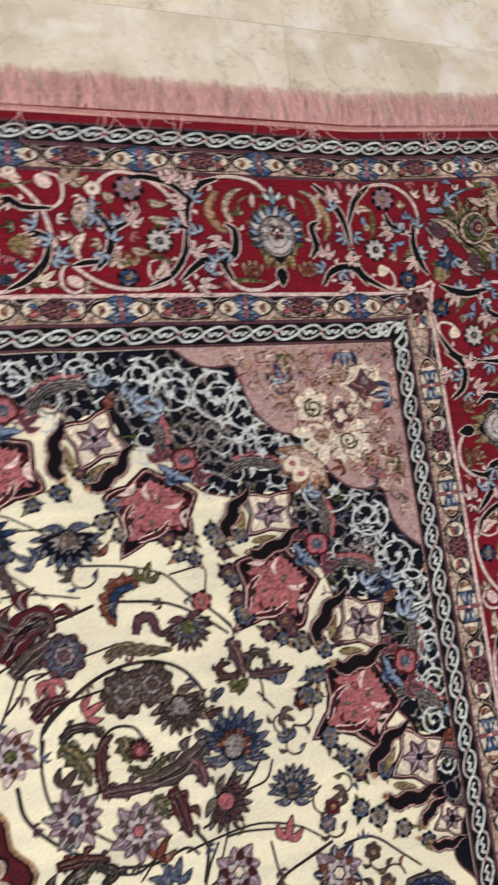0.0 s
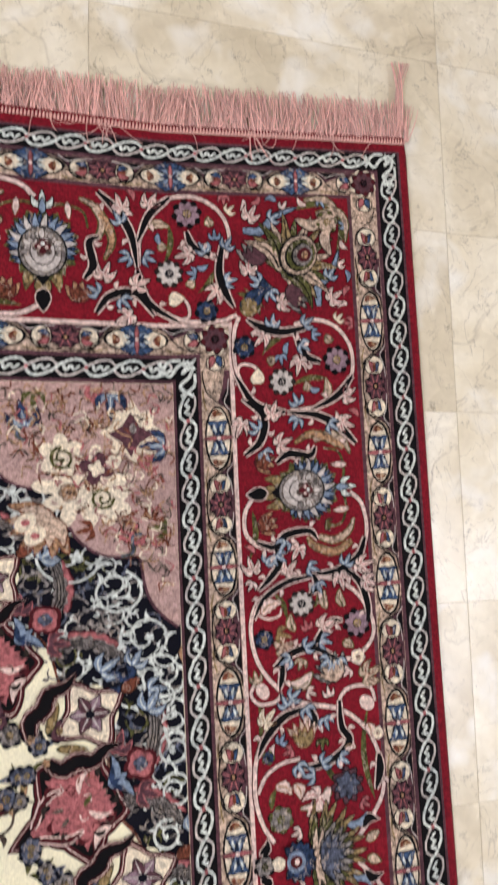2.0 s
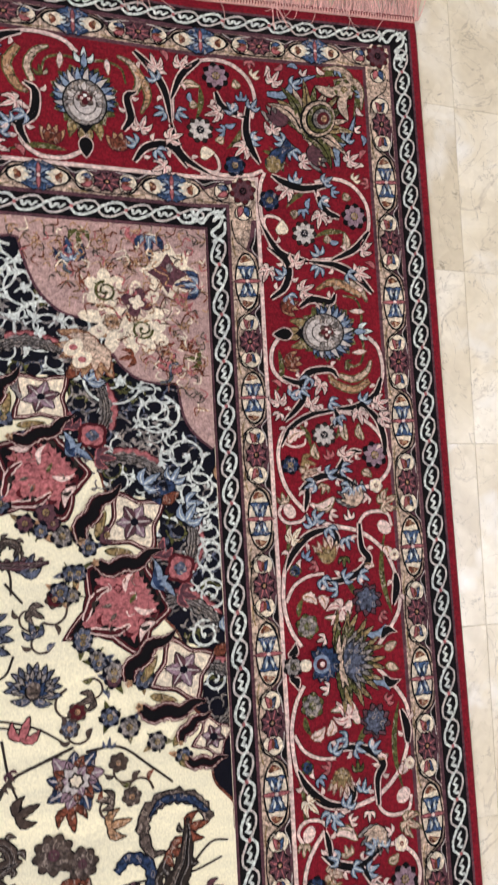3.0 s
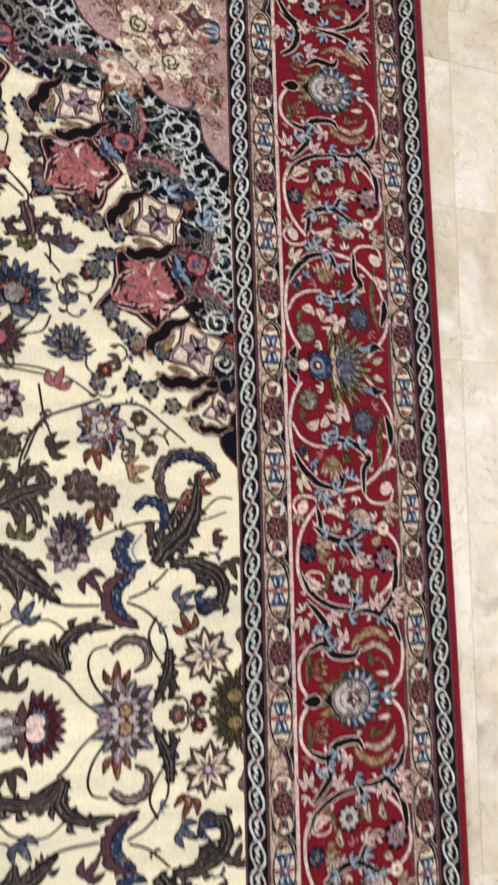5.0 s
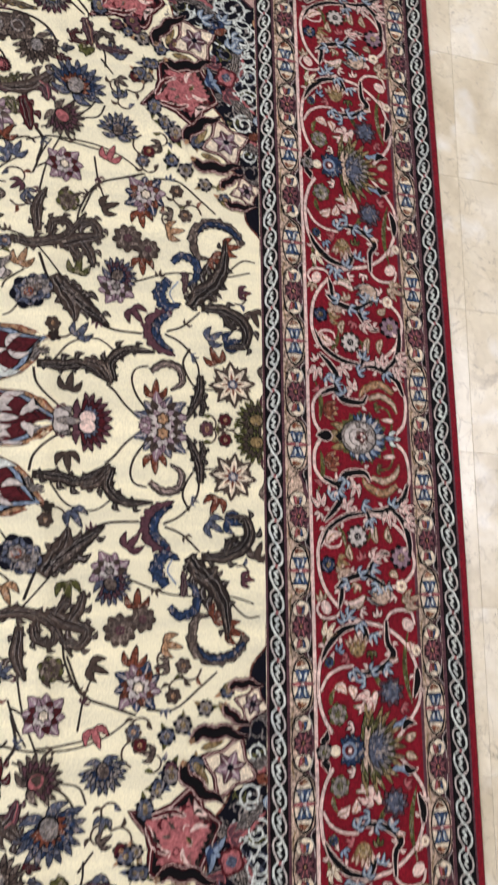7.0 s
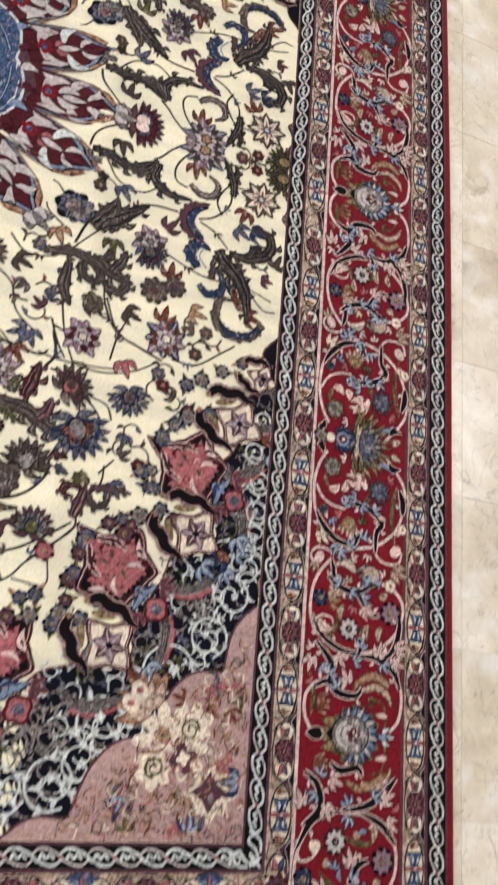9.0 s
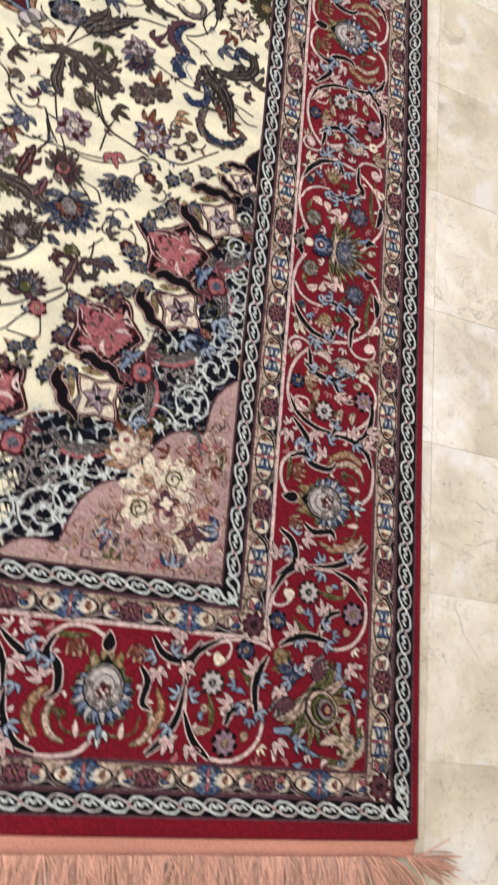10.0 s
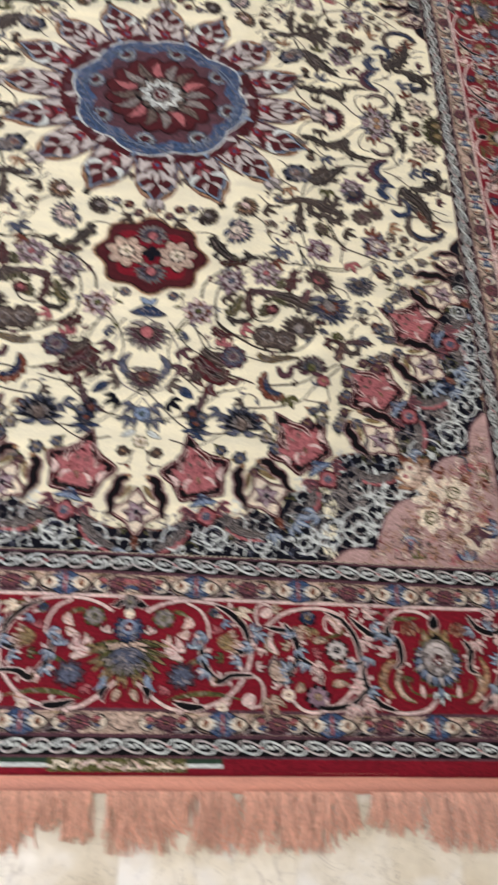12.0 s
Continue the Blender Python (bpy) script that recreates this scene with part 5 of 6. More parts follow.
def corner_scrolls(sh):
    for x, y, r, t, h in ((0.448, 1.170, 0.040, 1.0, 1), (0.486, 1.147, 0.036, 2.6, -1), (0.514, 1.081, 0.044, 0.4, 1), (0.612, 1.001, 0.046, 2.2, 1),
                          (0.562, 1.084, 0.026, 0.2, -1), (0.671, 0.941, 0.034, 1.2, -1), (0.707, 0.870, 0.034, 2.6, 1), (0.730, 0.818, 0.033, 0.5, -1), (0.740, 0.766, 0.025, 2.0, 1),
                          (0.379, 1.181, 0.036, 0.4, 1), (0.332, 1.202, 0.032, 2.0, -1), (0.741, 0.718, 0.022, 0.4, 1), (0.740, 0.665, 0.022, 2.4, -1),
                          (0.245, 1.212, 0.024, 0.6, 1), (0.150, 1.208, 0.026, 2.0, -1), (0.075, 1.214, 0.024, 0.6, 1), (0.728, 0.610, 0.020, 0.4, 1), (0.738, 0.545, 0.016, 2.4, -1)):
        ring_scroll(sh, x, y, r, t, "white", "", 3, h)
    for x, y, r, t in ((0.462, 1.078, 0.026, 1.0), (0.437, 1.109, 0.024, 2.5), (0.391, 1.115, 0.024, 0.5), (0.639, 0.899, 0.024, 1.0), (0.653, 0.874, 0.022, 2.4), (0.713, 0.728, 0.022, 2.0), (0.726, 0.639, 0.020, 0.0), (0.553, 1.047, 0.022, 1.6), (0.350, 1.161, 0.024, 1.6), (0.403, 1.083, 0.022, 0.2), (0.20, 1.175, 0.02, 1.0), (0.31, 1.165, 0.022, 2.0)):
        ring_scroll(sh, x, y, r, t, "grey", "", 2, -1)
    for x, y, t, d in ((0.317, 1.165, 0.4, "sky"), (0.356, 1.148, 2.6, "sky"), (0.572, 0.997, 0.7, "sky"), (0.646, 0.826, 0.6, "sky"), (0.706, 0.771, 1.0, "sky"), (0.685, 0.810, 2.6, "blue"), (0.690, 1.016, 1.2, "rose"), (0.757, 0.831, 0.4, "tan"), (0.474, 0.977, 0.5, "grey")):
        tuft(sh, x, y, 0.032, t, d, "navy", 8)


def fine_tendrils(sh):
    """Thin white and grey curls that fill the navy ground between the large ones."""
    rnd = random.Random(17)
    kept = []
    tries = 0
    while len(kept) < 190 and tries < 9000:
        tries += 1
        x, y = rnd.uniform(0.0, 0.748), rnd.uniform(0.42, 1.238)
        oval = math.hypot(x / ELL_A, y / ELL_B)
        a = math.atan2(y, x)
        if oval < 1.035 or (x + y > 1.60 + 0.07 * sstep(0.36, 0.5, x) * sstep(0.84, 1.0, y)) and 0.40 < x and y > 0.83:
            continue
        if any(math.hypot(x - p, y - q) < 0.021 for p, q in kept):
            continue
        kept.append((x, y))
        t, r, h = rnd.uniform(0, 6.3), rnd.uniform(0.013, 0.020), rnd.choice((1, -1))
        dye = rnd.choice(("white", "white", "grey", "grey", "steel", "olive"))
        pts = [(x + r * (1 - 0.09 * k) * math.cos(t + h * 0.8 * k), y + r * (1 - 0.09 * k) * math.sin(t + h * 0.8 * k)) for k in range(8)]
        stem(sh, dye, "", 0.0030, 0.0018, *pts, layer=2, per=3)
        for k in (1, 3, 5):
            u, v = pts[k]
            leaf(sh, u, v, u + 0.6 * r * math.cos(t + h * (0.8 * k + 0.9)), v + 0.6 * r * math.sin(t + h * (0.8 * k + 0.9)), 0.005, dye, "", 2, 0.2)


def pink_corner(sh):
    """Motifs on the dusty pink corner: an ivory arabesque, a star flower, sprigs and many small squiggles."""
    rnd = random.Random(21)
    for k in range(1100):
        x, y = rnd.uniform(0.42, 0.75), rnd.uniform(0.88, 1.24)
        if x + y < 1.69:
            continue
        a, r = rnd.uniform(0, 6.3), rnd.uniform(0.006, 0.014)
        stem(sh, rnd.choice(("rust", "taupe", "rose", "tan", "tan", "ivory")), "", 0.0028, 0.0016, (x, y), (x + r * math.cos(a), y + r * math.sin(a)), (x + 1.6 * r * math.cos(a + 0.9), y + 1.6 * r * math.sin(a + 0.9)), layer=13 if k % 3 == 0 else 8, per=3)
    lobed(sh, 0.620, 1.100, 0.044, 9, 0.34, "ivory", 9, 0.6)
    lobed(sh, 0.646, 1.119, 0.032, 7, 0.36, "ivory", 10, 0.2)
    lobed(sh, 0.602, 1.145, 0.026, 6, 0.24, "ivory", 11, 0.1)
    lobed(sh, 0.661, 1.078, 0.028, 6, 0.24, "ivory", 12, 0.1)
    lobed(sh, 0.698, 1.178, 0.038, 8, 0.22, "ivory", 9, 0.4, 1.0, True)
    lobed(sh, 0.695, 1.175, 0.024, 4, 0.30, "plum", 13, 0.78, 1.0, True)
    disc(sh, 0.698, 1.183, 0.005, 0.007, "grey", 14)
    for x, y, t, h in ((0.602, 1.143, 1.6, 1), (0.655, 1.085, 0.0, -1)):
        ring_scroll(sh, x, y, 0.015, t, "olive", "", 14, h)
    fleck = random.Random(63)
    for k in range(46):
        a, r, t = fleck.uniform(0, 6.3), 0.046 * fleck.random() ** 0.5, fleck.uniform(0, 6.3)
        x, y = 0.630 + r * math.cos(a), 1.108 + r * math.sin(a)
        leaf(sh, x, y, x + 0.011 * math.cos(t), y + 0.011 * math.sin(t), 0.0040, ("rust", "rose", "mauve", "tan", "mauve")[k % 5], "", 14, 0.3)
    rosette(sh, 0.610, 1.095, 0.012, "tan", "brown", "beige", 6, 14)
    lobed(sh, 0.647, 1.128, 0.018, 4, 0.35, "plum", 14, 0.5)
    lobed(sh, 0.647, 1.128, 0.009, 4, 0.3, "ivory", 15, 0.5)
    for x, y, t in ((0.668, 1.230, -1.57), (0.741, 1.159, 3.14), (0.555, 1.186, 1.8)):
        tuft(sh, x, y, 0.036, t, "blue", "plum", 9)
        tuft(sh, x, y, 0.022, t, "sky", "", 11)
    for x, y, t, d in ((0.679, 1.056, 0.3, "rust"), (0.722, 1.050, 1.2, "rust"), (0.641, 1.040, 3.4, "rust"), (0.741, 1.037, 3.1, "olive"), (0.566, 1.232, -1.6, "olive"), (0.712, 1.127, 1.0, "rose"), (0.641, 1.222, 0.8, "rose")):
        tuft(sh, x, y, 0.026, t, d, "", 9)
    stem(sh, "steel", "olive", 0.005, 0.003, (0.707, 1.029), (0.694, 1.025), (0.694, 1.001), (0.678, 0.995), layer=9)
    stem(sh, "steel", "olive", 0.005, 0.003, (0.537, 1.197), (0.551, 1.192), (0.544, 1.175), (0.555, 1.167), layer=9)
    # cream and gold palmette between the pink corner and the navy
    fan(sh, 0.590, 1.059, 0.060, math.radians(225), 2.6, 7, ("tan", "beige"), 10, "rust", 0.1)
    for q in ((0.554, 1.052), (0.566, 1.032)):
        disc(sh, *q, 0.016, 0.012, "ivory", 16, 0.78)
        disc(sh, *q, 0.006, 0.005, "rose", 17)


# ---------------------------------------------------------------- the field: middle medallion and pendants
def medallion(sh):
    """A star of sixteen points round a blue rose of eight lobes."""
    def star(r0, r1, dye, layer, n=16):
        pts = []
        for k in range(n * 8):
            a = 2 * math.pi * k / (n * 8)
            f = abs(((k / 8) % 1) - 0.5) * 2
            r = r0 + (r1 - r0) * (f ** 1.25 if n == 8 else 0.66 * min(1.0, f / 0.42) ** 0.7 + 0.34 * max(0.0, (f - 0.55) / 0.45) ** 1.5)
            pts.append((r * math.cos(a) * 1.03, r * math.sin(a) * 0.93))
        ringed(sh, 0, 0, pts, dye, layer)

    for r0, r1, dye, layer in ((0.276, 0.417, "rust", 4), (0.271, 0.412, "tan", 5), (0.262, 0.402, "black", 6), (0.257, 0.397, "sky", 7), (0.248, 0.387, "black", 8), (0.245, 0.383, "maroon", 9)):
        star(r0, r1, dye, layer)
    for k in range(16):
        a = 2 * math.pi * k / 16
        c, s = math.cos(a), math.sin(a)

        def at(r, t):
            return 1.03 * (r * c - t * s), 0.93 * (r * s + t * c)

        petal = "pale"
        for q in (1, -1):
            # pale leaves in pairs up the point: broad and crowded on every other point
            leaf(sh, *at(0.250, 0.006 * q), *at(0.300, 0.036 * q), 0.020, petal, "black", 10, 0.2 * q)
            leaf(sh, *at(0.300, 0.010 * q), *at(0.338, 0.046 * q), 0.017, "white" if k % 2 else petal, "black", 10, 0.25 * q)
            leaf(sh, *at(0.330, 0.004 * q), *at(0.362, 0.018 * q), 0.011, petal, "black", 11, 0.2 * q)
            leaf(sh, *at(0.245, 0.040 * q), *at(0.285, 0.047 * q), 0.014, petal, "black", 10, -0.2 * q)
            if k % 2 == 0:
                leaf(sh, *at(0.278, 0.006 * q), *at(0.318, 0.014 * q), 0.015, petal, "shade", 11, 0.2 * q)
                leaf(sh, *at(0.345, 0.010 * q), *at(0.350, 0.036 * q), 0.012, petal, "black", 10)
            else:
                leaf(sh, *at(0.282, 0.004 * q), *at(0.305, 0.012 * q), 0.009, "rose", "maroon", 11, 0.2 * q)
        leaf(sh, *at(0.286, 0), *at(0.330, 0), 0.013, petal, "black", 13)
        lobed(sh, *at(0.262, 0), 0.014, 5, 0.15, "red", 13, a)
        disc(sh, *at(0.262, 0), 0.006, 0.006, "azure", 14)
        if k % 2 == 0:
            fan(sh, *at(0.384, 0), 0.036, a, 2.2, 3, ("grey", "pale"), 6, "shade", 0.1)
            leaf(sh, *at(0.386, 0), *at(0.432, 0), 0.012, "grey", "shade", 10)
        else:
            lobed(sh, *at(0.410, 0), 0.009, 4, 0.3, "shade", 6, a)
    star(0.222, 0.240, "plum", 15, 8)
    for k in range(32):
        a = 2 * math.pi * (k + 0.5) / 32
        c, s = math.cos(a), math.sin(a)
        leaf(sh, 0.215 * c, 0.205 * s, 0.250 * math.cos(a + 0.03), 0.236 * math.sin(a + 0.03), 0.016, ("pale", "maroon", "sky", "maroon")[k % 4], "black", 16, 0.2)
    lobed(sh, 0, 0, 0.222, 8, 0.05, "white", 17, 0.2, 0.95)
    lobed(sh, 0, 0, 0.217, 8, 0.05, "azure", 18, 0.2, 0.95)
    lobed(sh, 0, 0, 0.178, 8, 0.07, "plum", 19, 0.2, 0.95)
    for k in range(8):
        a = 2 * math.pi * (k + 0.5) / 8 + 0.2
        palmette(sh, 0.168 * math.cos(a), 0.160 * math.sin(a), 0.026, a + math.pi, ("sky", "white", "plum"), "maroon", 20)
        stem(sh, "sky", "navy", 0.003, 0.003, *((0.20 * math.cos(a + d), 0.19 * math.sin(a + d)) for d in (-0.3, -0.1, 0.1, 0.3)), layer=20)
    lobed(sh, 0, 0, 0.140, 16, 0.06, "black", 26, 0, 0.95)
    lobed(sh, 0, 0, 0.135, 16, 0.06, "maroon", 27, 0, 0.95)
    for k in range(16):
        a = 2 * math.pi * k / 16
        leaf(sh, 0.06 * math.cos(a), 0.057 * math.sin(a), 0.128 * math.cos(a + 0.1), 0.122 * math.sin(a + 0.1), 0.024, ("grey", "rose", "taupe")[k % 3], "black", 28 + k % 2, 0.15, 0.15)
    lobed(sh, 0, 0, 0.062, 10, 0.1, "black", 31)
    rosette(sh, 0, 0, 0.058, "white", "maroon", "taupe", 10, 32)


def pendant(sh):
    """A red cartouche with two pale star flowers, below the medallion, and the blue knot and palmette under it."""
    for r, dye, layer in ((0.126, "tan", 4), (0.120, "black", 5), (0.116, "maroon", 6), (0.092, "red", 7)):
        pts = []
        for k in range(48):
            a = 2 * math.pi * k / 48
            q = r * (1 + 0.08 * math.cos(8 * a))
            pts.append((q * math.cos(a), 0.525 + 0.86 * q * math.sin(a)))
        ringed(sh, 0, 0.525, pts, dye, layer)
    for s in (1, -1):
        lobed(sh, 0.058 * s, 0.522, 0.042, 7, 0.2, "black", 9, 0.2)
        lobed(sh, 0.058 * s, 0.522, 0.038, 7, 0.2, "beige", 10, 0.2)
        rosette(sh, 0.058 * s, 0.522, 0.018, "ivory", "olive", "brown", 6, 11)
        palmette(sh, 0, 0.522 + 0.062 * s, 0.034, s * math.pi / 2, ("grey", "steel", "plum"), "rose", 9)
    lobed(sh, 0, 0.522, 0.018, 4, 0.3, "navy", 12, 0.78)
    # blue knot, grey-plum palmette and small white sprays towards the end
    for s in (1, -1):
        leaf(sh, 0, 0.672, 0.040 * s, 0.690, 0.022, "blue", "navy", 6, 0.15 * s)
        leaf(sh, 0, 0.665, 0.018 * s, 0.648, 0.014, "sky", "navy", 6)
        acanthus(sh, 0.016, "steel", "brown", (0.030 * s, 0.860), (0.048 * s, 0.825), (0.030 * s, 0.795), layer=5)
        stem(sh, "grey", "", 0.0034, 0.003, (0.0, 0.700), (0.05 * s, 0.74), (0.075 * s, 0.80), (0.05 * s, 0.87), (0.0, 0.90))
        leaf(sh, 0.075 * s, 0.875, 0.105 * s, 0.900, 0.02, "blue", "navy", 4)
        tuft(sh, 0.020 * s, 0.925, 0.03, 1.57 - 0.7 * s, "steel", "brown", 4)
        stem(sh, "grey", "", 0.003, 0.0025, (0.0, 0.905), (0.03 * s, 0.955), (0.01 * s, 0.985))
        leaf(sh, 0.012 * s, 0.985, 0.040 * s, 1.000, 0.013, "white", "olive", 4)
    lobed(sh, 0, 0.684, 0.016, 4, 0.2, "blue", 8, 0.0)
    palmette(sh, 0, 0.755, 0.046, math.pi / 2, ("grey", "plum", "taupe"), "rose", 6)
    palmette(sh, 0, 0.865, 0.036, math.pi / 2, ("grey", "plum", "taupe"), "rust", 6)
    rosette(sh, 0, 0.945, 0.018, "sky", "leaf", "steel", 6, 5)
    rosette(sh, 0, 1.010, 0.014, "ivory", "gold", "olive", 6, 5)


# ---------------------------------------------------------------- the field: vines, leaves and flowers
def field_vines(sh):
    def v(w, *pts):
        stem(sh, "shade", "", 1.05 * w, 0.85 * w, *pts, layer=1)

    v(0.0048, (0.359, 0.294), (0.381, 0.241), (0.433, 0.201), (0.480, 0.171), (0.538, 0.166))
    v(0.0040, (0.581, 0.174), (0.611, 0.187), (0.641, 0.216))
    v(0.0040, (0.578, 0.169), (0.608, 0.154), (0.636, 0.119), (0.640, 0.077))
    v(0.0040, (0.623, 0.146), (0.611, 0.117), (0.626, 0.082), (0.641, 0.072))
    v(0.0042, (0.539, 0.476), (0.498, 0.461), (0.452, 0.440), (0.426, 0.391), (0.421, 0.356))
    v(0.0038, (0.555, 0.468), (0.600, 0.469), (0.642, 0.437), (0.671, 0.413))
    v(0.0034, (0.328, 0.508), (0.372, 0.519), (0.436, 0.522), (0.490, 0.507), (0.530, 0.481))
    v(0.0034, (0.448, 0.496), (0.457, 0.445), (0.475, 0.399))
    v(0.0034, (0.516, 0.259), (0.595, 0.287), (0.685, 0.289), (0.736, 0.303))
    v(0.0034, (0.685, 0.291), (0.720, 0.324), (0.746, 0.324))
    v(0.0042, (0.479, 0.070), (0.494, 0.057), (0.512, 0.034), (0.536, 0.012))
    v(0.0040, (0.548, 0.028), (0.529, 0.056), (0.522, 0.082), (0.529, 0.101), (0.550, 0.108))
    v(0.0034, (0.392, 0.106), (0.420, 0.140), (0.464, 0.149), (0.497, 0.125))
    v(0.0042, (0.358, 0.088), (0.364, 0.062), (0.385, 0.038), (0.428, 0.006))
    v(0.0034, (0.641, 0.072), (0.676, 0.073), (0.700, 0.086))
    v(0.0034, (0.351, 0.237), (0.321, 0.188), (0.305, 0.177))
    v(0.0034, (0.336, 0.263), (0.308, 0.241), (0.301, 0.226))
    v(0.0038, (0.364, 0.854), (0.405, 0.819), (0.437, 0.783))
    v(0.0036, (0.440, 0.741), (0.461, 0.714), (0.463, 0.683))
    v(0.0036, (0.453, 0.618), (0.432, 0.587), (0.396, 0.564))
    v(0.0036, (0.353, 0.535), (0.388, 0.547))
    v(0.0036, (0.342, 0.444), (0.357, 0.486), (0.372, 0.514))
    v(0.0036, (0.346, 0.455), (0.376, 0.470), (0.403, 0.470))
    v(0.0036, (0.153, 0.448), (0.123, 0.440), (0.090, 0.447))
    v(0.0036, (0.213, 0.512), (0.259, 0.497), (0.296, 0.516))
    v(0.0036, (0.227, 0.369), (0.267, 0.395), (0.283, 0.444), (0.330, 0.483))
    v(0.0036, (0.252, 0.305), (0.285, 0.333), (0.341, 0.319), (0.400, 0.255))
    v(0.0036, (0.353, 0.310), (0.353, 0.390), (0.365, 0.464), (0.388, 0.525))
    v(0.0036, (0.428, 0.381), (0.458, 0.443), (0.524, 0.469))
    # the great spiral towards the end of the field
    v(0.0052, (0.154, 0.695), (0.170, 0.713), (0.214, 0.746), (0.261, 0.763), (0.309, 0.764), (0.347, 0.748), (0.372, 0.716), (0.373, 0.687), (0.383, 0.668))
    v(0.0040, (0.150, 0.670), (0.155, 0.701), (0.182, 0.726), (0.228, 0.736), (0.263, 0.738))
    v(0.0044, (0.154, 0.687), (0.149, 0.646), (0.157, 0.602), (0.176, 0.573))
    v(0.0054, (0.117, 0.634), (0.124, 0.595), (0.153, 0.561), (0.187, 0.538), (0.220, 0.531))
    v(0.0044, (0.217, 0.621), (0.222, 0.660), (0.242, 0.684), (0.272, 0.682), (0.288, 0.661))
    v(0.0054, (0.110, 0.820), (0.176, 0.835), (0.235, 0.853))
    v(0.0044, (0.266, 0.854), (0.333, 0.843), (0.380, 0.818), (0.423, 0.786))
    v(0.0034, (0.114, 0.881), (0.157, 0.880), (0.217, 0.866))
    v(0.0036, (0.213, 0.916), (0.283, 0.906), (0.337, 0.886), (0.360, 0.860), (0.384, 0.839))
    v(0.0030, (0.345, 0.885), (0.395, 0.890), (0.394, 0.851))
    v(0.0036, (0.396, 0.827), (0.427, 0.796), (0.429, 0.771))
    v(0.0034, (0.110, 0.725), (0.130, 0.746), (0.142, 0.768), (0.175, 0.771))
    v(0.0032, (0.149, 0.764), (0.194, 0.781), (0.225, 0.787), (0.260, 0.794))
    v(0.0036, (0.455, 0.699), (0.478, 0.671))
    v(0.0034, (0.465, 0.603), (0.453, 0.578), (0.425, 0.570))
    v(0.0052, (0.343, 0.534), (0.357, 0.509), (0.348, 0.466))
    v(0.0044, (0.214, 0.514), (0.281, 0.503), (0.329, 0.514), (0.345, 0.503))
    v(0.0034, (0.311, 0.535), (0.264, 0.485))
    v(0.0034, (0.204, 0.564), (0.239, 0.540), (0.279, 0.540))
    v(0.0034, (0.385, 0.517), (0.418, 0.516), (0.485, 0.506))
    v(0.0036, (0.122, 0.648), (0.061, 0.733), (0.052, 0.810), (0.114, 0.876))
    v(0.0034, (0.048, 0.707), (0.100, 0.777), (0.199, 0.811))
    v(0.0034, (0.058, 0.958), (0.011, 0.959), (0.092, 0.939), (0.174, 0.871))
    v(0.0034, (0.100, 0.707), (0.161, 0.830), (0.228, 0.850))
    v(0.0034, (0.004, 0.886), (0.093, 0.973), (0.175, 0.980))
    v(0.0034, (0.059, 1.001), (0.117, 1.010), (0.187, 0.965))
    # small curls and leaf pairs along the vines
    rnd = random.Random(4)
    for x, y in ((0.400, 0.225), (0.461, 0.181), (0.616, 0.189), (0.626, 0.128), (0.452, 0.440), (0.585, 0.469), (0.409, 0.518), (0.456, 0.455), (0.567, 0.277), (0.403, 0.027), (0.214, 0.746), (0.277, 0.766), (0.362, 0.730), (0.133, 0.579), (0.173, 0.546), (0.207, 0.844), (0.329, 0.843), (0.160, 0.729), (0.151, 0.663), (0.258, 0.506), (0.356, 0.509), (0.133, 0.745), (0.366, 0.846), (0.275, 0.416), (0.355, 0.413), (0.437, 0.418), (0.304, 0.331), (0.375, 0.827)):
        a = rnd.uniform(0, 6.3)
        tuft(sh, x, y, 0.015, a, rnd.choice(("brown", "plum", "steel")), "", 2)


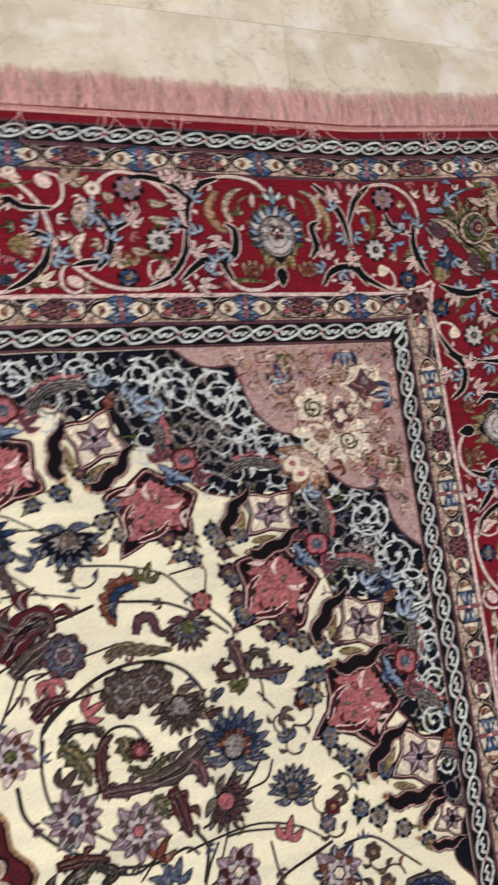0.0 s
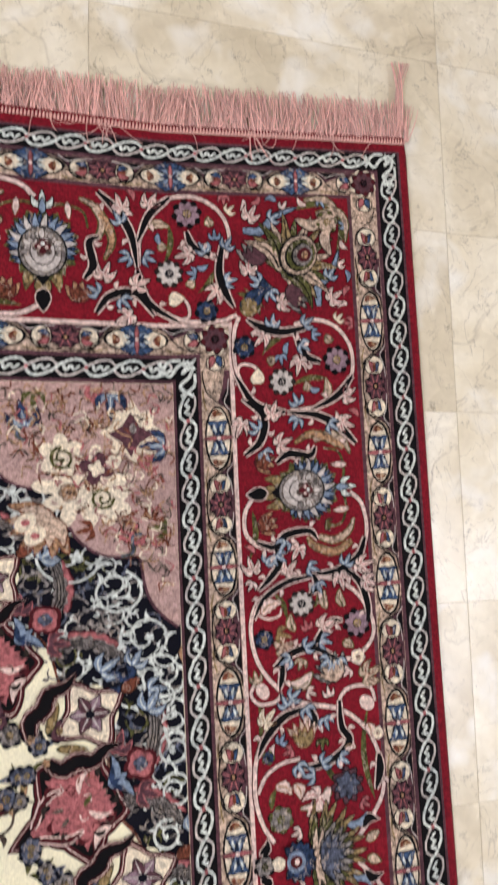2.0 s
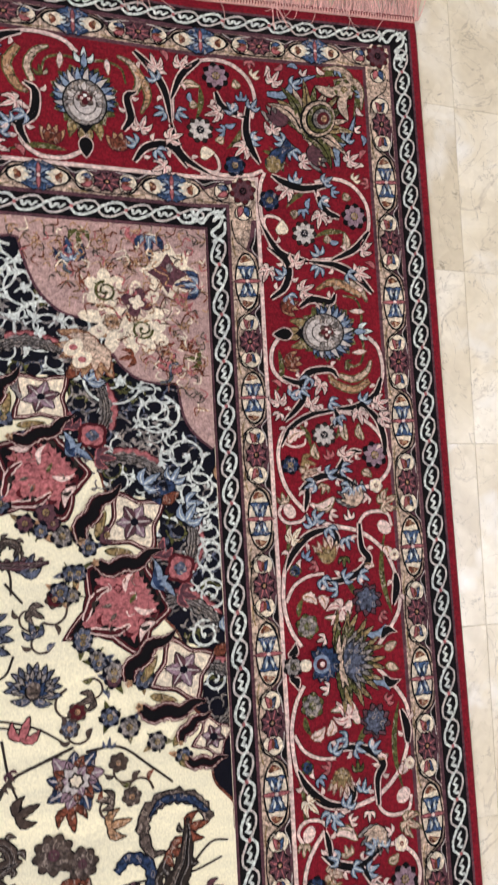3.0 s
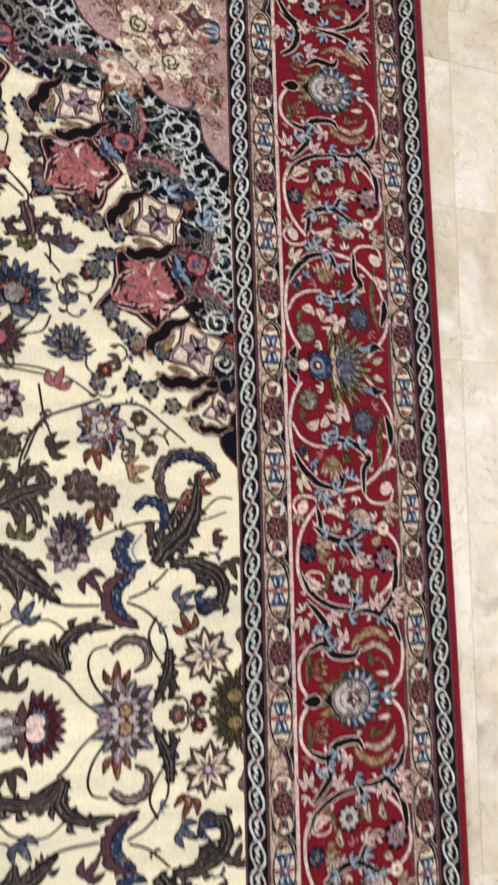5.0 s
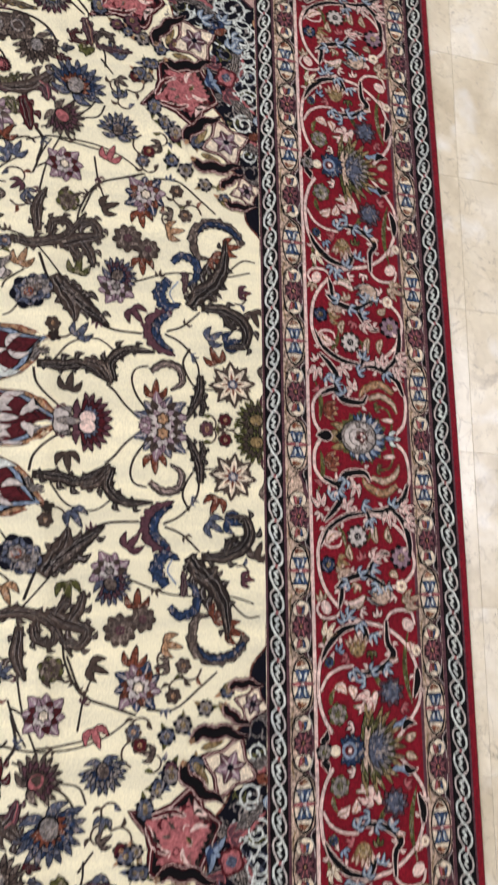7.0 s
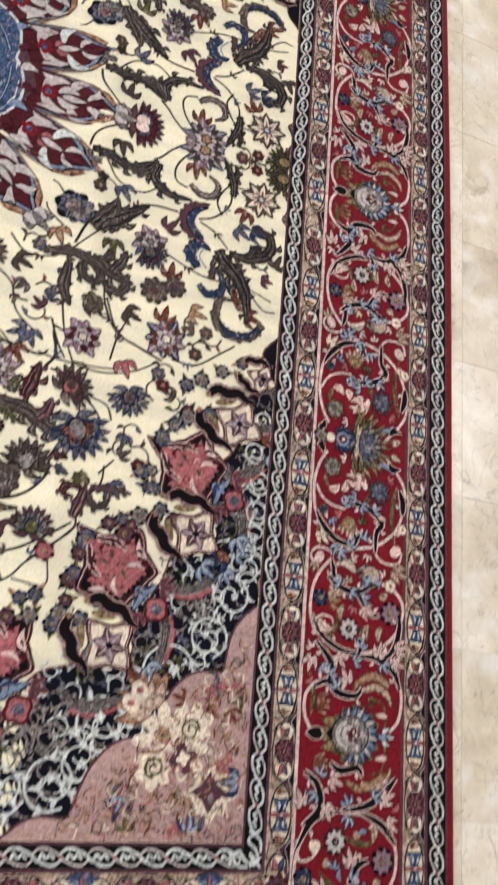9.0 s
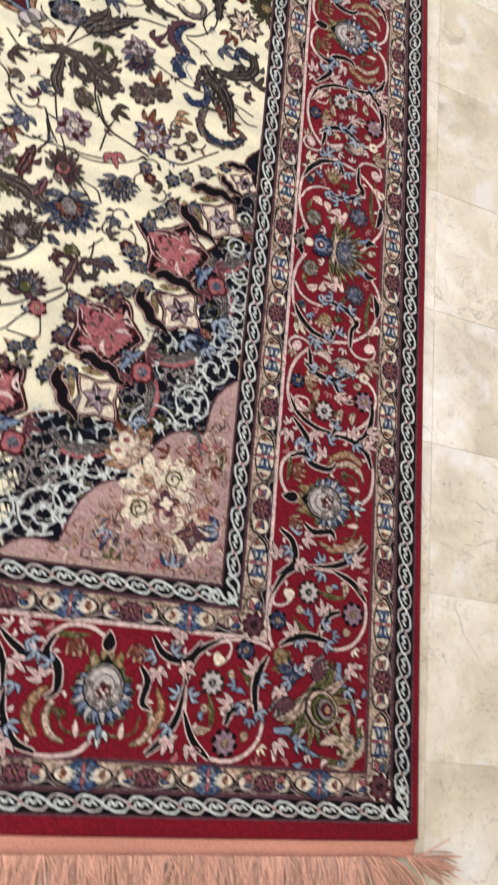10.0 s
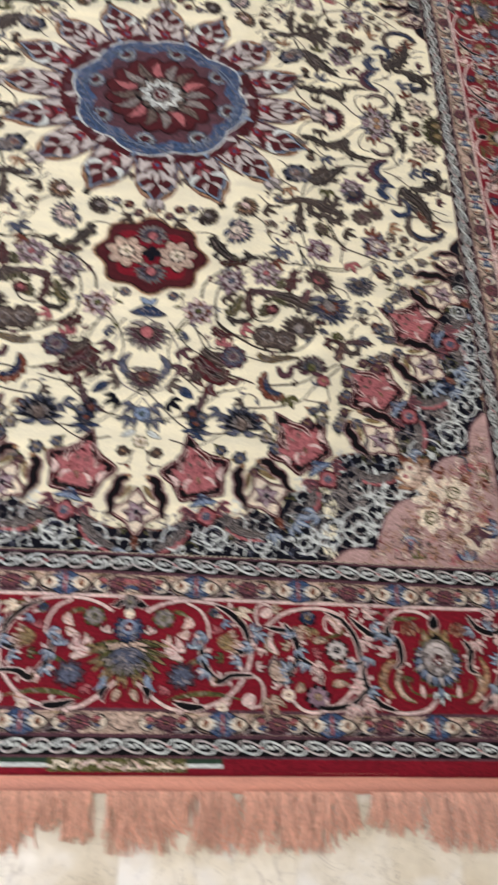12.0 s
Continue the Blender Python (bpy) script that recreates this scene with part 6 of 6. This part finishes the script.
def field_leaves(sh):
    K = "black"

    def fold(w, *pts, dye="taupe", rib="taupe", edge="black"):
        folded_leaf(sh, w, dye, edge, *pts, layer=3, rib=rib)

    fold(0.026, (0.309, 0.320), (0.353, 0.312), (0.400, 0.331), (0.437, 0.383))
    fold(0.020, (0.374, 0.329), (0.381, 0.354), (0.407, 0.359), (0.405, 0.334))
    fold(0.018, (0.406, 0.320), (0.426, 0.294), (0.423, 0.313))
    fold(0.022, (0.421, 0.361), (0.448, 0.365), (0.459, 0.343), (0.442, 0.325))
    fold(0.024, (0.427, 0.333), (0.445, 0.307), (0.452, 0.279))
    fold(0.044, (0.384, 0.256), (0.402, 0.230), (0.419, 0.204), (0.424, 0.177))
    fold(0.030, (0.394, 0.243), (0.423, 0.219), (0.446, 0.203), dye="brown")
    acanthus(sh, 0.023, "plum", K, (0.588, 0.215), (0.558, 0.195), (0.552, 0.170), (0.564, 0.145), (0.597, 0.130), layer=3)
    acanthus(sh, 0.013, "blue", "navy", (0.586, 0.208), (0.566, 0.190), (0.562, 0.171), (0.573, 0.151), (0.594, 0.138), layer=5)
    fold(0.044, (0.621, 0.223), (0.639, 0.247), (0.666, 0.273), (0.684, 0.311), (0.690, 0.363), dye="brown")
    fold(0.030, (0.627, 0.249), (0.651, 0.261), (0.672, 0.239), dye="taupe")
    fold(0.030, (0.643, 0.224), (0.688, 0.223), (0.725, 0.198), (0.724, 0.161), (0.687, 0.151), dye="brown")
    fold(0.018, (0.683, 0.221), (0.695, 0.197), (0.710, 0.189), dye="brown")
    acanthus(sh, 0.017, "taupe", K, (0.722, 0.355), (0.701, 0.385), (0.660, 0.393), (0.629, 0.369), (0.635, 0.326), (0.658, 0.322), layer=4)
    acanthus(sh, 0.008, "blue", "navy", (0.718, 0.367), (0.691, 0.388), (0.655, 0.390), (0.636, 0.370), layer=6)
    acanthus(sh, 0.013, "blue", "navy", (0.590, 0.306), (0.608, 0.322), (0.634, 0.309), (0.633, 0.279), (0.614, 0.264), layer=4)
    acanthus(sh, 0.020, "blue", "navy", (0.585, 0.273), (0.567, 0.246), (0.582, 0.221), (0.607, 0.229), layer=4)
    stem(sh, "sky", "", 0.003, 0.002, (0.601, 0.270), (0.586, 0.248), (0.594, 0.228), layer=7)
    fold(0.014, (0.611, 0.291), (0.614, 0.272), (0.612, 0.247), dye="plum")
    fold(0.022, (0.642, 0.098), (0.640, 0.066), (0.630, 0.040), (0.616, 0.012), dye="brown")
    acanthus(sh, 0.012, "taupe", K, (0.554, 0.098), (0.577, 0.114), (0.604, 0.107), (0.609, 0.081), (0.589, 0.066), layer=4, rib="pink")
    fold(0.028, (0.363, 0.094), (0.406, 0.096), (0.441, 0.101), (0.483, 0.073), dye="brown")
    fold(0.024, (0.440, 0.110), (0.472, 0.099), (0.488, 0.069), dye="taupe")
    fold(0.026, (0.492, 0.074), (0.485, 0.110), (0.515, 0.134), (0.561, 0.133), dye="brown")
    fold(0.018, (0.354, 0.098), (0.363, 0.116), (0.383, 0.114), dye="grey")
    # trumpets and folded leaves towards the end of the field
    fold(0.036, (0.136, 0.451), (0.162, 0.491), (0.197, 0.527), dye="brown")
    fold(0.020, (0.203, 0.525), (0.230, 0.506), (0.211, 0.497), dye="brown")
    fold(0.038, (0.393, 0.251), (0.431, 0.215), (0.482, 0.174), dye="brown")
    fold(0.034, (0.391, 0.313), (0.432, 0.332), (0.471, 0.343), dye="taupe")
    fold(0.026, (0.355, 0.333), (0.352, 0.382), (0.367, 0.417), dye="taupe")
    fold(0.012, (0.640, 0.062), (0.648, 0.040), (0.640, 0.022), dye="brown")
    acanthus(sh, 0.026, "rust", K, (0.300, 0.881), (0.270, 0.876), (0.254, 0.847), (0.262, 0.818), layer=4)
    acanthus(sh, 0.010, "blue", "navy", (0.293, 0.876), (0.268, 0.867), (0.260, 0.845), (0.264, 0.829), layer=6)
    acanthus(sh, 0.012, "plum", K, (0.289, 0.803), (0.296, 0.824), (0.313, 0.823), (0.319, 0.804), (0.336, 0.794), layer=4)
    acanthus(sh, 0.020, "olive", K, (0.330, 0.795), (0.349, 0.798), (0.373, 0.813), layer=4)
    acanthus(sh, 0.015, "gold", K, (0.243, 0.775), (0.267, 0.787), (0.302, 0.780), (0.338, 0.776), layer=4, rib="blue")
    fold(0.060, (0.108, 0.793), (0.131, 0.823), (0.162, 0.847), (0.179, 0.823), dye="maroon", rib="taupe")
    fold(0.034, (0.120, 0.772), (0.151, 0.797), (0.182, 0.816), dye="taupe")
    fold(0.026, (0.143, 0.712), (0.166, 0.732), (0.191, 0.733), dye="maroon", rib="taupe")
    fold(0.030, (0.174, 0.675), (0.196, 0.654), (0.209, 0.619), dye="olive", rib="gold")
    fold(0.016, (0.176, 0.676), (0.190, 0.694), (0.220, 0.691), (0.224, 0.678), dye="brown")
    fold(0.024, (0.256, 0.672), (0.260, 0.653), (0.265, 0.636), dye="olive", rib="gold")
    fold(0.022, (0.230, 0.599), (0.224, 0.634), (0.229, 0.666), (0.245, 0.678), dye="maroon", rib="taupe")
    fold(0.036, (0.276, 0.605), (0.324, 0.613), (0.359, 0.636), (0.382, 0.655), dye="taupe")
    fold(0.028, (0.342, 0.627), (0.357, 0.611), (0.363, 0.587), dye="plum", rib="rose")
    fold(0.022, (0.222, 0.606), (0.261, 0.603), (0.308, 0.601), dye="plum", rib="taupe")
    fold(0.014, (0.260, 0.631), (0.289, 0.618), (0.306, 0.630), (0.317, 0.636), dye="olive")
    fold(0.030, (0.318, 0.594), (0.328, 0.560), (0.336, 0.526), dye="maroon", rib="taupe")
    fold(0.022, (0.290, 0.587), (0.300, 0.572), (0.310, 0.555), dye="olive")
    fold(0.024, (0.422, 0.779), (0.431, 0.750), (0.438, 0.721), dye="plum", rib="tan")
    fold(0.014, (0.432, 0.726), (0.405, 0.728), (0.403, 0.743), (0.420, 0.745), dye="maroon")
    fold(0.014, (0.442, 0.733), (0.456, 0.754), (0.474, 0.746), (0.468, 0.734), dye="taupe")
    acanthus(sh, 0.016, "olive", K, (0.417, 0.721), (0.428, 0.709), (0.443, 0.719), layer=5)
    fold(0.016, (0.445, 0.724), (0.478, 0.721), (0.514, 0.724), dye="plum")
    fold(0.014, (0.374, 0.679), (0.402, 0.685), dye="maroon")
    fold(0.014, (0.383, 0.699), (0.406, 0.712), dye="steel")
    fold(0.022, (0.157, 0.527), (0.194, 0.530), (0.226, 0.525), dye="maroon", rib="olive")
    fold(0.018, (0.170, 0.509), (0.192, 0.514), (0.208, 0.528), dye="olive")
    fold(0.050, (0.166, 0.838), (0.126, 0.827), (0.094, 0.859), dye="taupe", rib="plum")
    fold(0.020, (0.133, 0.883), (0.112, 0.925), (0.076, 0.946), dye="plum")
    for x, y, a, d in ((0.241, 0.930, 1.4, "rust"), (0.167, 0.761, -1.4, "rose"), (0.210, 0.710, 0.4, "rose"), (0.308, 0.880, 1.2, "olive"), (0.173, 0.623, 0.8, "brown"), (0.289, 0.509, 1.0, "rust"), (0.161, 0.928, 2.6, "steel"), (0.478, 0.711, 1.0, "steel"), (0.475, 0.559, 0.2, "steel"), (0.309, 0.476, 1.2, "steel"), (0.055, 0.911, 0.6, "navy"), (0.113, 0.975, 3.0, "blue"), (0.116, 0.977, 0.2, "blue"), (0.075, 0.779, 0.9, "plum"), (0.079, 0.822, 2.0, "plum"), (0.024, 0.955, 1.2, "steel"), (0.054, 0.867, 0.4, "taupe")):
        tuft(sh, x, y, 0.030, a, d, K, 4)
    for x, y, a, d in ((0.416, 0.054, 1.4, "brown"), (0.428, 0.150, 1.0, "steel"), (0.399, 0.401, 0.6, "brown"), (0.424, 0.266, 1.4, "olive"), (0.464, 0.397, 0.4, "brown"), (0.536, 0.308, -1.5, "rust"), (0.656, 0.164, 0.6, "steel"), (0.686, 0.162, 0.2, "blue"), (0.519, 0.211, -0.9, "plum"), (0.562, 0.052, 1.5, "rust"), (0.673, 0.122, 2.0, "rust"), (0.739, 0.227, -1.2, "brown"), (0.304, 0.476, 2.8, "steel"), (0.327, 0.271, 1.2, "tan"), (0.688, 0.347, 0.2, "rust"), (0.663, 0.326, -0.6, "rust"), (0.581, 0.366, 0.2, "tan"), (0.472, 0.493, 1.2, "rose"), (0.532, 0.399, -1.4, "rust"), (0.755, 0.100, 0.5, "taupe"), (0.767, 0.043, 1.2, "plum"), (0.067, 0.275, 1.0, "taupe"), (0.112, 0.394, 0.4, "brown"), (0.052, 0.422, 0.4, "brown"), (0.268, 0.347, 0.4, "brown")):
        tuft(sh, x, y, 0.032, a, d, K, 4)


def field_sprigs(sh):
    """Small blue and olive sprigs scattered along the cream edge of the corners."""
    rnd = random.Random(9)
    for x, y in ((0.438, 0.864), (0.442, 0.833), (0.448, 0.815), (0.483, 0.778), (0.504, 0.767), (0.532, 0.758), (0.567, 0.741), (0.552, 0.707), (0.543, 0.677), (0.555, 0.612), (0.576, 0.583), (0.362, 0.913), (0.384, 0.905), (0.431, 0.908), (0.458, 0.935), (0.415, 0.947), (0.486, 0.902), (0.593, 0.757), (0.596, 0.570), (0.511, 0.792), (0.559, 0.755), (0.541, 0.707), (0.527, 0.682), (0.556, 0.620), (0.573, 0.591), (0.595, 0.559), (0.636, 0.557), (0.588, 0.510), (0.614, 0.494), (0.651, 0.470), (0.688, 0.445), (0.259, 0.982), (0.251, 1.049), (0.165, 1.019), (0.203, 1.035), (0.347, 0.943), (0.380, 0.938), (0.424, 0.929), (0.283, 0.958), (0.232, 1.064), (0.432, 0.876), (0.450, 0.806), (0.520, 0.776), (0.125, 0.944), (0.278, 1.008)):
        a = rnd.uniform(0, 6.3)
        stem(sh, "olive", "", 0.0024, 0.0016, (x - 0.016 * math.cos(a), y - 0.016 * math.sin(a)), (x, y), (x + 0.018 * math.cos(a + 0.6), y + 0.018 * math.sin(a + 0.6)), layer=2)
        rosette(sh, x, y, rnd.uniform(0.010, 0.015), rnd.choice(("steel", "grey", "plum")), "gold", "navy", 6, 6)
        for d in (1.9, -1.9):
            leaf(sh, x, y, x + 0.024 * math.cos(a + d), y + 0.024 * math.sin(a + d), 0.009, rnd.choice(("olive", "gold", "steel", "tan")), "", 4)


def field_flower_list():
    """Each flower: kind, place, size, turn and dyes."""
    up = math.pi / 2
    yield "rosette", 0.541, 0.433, 0.044, 0.2, ("blue", "ivory", "rust", 8)
    yield "rosette", 0.510, 0.343, 0.026, 0.5, ("taupe", "plum", "brown", 9)
    yield "rosette", 0.546, 0.326, 0.021, 0.1, ("taupe", "plum", "brown", 8)
    yield "rosette", 0.491, 0.248, 0.036, 0.3, ("lilac", "grey", "brown", 7)
    yield "rosette", 0.345, 0.221, 0.030, 0.2, ("steel", "rust", "navy", 6)
    yield "rosette", 0.396, 0.469, 0.038, 0.1, ("lilac", "ivory", "maroon", 7)
    yield "palmette", 0.416, 0.646, 0.054, 1.2, ("steel", "blue", "rust", "grey")
    yield "palmette", 0.364, 0.794, 0.034, -1.4, ("plum", "grey", "steel", "olive")
    yield "palmette", 0.398, 0.557, 0.040, -0.6, ("taupe", "plum", "brown", "rose")
    yield "palmette", 0.491, 0.566, 0.036, 1.4, ("steel", "grey", "blue", "taupe")
    yield "star", 0.700, 0.084, 0.044, 0.1, ("ivory", "steel", "brown", 8)
    yield "palmette", 0.461, 0.008, 0.042, 0.0, ("plum", "maroon", "steel", "pink")
    yield "rosette", 0.576, 0.013, 0.052, 0.1, ("steel", "tan", "brown", 10)
    yield "palmette", 0.733, 0.020, 0.038, math.pi, ("olive", "brown", "olive", "gold")
    yield "palmette", 0.207, 0.434, 0.042, 0.4, ("steel", "pink", "grey", "ivory")
    yield "palmette", 0.226, 0.358, 0.034, 0.8, ("taupe", "tan", "brown", "pink")
    yield "rosette", 0.359, 0.229, 0.026, 0.2, ("grey", "taupe", "steel", 7)
    yield "palmette", 0.501, 0.275, 0.034, 0.6, ("steel", "plum", "blue", "taupe")
    yield "rosette", 0.404, 0.400, 0.020, 0.3, ("taupe", "brown", "olive", 6)
    yield "palmette", 0.135, 0.393, 0.028, 0.5, ("taupe", "brown", "taupe", "grey")
    yield "palmette", 0.207, 0.944, 0.048, -up, ("steel", "navy", "grey", "taupe")
    yield "rosette", 0.189, 0.790, 0.030, 0.2, ("steel", "plum", "plum", 8)
    yield "rosette", 0.387, 0.838, 0.016, 0.3, ("rose", "gold", "maroon", 6)
    yield "rosette", 0.265, 0.728, 0.032, 0.3, ("taupe", "brown", "brown", 9)
    yield "rosette", 0.304, 0.734, 0.030, 0.3, ("taupe", "brown", "brown", 9)
    yield "palmette", 0.342, 0.689, 0.040, -1.3, ("taupe", "brown", "taupe", "grey")
    yield "palmette", 0.280, 0.653, 0.018, 1.2, ("maroon", "rose", "rose", "rose")
    yield "rosette", 0.185, 0.582, 0.042, 0.1, ("grey", "steel", "plum", 10)
    yield "rosette", 0.267, 0.549, 0.042, 0.3, ("lilac", "rose", "taupe", 9)
    yield "rosette", 0.111, 0.674, 0.040, 0.1, ("pink", "olive", "rust", 9)
    yield "palmette", 0.117, 0.962, 0.018, 0.2, ("blue", "steel", "blue", "rust")
    yield "rosette", 0.000, 0.851, 0.020, 0.2, ("taupe", "plum", "brown", 7)
    yield "palmette", 0.109, 0.938, 0.022, 0.2, ("steel", "navy", "plum", "rust")


TAKEN = set()


def note_taken(sheet):
    """Remember which parts of the cream ground a sheet covers."""
    for pts, dye, h in sheet.polys:
        for x, y in pts:
            TAKEN.add((round(abs(x) / 0.016), round(y / 0.016)))


FIELD = (0.7562, 1.2462)
ground = Sheet("corner_piece", FIELD)
ground.weld = True
corner_ground(ground)
weave(ground, rug, "navy and dusty pink corner piece")
for name, draw, label in (("tendril_work", corner_scrolls, "white tendrils on navy pile"), ("fine_tendril_work", fine_tendrils, "thin white and grey curls on navy pile"), ("corner_arabesque", pink_corner, "ivory arabesque on dusty pink pile")):
    sheet = Sheet(name, FIELD)
    draw(sheet)
    weave(sheet, rug, label)
for name, draw, places, label in (
        ("pink_cartouche", pink_cartouche, ((0.117, 1.080), (0.335, 1.000), (0.509, 0.850), (0.617, 0.664)), "rose pink star cartouche outlined in maroon"),
        ("flower_cartouche", flower_cartouche, ((0.0, 1.168), (0.259, 1.119), (0.511, 0.972), (0.635, 0.776), (0.696, 0.565)), "ivory flower between two black wings")):
    for x, y in places:
        sheet = Sheet(name, FIELD)
        draw(sheet, x, y, 0.80 if name == "flower_cartouche" else 1.0)
        note_taken(sheet)
        weave(sheet, rug, label, halves=x == 0)
wing = Sheet("flower_cartouche", FIELD)
flower_cartouche(wing, 0.735, 0.468, 0.5)
weave(wing, rug)
star_sheet = Sheet("medallion")
medallion(star_sheet)
mirrored(star_sheet, lambda x, y: (x, y), rug, label="red, white and blue sixteen-pointed middle medallion")
hang = Sheet("pendant", FIELD)
pendant(hang)
note_taken(hang)
weave(hang, rug, "red pendant cartouche with pale star flowers", halves=True)
for name, draw, label in (("vine", field_vines, "thin brown vines on cream pile"), ("folded_leaf", field_leaves, "dark folded leaves on cream pile"), ("sprig", field_sprigs, "small blue and olive sprigs")):
    sheet = Sheet(name, FIELD)
    draw(sheet)
    note_taken(sheet)
    weave(sheet, rug, label)
def filler(sh):
    """Small curled stems with buds and leaves in the gaps of the cream ground."""
    rnd = random.Random(77)
    kept = []
    for k in range(26000):
        x, y = rnd.uniform(0.012, 0.735), rnd.uniform(0.0, 1.09)
        if math.hypot(x / ELL_A, y / ELL_B) > 0.93 or math.hypot(x / 1.03, y / 0.93) < 0.42:
            continue
        i, j = round(x / 0.016), round(y / 0.016)
        if sum((i + p, j + q) in TAKEN for p in (-1, 0, 1) for q in (-1, 0, 1)) > 3 or any(math.hypot(x - p, y - q) < 0.032 for p, q in kept):
            continue
        kept.append((x, y))
        t, h, r = rnd.uniform(0, 6.3), rnd.choice((1, -1)), rnd.uniform(0.013, 0.020)
        pts = [(x + r * (1.25 - 0.12 * m) * math.cos(t + h * 0.75 * m), y + r * (1.25 - 0.12 * m) * math.sin(t + h * 0.75 * m)) for m in range(6)]
        stem(sh, "brown", "", 0.0036, 0.0026, *pts, layer=2, per=4)
        dye = rnd.choice(("taupe", "plum", "steel", "brown", "maroon"))
        if rnd.random() < 0.4:
            rosette(sh, *pts[-1], 0.012, dye, "tan", "brown", 6, 4)
        else:
            tuft(sh, *pts[-1], 0.022, rnd.uniform(0, 6.3), dye, "black", 4)
        for m in (1, 3):
            leaf(sh, *pts[m], pts[m][0] + 0.016 * math.cos(t + m), pts[m][1] + 0.016 * math.sin(t + m), 0.007, rnd.choice(("brown", "olive", "rust", "steel")), "", 3, 0.2)


for kind, x, y, r, turn, (d0, d1, d2, d3) in field_flower_list():
    sheet = Sheet("field_flower", FIELD)
    r *= 0.92
    if kind == "star":
        star_flower(sheet, x, y, r, turn)
    elif kind == "rosette" and r > 0.030:
        burst(sheet, x, y, r, turn, (d0, d2, "pale"), d1, d3 + 1)
    elif kind == "rosette":
        rosette(sheet, x, y, r, d0, d1, d2, d3, 6, turn)
    else:
        palmette(sheet, x, y, r, turn, (d0, d1, d2), d3, 6)
    note_taken(sheet)
    weave(sheet, rug, "", halves=x < 0.012)
gaps = Sheet("filler_sprig", FIELD)
filler(gaps)
weave(gaps, rug, "small curled stems with buds")


# ---------------------------------------------------------------- woven label in the red edge of the near end
def woven_label():
    sh = Sheet("woven_label")
    y0, y1 = 1.609, 1.631

    def patch(x0, x1, a, b, dye, layer):
        n = max(1, int((x1 - x0) / 0.02))
        for k in range(n):
            p, q = x0 + (x1 - x0) * k / n, x0 + (x1 - x0) * (k + 1) / n
            sh.add([(p, -a), (q, -a), (q, -b), (p, -b)], dye, layer)

    for x0, x1 in ((-0.200, -0.120), (0.112, 0.173)):
        patch(x0, x1, y0, y0 + 0.008, "leaf", 2)
        patch(x0, x1, y0 + 0.008, y0 + 0.015, "white", 2)
    patch(-0.120, 0.112, y0, y1, "olive", 2)
    rnd = random.Random(31)
    for k in range(26):
        x = -0.112 + 0.216 * k / 25
        stem(sh, rnd.choice(("ivory", "beige", "pink")), "", 0.0042, 0.003, (x - 0.008, -y0 - rnd.uniform(0.004, 0.018)), (x, -y0 - rnd.uniform(0.004, 0.018)), (x + 0.009, -y0 - rnd.uniform(0.004, 0.018)), layer=3, per=3)
    mirrored(sh, lambda x, y: (x, y), rug, label="olive woven label between green and white stripes")


woven_label()


# ---------------------------------------------------------------- the floor's slabs
def floor_slabs():
    turn, ox, oy = math.radians(-1.0), 1.222, 1.178
    meshes = {}

    def lay(x0, y0, wide, deep):
        if not (X0 + 0.02 < x0 and x0 + wide < X1 - 0.02 and Y0 + 0.02 < y0 and y0 + deep < Y1 - 0.02):
            return
        if (wide, deep) not in meshes:
            v, f = box_data(-wide / 2 + 0.0005, -deep / 2 + 0.0005, -0.012, wide / 2 - 0.0005, deep / 2 - 0.0005, 0.0, 0.0003)
            me = bpy.data.meshes.new("marble_slab")
            me.from_pydata(v, [], f)
            me.materials.append(MARBLE)
            meshes[wide, deep] = me
        ob = new("marble_slab", meshes[wide, deep])
        ob.parent = floor
        dx, dy = x0 + wide / 2 - ox, y0 + deep / 2 - oy
        ob.location = (ox + dx * math.cos(turn) - dy * math.sin(turn), oy + dx * math.sin(turn) + dy * math.cos(turn), 0.0)
        ob.rotation_euler = (0, 0, turn)

    # long slabs lie across; past the near end of the carpet they lie lengthwise
    for r in range(-9, 8):
        for c in range(-6, 4):
            lay(ox + 0.582 * c, oy + 0.2985 * r, 0.582, 0.2985)
    for r in range(1, 4):
        for c in range(-12, 7):
            lay(ox + 0.291 * c, oy - 0.2985 * 9 - 0.597 * r, 0.291, 0.597)


floor_slabs()
